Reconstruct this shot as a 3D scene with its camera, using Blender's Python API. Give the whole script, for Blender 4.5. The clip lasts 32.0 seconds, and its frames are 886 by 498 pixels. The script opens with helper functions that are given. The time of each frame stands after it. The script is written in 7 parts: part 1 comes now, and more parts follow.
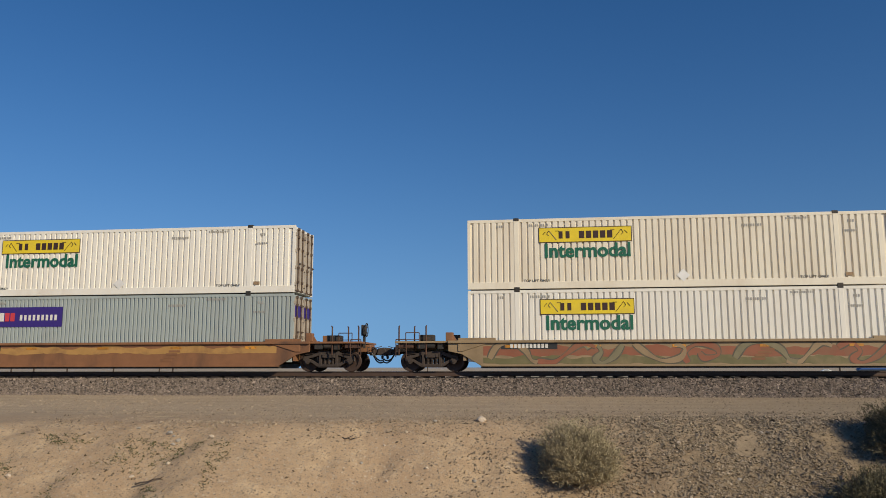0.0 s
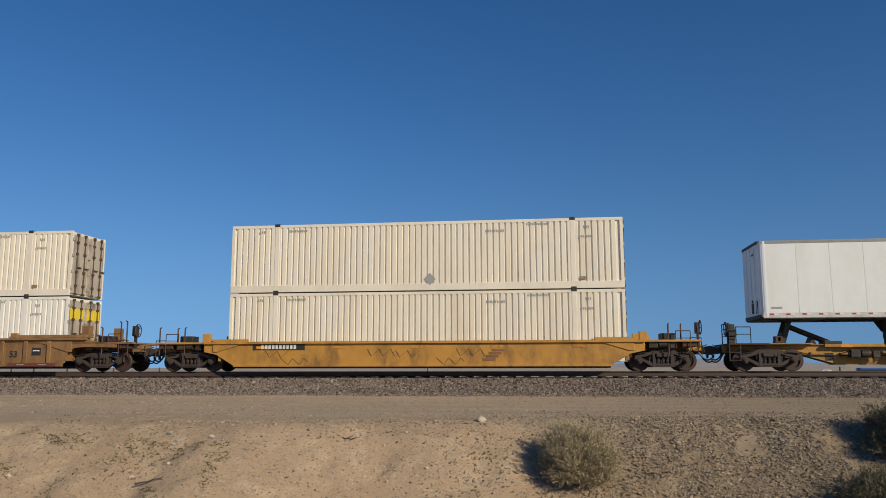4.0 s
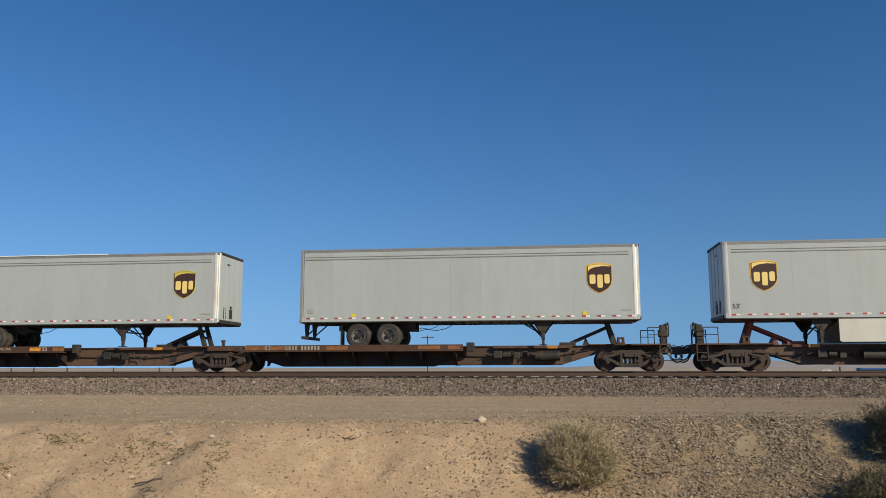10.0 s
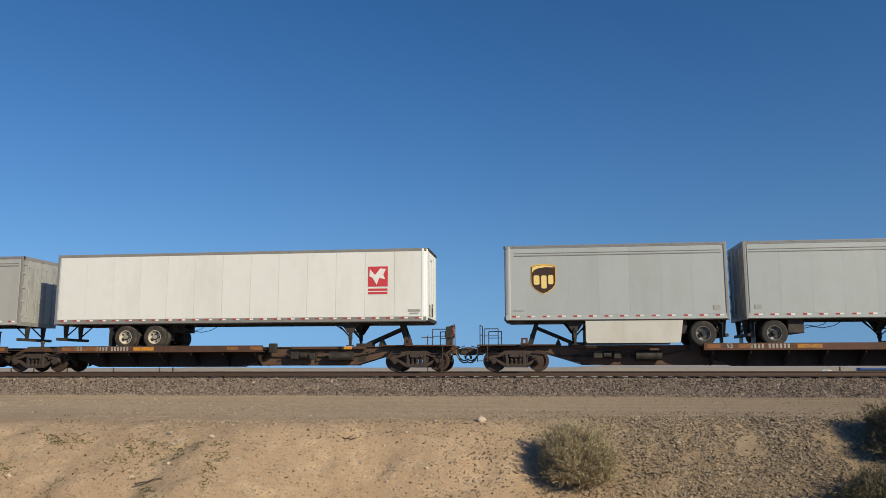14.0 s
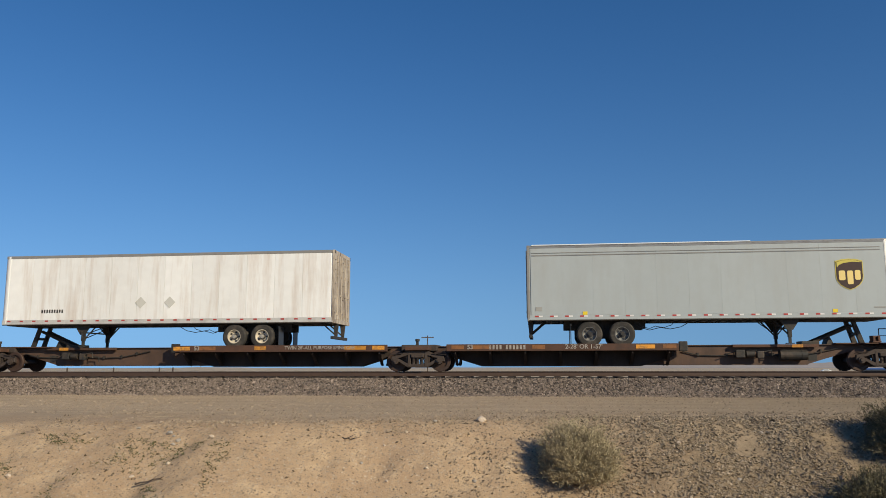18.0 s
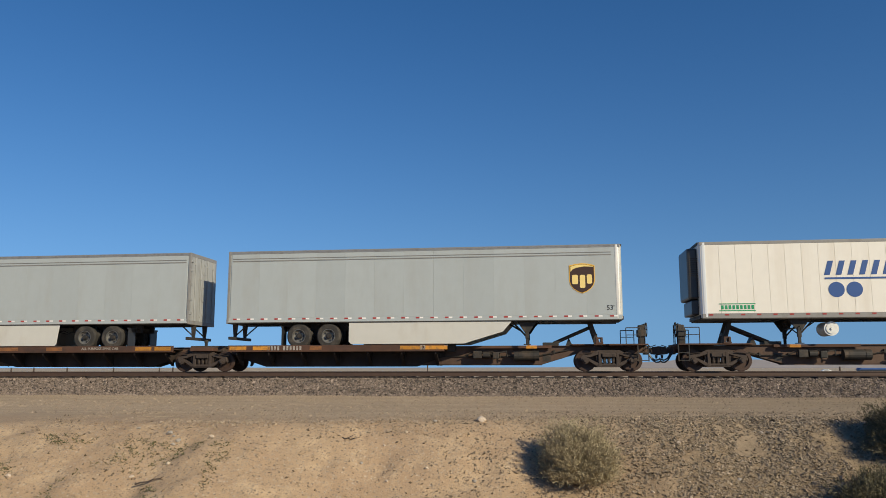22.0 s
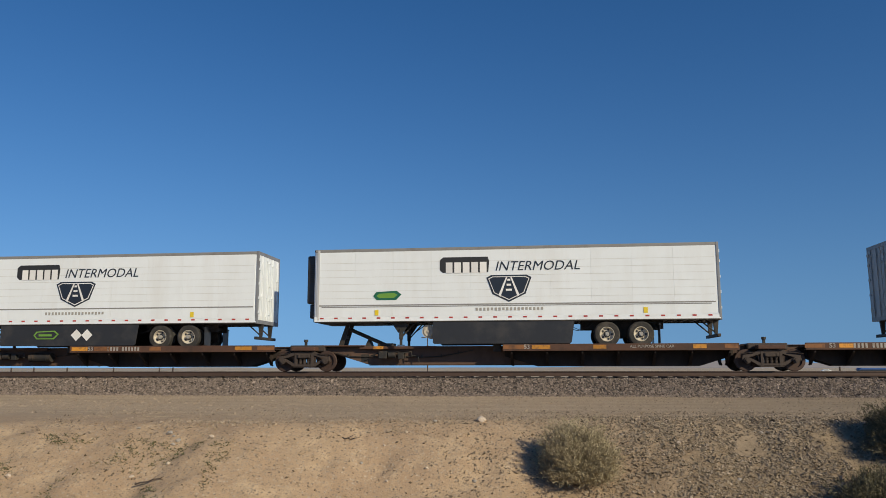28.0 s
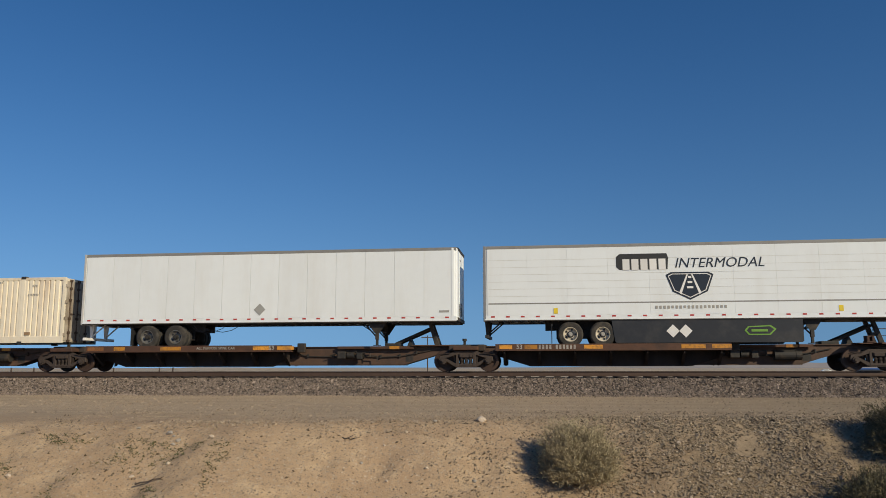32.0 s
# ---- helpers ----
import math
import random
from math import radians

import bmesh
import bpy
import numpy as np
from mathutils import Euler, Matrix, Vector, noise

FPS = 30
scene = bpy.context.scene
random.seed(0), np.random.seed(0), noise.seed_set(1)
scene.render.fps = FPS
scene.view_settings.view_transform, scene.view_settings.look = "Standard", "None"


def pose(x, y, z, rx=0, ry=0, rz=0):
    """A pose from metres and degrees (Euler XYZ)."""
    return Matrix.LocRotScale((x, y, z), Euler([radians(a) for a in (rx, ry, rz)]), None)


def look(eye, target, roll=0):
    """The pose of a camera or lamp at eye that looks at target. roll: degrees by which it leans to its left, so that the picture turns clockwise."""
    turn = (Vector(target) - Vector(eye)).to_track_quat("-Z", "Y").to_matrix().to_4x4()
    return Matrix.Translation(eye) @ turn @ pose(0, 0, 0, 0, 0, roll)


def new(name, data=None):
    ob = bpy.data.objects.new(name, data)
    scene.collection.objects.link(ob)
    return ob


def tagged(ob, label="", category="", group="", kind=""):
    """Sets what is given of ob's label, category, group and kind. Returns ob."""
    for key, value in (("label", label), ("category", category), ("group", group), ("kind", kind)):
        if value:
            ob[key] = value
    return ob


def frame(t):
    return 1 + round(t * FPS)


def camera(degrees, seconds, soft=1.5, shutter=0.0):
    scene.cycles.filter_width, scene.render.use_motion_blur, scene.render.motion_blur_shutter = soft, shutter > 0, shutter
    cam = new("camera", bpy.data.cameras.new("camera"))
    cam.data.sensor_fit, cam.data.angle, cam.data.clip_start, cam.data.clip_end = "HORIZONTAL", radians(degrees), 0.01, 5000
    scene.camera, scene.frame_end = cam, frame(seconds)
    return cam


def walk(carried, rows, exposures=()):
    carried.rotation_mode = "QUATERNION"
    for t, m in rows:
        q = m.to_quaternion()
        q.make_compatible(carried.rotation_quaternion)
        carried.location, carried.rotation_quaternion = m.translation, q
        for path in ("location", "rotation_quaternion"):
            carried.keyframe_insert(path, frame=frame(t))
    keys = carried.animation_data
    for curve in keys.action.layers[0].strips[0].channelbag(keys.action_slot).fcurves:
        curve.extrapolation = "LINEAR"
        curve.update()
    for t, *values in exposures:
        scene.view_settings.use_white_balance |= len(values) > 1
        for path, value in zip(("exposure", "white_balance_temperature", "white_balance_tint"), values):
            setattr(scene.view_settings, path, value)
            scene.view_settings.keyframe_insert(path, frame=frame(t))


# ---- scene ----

SECONDS = 32.0
EYE = (0.0, 0.0, 0.138)
YAW, PITCH, ROLL = radians(7.415), radians(8.556), -0.073
cam = camera(58.5, SECONDS, soft=0.72)
AIM = (EYE[0] - 100 * math.sin(YAW) * math.cos(PITCH), EYE[1] + 100 * math.cos(YAW) * math.cos(PITCH), EYE[2] + 100 * math.sin(PITCH))
walk(cam, [(0, look(EYE, AIM, ROLL)), (SECONDS, look(EYE, AIM, ROLL))],
     exposures=[(0, -0.27, 6750, 9), (1, -0.37, 6820, 9), (2, -0.20, 6690, 9), (3, -0.34, 6550, 11), (3.5, -0.34, 6550, 10), (5.5, -0.07, 6820, 8), (25.5, -0.06, 6820, 8),
                (27.5, -0.22, 6700, 8), (28.4, -0.22, 6660, 8), (29.0, -0.07, 6820, 8), (30, 0.0, 6820, 8), (31, -0.12, 6820, 8), (32, -0.32, 6820, 8)])

# how far the train has come, second by second
TRAVEL = [0.0, 23.79, 47.6, 71.52, 95.5, 119.53, 143.61, 167.85, 191.97, 216.17, 240.38, 264.7, 289.06, 313.43, 337.76, 362.16, 386.61,
          411.13, 435.66, 460.31, 485.06, 509.7, 534.43, 559.28, 584.16, 609.11, 634.1, 659.09, 684.09, 709.16, 734.4, 759.84, 786.02]
YC = 32.81          # track centre line
SIDE = 1.295        # half width of containers and trailers
DECK = 0.94         # deck of the spine cars over the rail

# ---------------------------------------------------------------- light
SUN_EL, SUN_AZ = radians(26), radians(51)      # azimuth from the way back to the camera, towards +x
sun_dir = Vector((math.sin(SUN_AZ) * math.cos(SUN_EL), -math.cos(SUN_AZ) * math.cos(SUN_EL), math.sin(SUN_EL)))
world = bpy.data.worlds.new("world")
scene.world = world
world.use_nodes = True
wn = world.node_tree.nodes
sky = wn.new("ShaderNodeTexSky")
sky.sky_type, sky.sun_disc = "NISHITA", False
sky.sun_elevation, sky.sun_rotation = SUN_EL, math.atan2(sun_dir.x, sun_dir.y)
sky.air_density, sky.dust_density, sky.ozone_density, sky.altitude = 1.0, 0.6, 1.6, 1200
wn["Background"].inputs["Strength"].default_value = 0.115
clear = wn.new("ShaderNodeHueSaturation")       # a very clear, dry desert sky
clear.inputs["Saturation"].default_value = 1.355
clear.inputs["Hue"].default_value = 0.508
gaze = wn.new("ShaderNodeTexCoord")
split, join = wn.new("ShaderNodeSeparateXYZ"), wn.new("ShaderNodeCombineXYZ")      # clear air down to the horizon
square, lift, root = wn.new("ShaderNodeMath"), wn.new("ShaderNodeMath"), wn.new("ShaderNodeMath")
square.operation, lift.operation, root.operation = "MULTIPLY", "MULTIPLY_ADD", "SQRT"
lift.inputs[1].default_value, lift.inputs[2].default_value = 1.04, 0.16 ** 2
link = world.node_tree.links.new
link(gaze.outputs["Generated"], split.inputs[0])
link(split.outputs[0], join.inputs[0])
link(split.outputs[1], join.inputs[1])
link(split.outputs[2], square.inputs[0])
link(split.outputs[2], square.inputs[1])
link(square.outputs[0], lift.inputs[0])
link(lift.outputs[0], root.inputs[0])
link(root.outputs[0], join.inputs[2])
link(join.outputs[0], sky.inputs["Vector"])
world.node_tree.links.new(sky.outputs[0], clear.inputs["Color"])
world.node_tree.links.new(clear.outputs[0], wn["Background"].inputs[0])
sun = new("sun", bpy.data.lights.new("sun", "SUN"))
sun.data.energy, sun.data.angle, sun.data.color = 4.45, radians(0.53), (1.0, 0.88, 0.672)
sun.matrix_world = look((0, 0, 60), Vector((0, 0, 60)) - sun_dir)

# ---------------------------------------------------------------- materials
MATS = {}


def mat(name, color, rough=0.6, metal=0.0, var=0.12, scale=3.0, bump=0.0, bscale=40.0, dirt=None, dirt_amount=0.35, dirt_scale=0.7, streak=1.0, rand=0.0, spec=0.5):
    """Paint or other surface: colour, fine and coarse variation, optional dirt patches (stretched upright by streak), optional relief."""
    if name in MATS:
        return MATS[name]
    m = bpy.data.materials.new(name)
    MATS[name] = m
    m.use_nodes = True
    nt = m.node_tree
    n, l = nt.nodes, nt.links
    b = n["Principled BSDF"]
    b.inputs["Roughness"].default_value, b.inputs["Metallic"].default_value = rough, metal
    b.inputs["Specular IOR Level"].default_value = spec
    geo = n.new("ShaderNodeTexCoord")
    info = n.new("ShaderNodeObjectInfo")
    off = n.new("ShaderNodeVectorMath")
    off.operation = "MULTIPLY_ADD"
    off.inputs[1].default_value = (1, 1, 1)
    scl = n.new("ShaderNodeVectorMath")
    scl.operation = "SCALE"
    scl.inputs[0].default_value = (37, 19, 53)
    l.new(info.outputs["Random"], scl.inputs["Scale"])
    l.new(geo.outputs["Object"], off.inputs[0])
    l.new(scl.outputs[0], off.inputs[2])
    vec = off.outputs[0]
    na = n.new("ShaderNodeTexNoise")
    na.inputs["Scale"].default_value, na.inputs["Detail"].default_value = scale, 6
    l.new(vec, na.inputs["Vector"])
    lo, hi = [c * (1 - var) for c in color], [min(1, c * (1 + var)) for c in color]
    mix = n.new("ShaderNodeMix")
    mix.data_type = "RGBA"
    mix.inputs[6].default_value, mix.inputs[7].default_value = (*lo, 1), (*hi, 1)
    l.new(na.outputs[0], mix.inputs[0])
    col = mix.outputs[2]
    if rand:
        hsv = n.new("ShaderNodeHueSaturation")
        mr = n.new("ShaderNodeMapRange")
        mr.inputs["To Min"].default_value, mr.inputs["To Max"].default_value = 1 - rand, 1 + rand
        l.new(info.outputs["Random"], mr.inputs["Value"])
        l.new(mr.outputs[0], hsv.inputs["Value"])
        l.new(col, hsv.inputs["Color"])
        col = hsv.outputs[0]
    if dirt:
        mp = n.new("ShaderNodeMapping")
        mp.inputs["Scale"].default_value = (1, 1, 1 / streak)
        l.new(vec, mp.inputs["Vector"])
        nb = n.new("ShaderNodeTexNoise")
        nb.inputs["Scale"].default_value, nb.inputs["Detail"].default_value, nb.inputs["Roughness"].default_value = dirt_scale, 9, 0.65
        l.new(mp.outputs[0], nb.inputs["Vector"])
        ramp = n.new("ShaderNodeMapRange")
        ramp.inputs["From Min"].default_value, ramp.inputs["From Max"].default_value = 0.48, 0.72
        ramp.inputs["To Max"].default_value = dirt_amount
        l.new(nb.outputs[0], ramp.inputs["Value"])
        mx = n.new("ShaderNodeMix")
        mx.data_type = "RGBA"
        mx.inputs[7].default_value = (*dirt, 1)
        l.new(ramp.outputs[0], mx.inputs[0])
        l.new(col, mx.inputs[6])
        col = mx.outputs[2]
    l.new(col, b.inputs["Base Color"])
    if bump:
        nc = n.new("ShaderNodeTexNoise")
        nc.inputs["Scale"].default_value, nc.inputs["Detail"].default_value = bscale, 5
        l.new(vec, nc.inputs["Vector"])
        bp = n.new("ShaderNodeBump")
        bp.inputs["Strength"].default_value, bp.inputs["Distance"].default_value = bump, 0.02
        l.new(nc.outputs[0], bp.inputs["Height"])
        l.new(bp.outputs[0], b.inputs["Normal"])
    return m


RUST = (0.16, 0.065, 0.03)
GRIME = (0.10, 0.075, 0.055)
M_TGREY = mat("grey_trailer_paint", (0.405, 0.447, 0.452), 0.45, dirt=(0.34, 0.335, 0.31), dirt_amount=0.35, dirt_scale=1.3, streak=5, rand=0.03, var=0.05)
M_TBROWN = mat("brownish_grey_trailer_paint", (0.405, 0.408, 0.396), 0.45, dirt=(0.28, 0.25, 0.21), dirt_amount=0.3, dirt_scale=1.3, streak=4, rand=0.02, var=0.05)
M_WHITE = mat("white_trailer_paint", (0.77, 0.785, 0.755), 0.4, dirt=(0.5, 0.45, 0.37), dirt_amount=0.25, dirt_scale=0.9, streak=4, rand=0.012, var=0.04)
M_PURE = mat("clean_white_paint", (0.815, 0.855, 0.865), 0.35, dirt=(0.55, 0.5, 0.42), dirt_amount=0.22, dirt_scale=0.9, streak=6, rand=0.02, var=0.03)
M_RUSTY = mat("rust_streaked_white_paint", (0.84, 0.845, 0.82), 0.55, dirt=(0.40, 0.25, 0.13), dirt_amount=0.4, dirt_scale=2.4, streak=10, rand=0.06, var=0.08)
M_CONT = mat("cream_container_paint", (0.82, 0.755, 0.62), 0.5, dirt=(0.46, 0.34, 0.22), dirt_amount=0.3, dirt_scale=1.0, streak=7, var=0.06)
M_CONTW = mat("white_container_paint", (0.82, 0.79, 0.71), 0.5, dirt=(0.52, 0.42, 0.3), dirt_amount=0.25, dirt_scale=1.0, streak=7, var=0.05)
M_CONTG = mat("grey_container_paint", (0.36, 0.41, 0.40), 0.5, dirt=(0.24, 0.22, 0.2), dirt_amount=0.4, dirt_scale=1.0, streak=7, var=0.06)
M_CONTY = mat("yellowish_container_paint", (0.83, 0.755, 0.60), 0.5, dirt=(0.4, 0.22, 0.1), dirt_amount=0.45, dirt_scale=1.2, streak=7, var=0.06)
M_DOORS = mat("rusty_door_paint", (0.46, 0.40, 0.32), 0.6, dirt=(0.075, 0.042, 0.028), dirt_amount=0.95, dirt_scale=2.6, streak=4, var=0.25)
M_DARKEND = mat("dark_end_paint", (0.33, 0.295, 0.24), 0.6, dirt=(0.07, 0.055, 0.042), dirt_amount=0.8, dirt_scale=1.8, streak=4, var=0.2)
M_ROD = mat("rusty_lock_rod", (0.10, 0.065, 0.045), 0.7, 0.3, dirt=(0.25, 0.2, 0.15), dirt_amount=0.6, dirt_scale=4)
M_GDOOR = mat("grimy_green_door", (0.09, 0.125, 0.085), 0.55, var=0.3, dirt=(0.34, 0.33, 0.28), dirt_amount=0.9, dirt_scale=3)
M_MARK = mat("dark_stencil", (0.36, 0.345, 0.31), 0.6)
M_WORN = mat("worn_brown_stencil", (0.30, 0.19, 0.10), 0.65, var=0.3, dirt=(0.5, 0.42, 0.3), dirt_amount=0.5, dirt_scale=8)
M_MAROON = mat("dull_maroon_paint", (0.17, 0.045, 0.035), 0.65, var=0.25, dirt=(0.13, 0.07, 0.04), dirt_amount=0.7, dirt_scale=2)
M_PLAC = mat("pale_yellow_placard", (0.62, 0.50, 0.22), 0.5)
M_PLACR = mat("pale_red_placard", (0.62, 0.42, 0.40), 0.5)
M_SPRAYK = mat("faded_black_spray", (0.105, 0.09, 0.065), 0.65, var=0.3, dirt=(0.2, 0.16, 0.1), dirt_amount=0.6, dirt_scale=1.5)
M_SPRAYG = mat("faded_grey_green_spray", (0.21, 0.185, 0.11), 0.65, var=0.25, dirt=(0.3, 0.22, 0.13), dirt_amount=0.6, dirt_scale=1.2)
M_ALU = mat("weathered_aluminium", (0.60, 0.59, 0.55), 0.45, 0.15, dirt=GRIME, dirt_amount=0.35, dirt_scale=2.0, var=0.08)
M_GREYRAIL = mat("dull_grey_rail", (0.27, 0.265, 0.25), 0.5, 0.1, dirt=GRIME, dirt_amount=0.4, dirt_scale=3, var=0.1)
# grimy door; its grey is also lowered for recess shade and the neighbour's shadow
M_DOORG = mat("grimy_shaded_door", (0.36, 0.37, 0.36), 0.5, var=0.08, dirt=(0.13, 0.115, 0.095), dirt_amount=0.6, dirt_scale=2.2, streak=4)
M_TOPR = mat("dull_top_rail", (0.24, 0.25, 0.265), 0.5, 0.1, dirt=GRIME, dirt_amount=0.5, dirt_scale=3, var=0.12)
M_ROOF = mat("roof_sheet", (0.5, 0.5, 0.48), 0.5, 0.3, dirt=GRIME, dirt_amount=0.5, dirt_scale=1.2)
M_DARK = mat("dark_underframe_steel", (0.035, 0.033, 0.03), 0.65, 0.2, dirt=(0.13, 0.09, 0.06), dirt_amount=0.6, dirt_scale=2.5, bump=0.2)
M_BLACK = mat("black_skirt", (0.028, 0.029, 0.032), 0.4, dirt=(0.1, 0.09, 0.075), dirt_amount=0.4, dirt_scale=1.4)
M_SKIRT = mat("pale_skirt", (0.59, 0.585, 0.535), 0.5, dirt=(0.42, 0.36, 0.28), dirt_amount=0.45, dirt_scale=0.8, streak=2, var=0.05)
M_TYRE = mat("dusty_tyre_rubber", (0.032, 0.03, 0.027), 0.85, dirt=(0.16, 0.13, 0.1), dirt_amount=0.5, dirt_scale=3, bump=0.4, bscale=60)
M_RIM = mat("grey_steel_rim", (0.20, 0.195, 0.18), 0.5, 0.5, dirt=GRIME, dirt_amount=0.5, dirt_scale=4)
M_RIMW = mat("white_steel_rim", (0.58, 0.52, 0.41), 0.5, dirt=GRIME, dirt_amount=0.55, dirt_scale=4)
# rusty underframe steel, its colour darkened to carry the shade beneath the cars
M_SHADEST = mat("shaded_rusty_steel", (0.030, 0.021, 0.017), 0.75, 0.1, var=0.3, dirt=(0.068, 0.042, 0.03), dirt_amount=0.7, dirt_scale=1.6, streak=2, bump=0.3, rand=0.1)
M_SILL = mat("brown_sill_steel", (0.112, 0.066, 0.045), 0.7, 0.1, var=0.25, dirt=(0.045, 0.03, 0.024), dirt_amount=0.8, dirt_scale=1.1, streak=2, bump=0.2, rand=0.12)
M_POLISH = mat("bright_corner_sheet", (0.74, 0.72, 0.66), 0.38, 0.3, var=0.06, dirt=GRIME, dirt_amount=0.3, dirt_scale=2.5, streak=5)
M_CREAM = mat("pale_gold_emblem", (0.86, 0.66, 0.24), 0.4, var=0.1)
M_RUSTO = mat("worn_orange_patch", (0.25, 0.105, 0.035), 0.65, var=0.3, dirt=(0.07, 0.04, 0.028), dirt_amount=0.9, dirt_scale=5)
M_HUBW = mat("pale_hub_cap", (0.46, 0.43, 0.37), 0.45, 0.3, dirt=GRIME, dirt_amount=0.5, dirt_scale=6)
M_RUSTBM = mat("rusty_beam_steel", (0.098, 0.048, 0.03), 0.75, 0.1, var=0.3, dirt=(0.045, 0.03, 0.024), dirt_amount=0.9, dirt_scale=1.3, bump=0.3, rand=0.15)
M_YEL = mat("faded_yellow_car_paint", (0.50, 0.25, 0.045), 0.6, var=0.2, dirt=(0.10, 0.055, 0.03), dirt_amount=0.85, dirt_scale=1.2, streak=2, bump=0.2, rand=0.05)
M_YELB = mat("brown_yellow_car_paint", (0.28, 0.15, 0.056), 0.62, var=0.25, dirt=(0.095, 0.055, 0.032), dirt_amount=0.9, dirt_scale=1.3, streak=3, bump=0.2, rand=0.06)
M_BRN = mat("brown_car_paint", (0.25, 0.115, 0.052), 0.6, var=0.2, dirt=(0.10, 0.055, 0.035), dirt_amount=0.8, dirt_scale=0.9, streak=3, bump=0.2, rand=0.06)
M_GRAF = mat("faded_graffiti_paint", (0.31, 0.22, 0.125), 0.6, var=0.2, scale=1.2, dirt=(0.17, 0.12, 0.065), dirt_amount=0.7, dirt_scale=0.9, bump=0.15)
M_GRAFR = mat("faded_red_spray", (0.28, 0.10, 0.055), 0.65, var=0.25, scale=1.5, dirt=(0.2, 0.14, 0.08), dirt_amount=0.7, dirt_scale=1.2)
M_GRAFO = mat("faded_olive_spray", (0.15, 0.135, 0.06), 0.65, var=0.25, scale=1.5, dirt=(0.3, 0.22, 0.12), dirt_amount=0.6, dirt_scale=1.2)
M_TANB = mat("tan_paint_band", (0.45, 0.25, 0.08), 0.65, var=0.25, scale=1.5, dirt=(0.2, 0.1, 0.05), dirt_amount=0.8, dirt_scale=1.2)
M_TRUCK = mat("cast_truck_steel", (0.062, 0.046, 0.038), 0.75, 0.2, var=0.3, dirt=(0.09, 0.064, 0.05), dirt_amount=0.6, dirt_scale=4, bump=0.3)
M_WHEEL = mat("rolled_wheel_steel", (0.075, 0.045, 0.033), 0.6, 0.35, var=0.3, dirt=(0.05, 0.04, 0.035), dirt_amount=0.6, dirt_scale=4)
M_ORANGE = mat("orange_reflector", (0.58, 0.25, 0.03), 0.5, var=0.2, dirt=GRIME, dirt_amount=0.85, dirt_scale=7, rand=0.3)
M_REDST = mat("dull_red_stand_paint", (0.24, 0.055, 0.04), 0.6, var=0.2, dirt=GRIME, dirt_amount=0.8, dirt_scale=4)
M_STENCIL = mat("worn_white_stencil", (0.36, 0.33, 0.29), 0.65, var=0.2, dirt=(0.12, 0.07, 0.05), dirt_amount=0.8, dirt_scale=9)
M_REDW = mat("red_reflective_tape", (0.42, 0.05, 0.04), 0.4, rand=0.15)
M_WTAPE = mat("white_reflective_tape", (0.78, 0.77, 0.74), 0.4, rand=0.1)
M_SIGNW = mat("white_lettering", (0.75, 0.73, 0.68), 0.55, dirt=GRIME, dirt_amount=0.4, dirt_scale=6)
M_SIGNB = mat("black_lettering", (0.03, 0.03, 0.03), 0.5)
M_GREY = mat("faded_grey_marking", (0.34, 0.34, 0.32), 0.6)
M_GREEN = mat("green_paint", (0.015, 0.30, 0.12), 0.45)
M_DGREEN = mat("dark_green_paint", (0.015, 0.13, 0.075), 0.45)
M_LIME = mat("lime_paint", (0.16, 0.33, 0.05), 0.45)
M_BANNER = mat("yellow_banner", (0.80, 0.60, 0.03), 0.45, dirt=(0.55, 0.4, 0.1), dirt_amount=0.4, dirt_scale=2)
M_PURPLE = mat("purple_banner", (0.045, 0.024, 0.20), 0.45)
M_GOLD = mat("gold_emblem", (0.78, 0.46, 0.06), 0.4, var=0.1)
M_LIMEGOLD = mat("greenish_gold_emblem", (0.60, 0.51, 0.10), 0.4, var=0.1)
M_UBROWN = mat("brown_emblem", (0.055, 0.028, 0.018), 0.4)
M_NAVY = mat("navy_emblem", (0.02, 0.027, 0.04), 0.4)
M_BLUE = mat("blue_lettering", (0.03, 0.09, 0.28), 0.45)
M_CRIM = mat("crimson_emblem", (0.60, 0.055, 0.07), 0.45)
M_RAIL = mat("rail_steel", (0.085, 0.052, 0.038), 0.65, 0.1, var=0.25, scale=6, dirt=(0.07, 0.045, 0.035), dirt_amount=0.7, dirt_scale=2)
M_HEAD = mat("polished_rail_head", (0.42, 0.40, 0.38), 0.25, 0.9, var=0.1)
M_TIE = mat("dark_tie", (0.042, 0.033, 0.028), 0.9, var=0.2, bump=0.4, rand=0.15)
M_POST = mat("weathered_post_wood", (0.075, 0.055, 0.042), 0.85, var=0.3, bump=0.5)

# ---------------------------------------------------------------- mesh tools
CACHE = {}


def shared(key, make):
    """The mesh of that key, made once by make(bm)."""
    if key not in CACHE:
        bm = bmesh.new()
        make(bm)
        bmesh.ops.recalc_face_normals(bm, faces=bm.faces)
        me = bpy.data.meshes.new(key if isinstance(key, str) else key[0])
        bm.to_mesh(me)
        bm.free()
        CACHE[key] = me
    return CACHE[key]


def part(name, me, material, parent, at=(0, 0, 0), label="", turn=0.0):
    """A mesh as one object under a thing or a part."""
    key = (me.name, material.name)
    if len(me.materials) == 0:
        me.materials.append(material)
    elif me.materials[0] != material:
        if key not in CACHE:
            CACHE[key] = me.copy()
            CACHE[key].materials[0] = material
        me = CACHE[key]
    ob = new(name, me)
    ob.parent = parent
    ob.matrix_basis = pose(*at, 0, 0, turn)
    if label:
        ob["label"] = label
    return ob


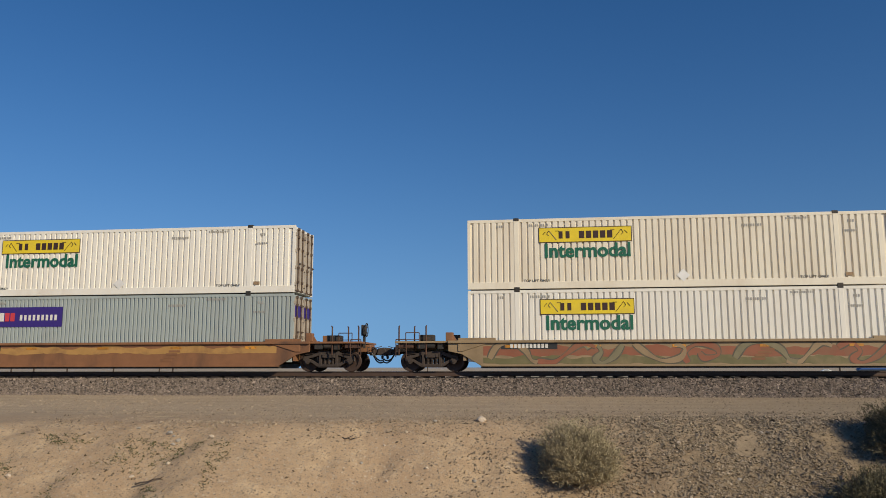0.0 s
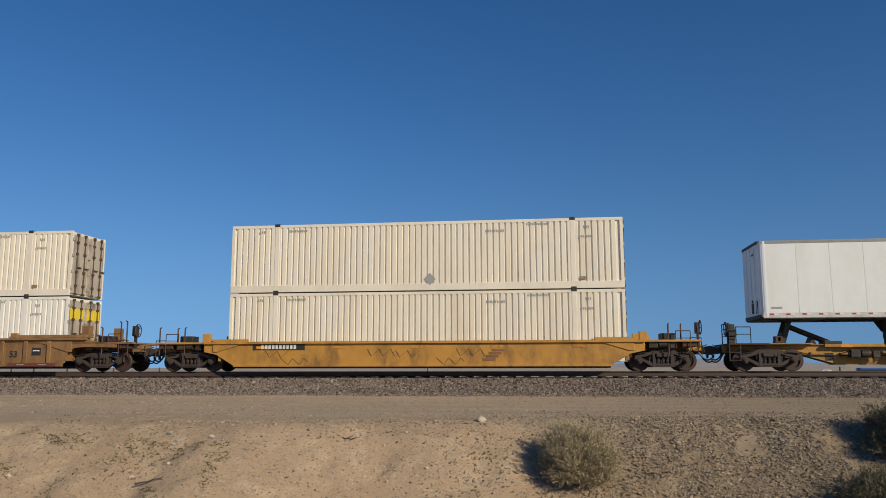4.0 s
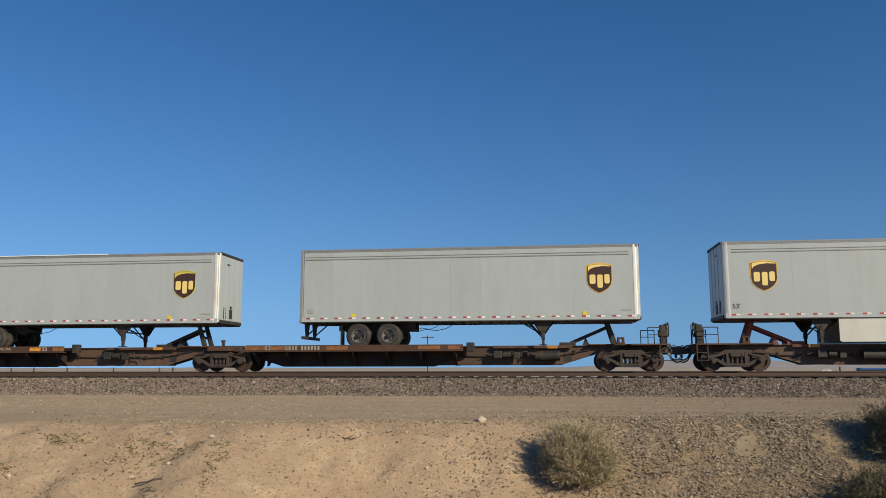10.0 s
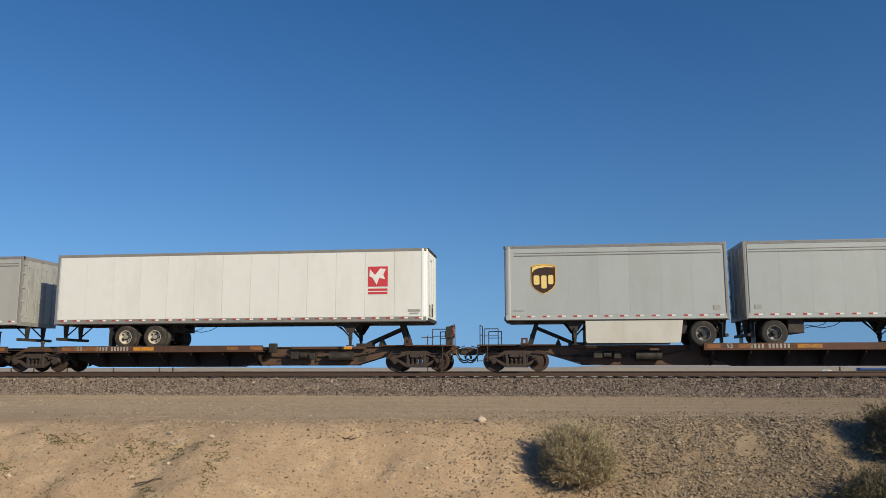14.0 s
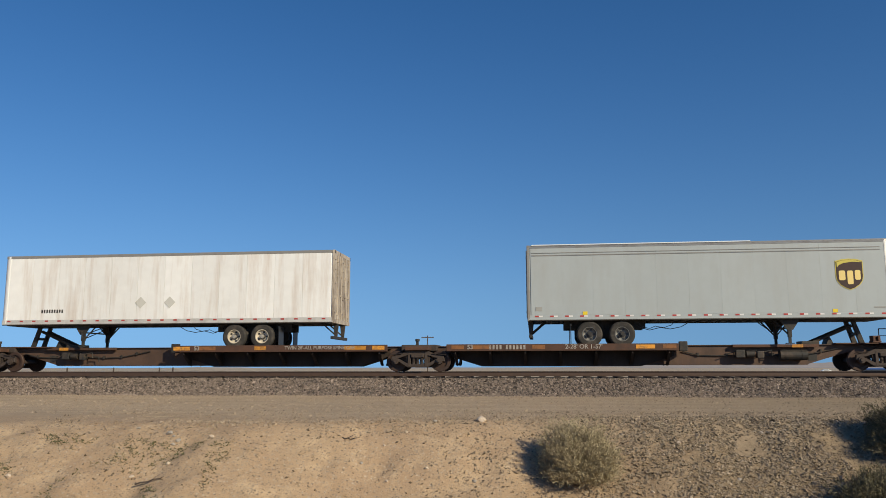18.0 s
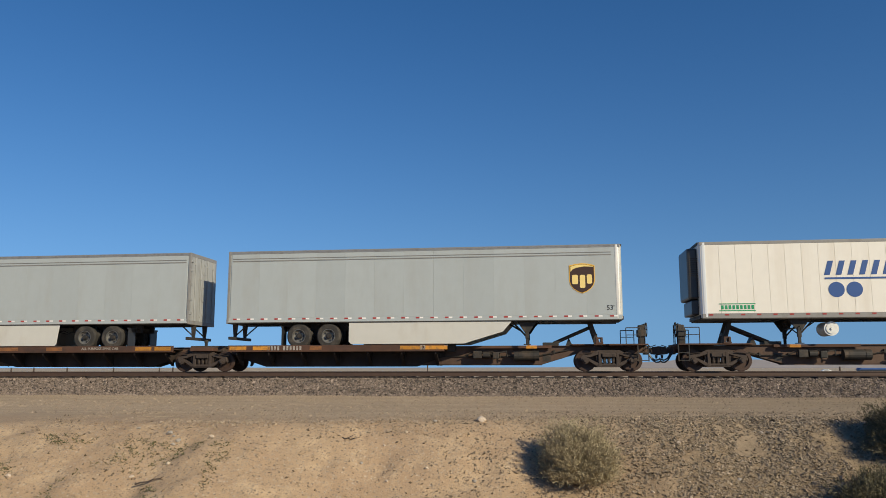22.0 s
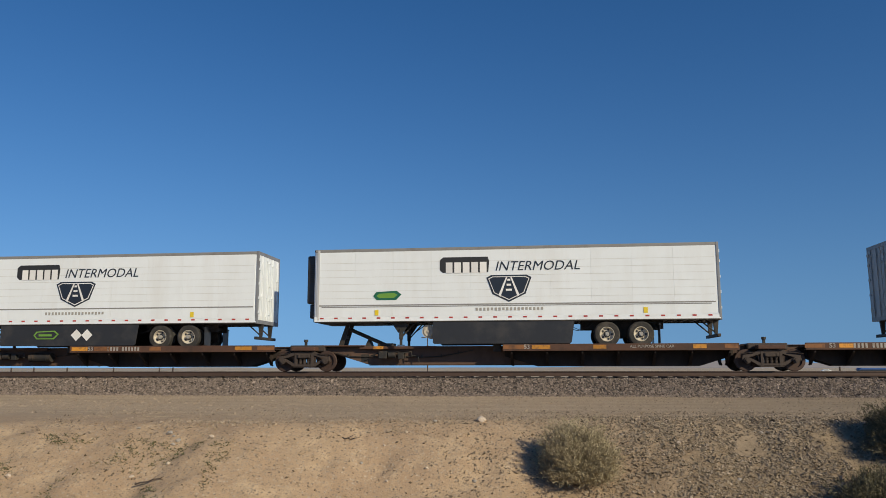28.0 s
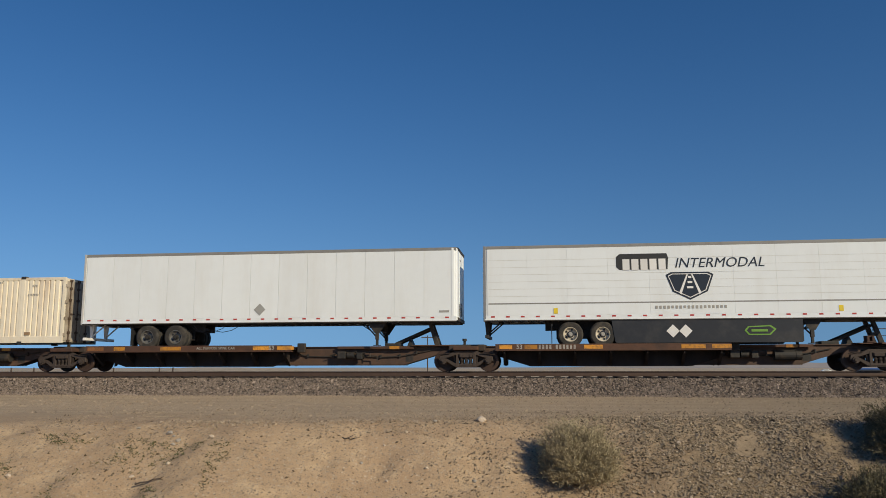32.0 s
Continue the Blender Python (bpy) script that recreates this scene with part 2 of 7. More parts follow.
def box(bm, x0, x1, y0, y1, z0, z1, bev=0.0):
    v = [bm.verts.new((x, y, z)) for x in (x0, x1) for y in (y0, y1) for z in (z0, z1)]
    fs = [bm.faces.new([v[i] for i in q]) for q in ((0, 1, 3, 2), (4, 6, 7, 5), (0, 4, 5, 1), (2, 3, 7, 6), (0, 2, 6, 4), (1, 5, 7, 3))]
    if bev:
        es = {e for f in fs for e in f.edges}
        bmesh.ops.bevel(bm, geom=list(es), offset=bev, segments=2, affect="EDGES", profile=0.6)


def prism(bm, pts, y0, y1, bev=0.0):
    """A polygon of (x, z) points drawn out along y."""
    a = [bm.verts.new((x, y0, z)) for x, z in pts]
    b = [bm.verts.new((x, y1, z)) for x, z in pts]
    k = len(pts)
    fs = [bm.faces.new(a), bm.faces.new(b[::-1])]
    fs += [bm.faces.new((a[i], b[i], b[(i + 1) % k], a[(i + 1) % k])) for i in range(k)]
    if bev:
        es = {e for f in fs[:2] for e in f.edges}
        bmesh.ops.bevel(bm, geom=list(es), offset=bev, segments=1, affect="EDGES")


def cyl(bm, c, r, h, axis="y", seg=20, r2=None):
    """A cylinder or cone frustum about c, of length h along an axis."""
    ax = {"x": Vector((1, 0, 0)), "y": Vector((0, 1, 0)), "z": Vector((0, 0, 1))}[axis]
    tube(bm, Vector(c) - ax * h / 2, Vector(c) + ax * h / 2, r, seg, r2)


def tube(bm, p, q, r, seg=8, r2=None):
    p, q = Vector(p), Vector(q)
    d = (q - p).normalized()
    e = d.orthogonal().normalized()
    f = d.cross(e)
    r2 = r if r2 is None else r2
    a = [bm.verts.new(p + (e * math.cos(t) + f * math.sin(t)) * r) for t in [math.tau * i / seg for i in range(seg)]]
    b = [bm.verts.new(q + (e * math.cos(t) + f * math.sin(t)) * r2) for t in [math.tau * i / seg for i in range(seg)]]
    for i in range(seg):
        bm.faces.new((a[i], a[(i + 1) % seg], b[(i + 1) % seg], b[i]))
    bm.faces.new(a[::-1])
    bm.faces.new(b)


def ring(bm, c, r_out, r_in, h, seg=28, round_=0.03):
    """A ring about the y axis with rounded outer shoulders."""
    prof = [(r_in, -h / 2), (r_out - round_, -h / 2), (r_out, -h / 2 + round_), (r_out, h / 2 - round_), (r_out - round_, h / 2), (r_in, h / 2)]
    loops = []
    for i in range(seg):
        t = math.tau * i / seg
        loops.append([bm.verts.new((c[0] + r * math.cos(t), c[1] + y, c[2] + r * math.sin(t))) for r, y in prof])
    for i in range(seg):
        a, b = loops[i], loops[(i + 1) % seg]
        for j in range(len(prof)):
            k = (j + 1) % len(prof)
            bm.faces.new((a[j], a[k], b[k], b[j]))


def bar_mesh(w, h, d=0.006):
    return shared(("bar", round(w, 3), round(h, 3), d), lambda bm: box(bm, -w / 2, w / 2, -d, 0, -h / 2, h / 2))


def text_mesh(words, size, shear=0.0, bold=0.0):
    """Lettering that stands upright, facing -y, centred."""
    key = ("lettering", words, size, shear, bold)
    if key not in CACHE:
        cu = bpy.data.curves.new("lettering", "FONT")
        cu.body, cu.size, cu.extrude, cu.shear, cu.offset = words, size, 0.004, shear, bold
        cu.align_x, cu.align_y, cu.resolution_u = "CENTER", "CENTER", 3
        ob = bpy.data.objects.new("lettering", cu)
        me = bpy.data.meshes.new_from_object(ob)
        me.transform(Matrix.Rotation(radians(90), 4, "X"))
        bpy.data.objects.remove(ob)
        CACHE[key] = me
    return CACHE[key]


def thing(name, label, category, group=""):
    ob = new(name)
    return tagged(ob, label, category, group)


TRAIN = []      # (thing, x at the start, y, z, turn)


def on_train(ob, x, z=0.0, turn=0.0):
    TRAIN.append((ob, x, YC, z, turn))
    ob.matrix_basis = pose(x, YC, z, 0, 0, turn)
    return ob


def face_side(turned):
    """y and turn that put a plate on the side that shows: -y for a thing as built, +y for a turned one."""
    return (1, 180) if turned else (-1, 0)



# ---------------------------------------------------------------- railway running gear
def m_sideframe(bm):
    """Cast side frame of a freight truck, seen from its side, centred over the middle; z from the rail."""
    # four bars round the openings of the frame
    prism(bm, [(-1.10, 0.40), (-1.06, 0.62), (-0.72, 0.66), (-0.42, 0.82), (0.42, 0.82), (0.72, 0.66), (1.06, 0.62), (1.10, 0.40), (0.98, 0.40), (0.95, 0.53),
               (0.70, 0.55), (0.38, 0.68), (-0.38, 0.68), (-0.70, 0.55), (-0.95, 0.53), (-0.98, 0.40)], -0.08, 0.08, 0.015)
    prism(bm, [(-0.95, 0.50), (-0.42, 0.16), (0.42, 0.16), (0.95, 0.50), (0.80, 0.52), (0.36, 0.28), (-0.36, 0.28), (-0.80, 0.52)], -0.08, 0.08, 0.015)
    for s in (-1, 1):
        prism(bm, [(s * 0.40, 0.2), (s * 0.28, 0.2), (s * 0.28, 0.75), (s * 0.40, 0.75)], -0.09, 0.09, 0.01)


def m_springs(bm):
    """Coil springs under the bolster's end, each a stack of rings, with the bolster's pocket over them."""
    for x in (-0.17, 0.0, 0.17):
        for k in range(5):
            cyl(bm, (x, 0, 0.315 + 0.05 * k), 0.075, 0.026, "z", 10)
        cyl(bm, (x, 0, 0.42), 0.045, 0.25, "z", 8)
    box(bm, -0.27, 0.27, -0.13, 0.12, 0.55, 0.70, 0.02)
    for x in (-0.2, 0.2):
        box(bm, x - 0.035, x + 0.035, -0.15, -0.12, 0.57, 0.68)


def m_brake_rigging(bm):
    """Levers and rods between the wheels, with the brake heads."""
    for s in (-1, 1):
        prism(bm, [(s * 0.34, 0.46), (s * 0.44, 0.62), (s * 0.50, 0.60), (s * 0.46, 0.30), (s * 0.40, 0.28)], -0.06, 0.06, 0.01)
        tube(bm, (s * 0.40, -0.02, 0.36), (s * 0.05, -0.02, 0.24), 0.025, 6)
        tube(bm, (s * 0.62, -0.16, 0.72), (s * 1.16, -0.16, 0.66), 0.018, 6)
    tube(bm, (-0.5, -0.1, 0.22), (0.5, -0.1, 0.22), 0.02, 6)


def m_wheel(bm):
    ring(bm, (0, 0, 0), 0.42, 0.30, 0.13, 32, 0.02)
    cyl(bm, (0, 0.02, 0), 0.31, 0.04, "y", 24)
    cyl(bm, (0, 0, 0), 0.13, 0.17, "y", 16)


def m_bearing(bm):
    cyl(bm, (0, 0, 0), 0.125, 0.16, "y", 16)
    cyl(bm, (0, -0.1, 0), 0.075, 0.06, "y", 6)


def m_axle(bm):
    cyl(bm, (0, 0, 0), 0.085, 2.0, "y", 12)


def truck(parent, x):
    """A two-axle truck: side frames, bolster, wheels on axles."""
    tr = part("bogie", shared("bolster", lambda bm: box(bm, -0.22, 0.22, -1.0, 1.0, 0.5, 0.8, 0.03)), M_TRUCK, parent, (x, 0, 0))
    for s in (-1, 1):
        part("sideframe", shared("sideframe", m_sideframe), M_TRUCK, tr, (0, s * 1.0, 0))
        part("spring_nest", shared("spring_nest", m_springs), M_TRUCK, tr, (0, s * 1.0, 0))
        part("brake_rigging", shared("brake_rigging", m_brake_rigging), M_SHADEST, tr, (0, s * 0.97, 0), turn=180 if s > 0 else 0)
        for a in (-0.89, 0.89):
            part("wheel", shared("rail_wheel", m_wheel), M_WHEEL, tr, (a, s * 0.755, 0.42), turn=180 if s > 0 else 0)
            part("bearing_cap", shared("bearing_cap", m_bearing), M_TRUCK, tr, (a, s * 1.07, 0.42), turn=180 if s > 0 else 0)
    for a in (-0.89, 0.89):
        part("axle", shared("rail_axle", m_axle), M_TRUCK, tr, (a, 0, 0.42))
    return tr


def m_coupler(bm):
    """Coupler with its knuckle at x = 0, reaching back under the sill."""
    box(bm, -1.5, -0.25, -0.1, 0.1, 0.72, 0.92, 0.02)
    prism(bm, [(-0.34, 0.68), (-0.26, 0.96), (-0.02, 0.99), (0.06, 0.9), (0.06, 0.7), (-0.04, 0.64)], -0.17, 0.13, 0.03)
    box(bm, -0.62, -0.40, -0.2, 0.2, 0.66, 1.0, 0.02)
    prism(bm, [(-0.16, 0.64), (-0.06, 0.64), (-0.08, 0.5), (-0.14, 0.5)], -0.05, 0.05)
    # uncoupling lever
    tube(bm, (-0.5, -1.2, 0.98), (-0.42, -0.3, 0.94), 0.016, 6)
    tube(bm, (-0.42, -0.3, 0.94), (-0.12, -0.1, 1.04), 0.016, 6)
    tube(bm, (-0.5, -1.2, 0.98), (-0.44, -1.22, 0.72), 0.016, 6)


def m_air_hose(bm):
    """Brake hose that hangs in a half loop from the angle cock to the coupled end at x = 0."""
    pts = [(-0.62, 0.80), (-0.50, 0.76), (-0.40, 0.60), (-0.30, 0.44), (-0.17, 0.35), (-0.05, 0.36), (0.02, 0.42)]
    for k, (y, dz) in enumerate(((-0.30, 0.0), (-0.16, 0.10))):
        for a, b in zip(pts, pts[1:]):
            tube(bm, (a[0], y, a[1] + dz * (1 - abs(a[0]))), (b[0], y, b[1] + dz * (1 - abs(b[0]))), 0.030, 7)
    box(bm, -0.7, -0.56, -0.34, -0.12, 0.74, 0.88, 0.02)


def m_rail_u(w, h):
    def make(bm):
        tube(bm, (-w / 2, 0, 0), (-w / 2, 0, h), 0.018)
        tube(bm, (w / 2, 0, 0), (w / 2, 0, h), 0.018)
        tube(bm, (-w / 2, 0, h), (w / 2, 0, h), 0.018)
        tube(bm, (-w / 2, 0, h * 0.55), (w / 2, 0, h * 0.55), 0.014)
    return make


def m_end_rail(bm):
    for y in (-0.95, 0.25):
        tube(bm, (0, y, 0), (0, y, 0.78), 0.018)
    tube(bm, (0, -0.95, 0.78), (0, 0.25, 0.78), 0.018)
    tube(bm, (0, -0.95, 0.40), (0, 0.25, 0.40), 0.014)


def m_end_ladder(bm):
    for x in (-0.2, 0.2):
        box(bm, x - 0.02, x + 0.02, -0.02, 0.02, 0.38, 1.02)
    for z in (0.40, 0.70):
        box(bm, -0.2, 0.2, -0.02, 0.02, z, z + 0.03)


def m_brake_wheel(bm):
    n = 20
    for i in range(n):
        a, b = math.tau * i / n, math.tau * (i + 1) / n
        tube(bm, (0.0, 0.27 * math.cos(a), 0.27 * math.sin(a)), (0.0, 0.27 * math.cos(b), 0.27 * math.sin(b)), 0.02, 6)
    for i in range(5):
        a = math.tau * i / 5
        tube(bm, (0.05, 0, 0), (0.0, 0.27 * math.cos(a), 0.27 * math.sin(a)), 0.014, 5)
    box(bm, 0.02, 0.2, -0.14, 0.14, -0.24, 0.2, 0.02)
    box(bm, 0.05, 0.14, -0.06, 0.06, -0.75, -0.2)


def m_gusset(bm):
    """An outrigger rib between the girder and the platform's edge beam, with a flange along its slanting edge."""
    out = ((-1.22, 0.80), (-0.44, 0.80), (-0.44, 0.22), (-0.50, 0.24), (-1.22, 0.70))
    a = [bm.verts.new((x, y, z)) for x in (-0.02, 0.02) for y, z in out]
    bm.faces.new(a[:5])
    bm.faces.new(a[5:][::-1])
    for i in range(5):
        if i != 3:
            bm.faces.new((a[i], a[i + 5], a[(i + 1) % 5 + 5], a[(i + 1) % 5]))
    # the flange, folded out to both sides of the web
    for k, s in ((3, -1), (8, 1)):
        lo, hi = a[k], a[k + 1]
        b, c = bm.verts.new((s * 0.07, -0.50, 0.24)), bm.verts.new((s * 0.05, -1.22, 0.70))
        bm.faces.new((lo, hi, c, b) if s > 0 else (hi, lo, b, c))
    bm.faces.new((a[3], a[8], a[9], a[4]))


def m_girder(w):
    def make(bm):
        prism(bm, [(-w / 2, 0.6), (-w / 2 + 1.3, 0.20), (w / 2 - 1.3, 0.20), (w / 2, 0.6), (w / 2, 0.89), (-w / 2, 0.89)], -0.43, 0.43, 0.012)
    return make


def m_sill(x0, x1, l_end, r_end):
    """Centre sill between two trucks; its belly tapers up to the trucks. l_end, r_end: the sill runs on over the truck to a coupler."""
    def make(bm):
        pts = [(x0 + 1.15, 0.72), (x0 + 2.6, 0.27), (x1 - 2.6, 0.27), (x1 - 1.15, 0.72)]
        pts += [(x1 + (1.55 if r_end else -0.2), 0.72), (x1 + (1.55 if r_end else -0.2), 1.0)]
        pts += [(x0 - (1.55 if l_end else -0.2), 1.0), (x0 - (1.55 if l_end else -0.2), 0.72)]
        prism(bm, pts, -0.34, 0.34, 0.012)
        # top flange and bottom flange
        box(bm, x0 + 0.6, x1 - 0.6, -0.42, 0.42, 1.0, 1.025)
        box(bm, x0 + 2.6, x1 - 2.6, -0.40, 0.40, 0.245, 0.268)
    return make


def m_hitch_post(bm):
    for y in (-0.42, 0.30):
        prism(bm, [(-0.36, 0.0), (-0.05, 0.9), (0.11, 0.9), (-0.16, 0.0)], y, y + 0.12, 0.01)
    box(bm, -0.24, -0.08, -0.3, 0.3, 0.35, 0.46)
    box(bm, -0.42, 0.40, -0.48, 0.48, 0.9, 0.95, 0.02)


def m_hitch_brace(bm):
    for y in (-0.26, 0.26):
        tube(bm, (0.06, y, 0.72), (1.5, y, 0.10), 0.065, 8)
    box(bm, 1.3, 1.95, -0.36, 0.36, 0.0, 0.13, 0.02)
    prism(bm, [(0.75, 0.0), (0.9, 0.32), (1.02, 0.0)], -0.3, 0.3)


def m_plat(x0, x1):
    def make(bm):
        box(bm, x0, x1, -1.22, -0.36, 0.90, DECK)
        box(bm, x0, x1, 0.36, 1.22, 0.90, DECK)
    return make


def m_beam(w, s):
    def make(bm):
        box(bm, -w / 2, w / 2, min(s * 1.30, s * 1.22), max(s * 1.30, s * 1.22), 0.80, 1.07, 0.012)
        box(bm, -w / 2, w / 2, min(s * 1.24, s * 1.06), max(s * 1.24, s * 1.06), 0.80, 0.83)
    return make


def m_tank(bm):
    cyl(bm, (0, 0, 0), 0.2, 1.0, "x", 18)
    for x in (-0.3, 0.3):
        cyl(bm, (x, 0, 0), 0.21, 0.04, "x", 18)


def m_pipes(bm):
    rnd = random.Random(5)
    for k in range(7):
        x = -0.9 + 0.28 * k
        a, b = (x, -0.06 * (k % 3), -0.08 + 0.1 * (k % 2)), (x + 0.3, -0.05 * (k % 2), 0.1 * rnd.uniform(-1, 1))
        tube(bm, a, b, 0.022, 6)
        tube(bm, b, (b[0] + 0.02, b[1], b[2] - 0.22), 0.02, 6)
    box(bm, -0.55, -0.2, -0.16, 0.06, -0.2, 0.1, 0.03)
    box(bm, 0.25, 0.5, -0.14, 0.06, -0.22, 0.05, 0.03)
    cyl(bm, (0.0, -0.05, -0.06), 0.13, 0.3, "x", 14)


def m_brake_pipe(bm):
    """Air pipe hung along the sill, with clips and a sagging end."""
    pts = [(-2.9, 0.78), (-2.3, 0.62), (-1.2, 0.60), (-0.2, 0.63), (0.8, 0.58), (1.6, 0.61), (2.3, 0.74), (2.9, 0.86)]
    for (a, za), (b, zb) in zip(pts, pts[1:]):
        tube(bm, (a, 0, za), (b, 0, zb), 0.022, 6)
    for x, z in pts[1:-1]:
        box(bm, x - 0.03, x + 0.03, -0.03, 0.06, z - 0.04, z + 0.10)


def m_stake(bm):
    box(bm, -0.05, 0.05, -0.05, 0.05, 0, 0.16, 0.01)
    cyl(bm, (0, 0, 0.2), 0.09, 0.1, "z", 10)


def marks(parent, x, y, z, n, h, material, turn=0, gap=0.55):
    """A row of plain bars where reporting marks stand."""
    for i in range(n):
        part("marking", bar_mesh(h * 0.62, h), material, parent, (x + (i - (n - 1) / 2) * h * (0.62 + gap * 0.5), y, z), turn=turn)


# half the distance between the last trucks of coupled cars
HALF_GAP = {-8.85: 2.13, -4.59: 2.13, 14.64: 2.05, 18.74: 2.05, 76.66: 2.04, 80.74: 2.04, 99.95: 1.975, 103.9: 1.975, 154.61: 2.16, 158.93: 2.16, 243.6: 1.99, 247.58: 1.99,
            332.54: 1.995, 336.53: 1.995, 390.4: 2.08, 394.56: 2.08, 448.25: 2.045, 452.34: 2.045, 536.82: 2.06, 540.94: 2.06, 594.62: 2.32, 599.26: 2.32,
            652.9: 2.085, 657.07: 2.085, 710.13: 2.125, 714.38: 2.125}


def coupling(car, x, s, at):
    """Coupler and hoses at one end of a car; at: where that end's truck stands along the train."""
    reach = HALF_GAP.get(at, 2.06)
    part("coupler", shared("coupler", m_coupler), M_TRUCK, car, (x + s * reach, 0, 0), turn=0 if s > 0 else 180)
    part("air_hose", shared("air_hose", m_air_hose) if s > 0 else shared("air_hose_turned", lambda bm: (m_air_hose(bm), [mirror_x(v) for v in bm.verts])), M_BLACK, car, (x + s * reach, 0, 0), "black rubber brake hose")


def mirror_x(v):
    v.co.x = -v.co.x


def car_end(car, x, s, tone, at):
    """End sill with coupler, rails and brake wheel beyond the last truck; s: +1 at the right end."""
    part("end_platform", shared(("end_platform", s), lambda bm: box(bm, -0.75, 0.75, -1.3, 1.3, 1.0, 1.06, 0.012)), M_RUSTBM, car, (x + s * 0.75, 0, 0))
    coupling(car, x, s, at)
    for y in (-1.2, 1.2):
        part("handrail", shared("handrail", m_rail_u(0.6, 0.68)), M_SIGNW if tone == "pale" else M_DARK, car, (x + s * 0.95, y, 1.06), "bent pipe handrail")
    part("end_rail", shared("end_rail", m_end_rail), M_DARK, car, (x + s * 1.42, 0, 1.06), "cross rail of thin pipe")
    part("end_ladder", shared("end_ladder", m_end_ladder), M_DARK, car, (x + s * 1.3, -1.3, 0), "pipe step below the end platform")
    if (s < 0 and at not in (336.53, 599.26)) or at in (243.6, 332.54, 536.82):
        part("brake_wheel", shared("brake_wheel", m_brake_wheel), M_REDST if at == 332.54 else M_DARK, car, (x + s * 1.5, -0.75, 1.62), turn=180 if s > 0 else 0)
        part("brake_housing", shared("brake_housing", lambda bm: (box(bm, -0.11, 0.11, -0.2, 0.2, 1.06, 1.80, 0.03), box(bm, -0.16, 0.16, -0.26, 0.26, 1.34, 1.62, 0.03))), M_DARK, car, (x + s * 1.3, -0.75, 0))
    part("end_box", shared("end_block", lambda bm: (box(bm, -0.15, 0.15, -0.2, 0.2, 0, 0.06, 0.01), box(bm, -0.13, -0.05, -0.18, 0.18, 0.06, 0.24, 0.01), box(bm, 0.05, 0.13, -0.18, 0.18, 0.06, 0.24, 0.01), box(bm, -0.13, 0.13, -0.1, 0.18, 0.2, 0.26, 0.01))), M_RUSTBM, car, (x - s * 0.35, -1.05, 1.06), "notched rusty steel block")


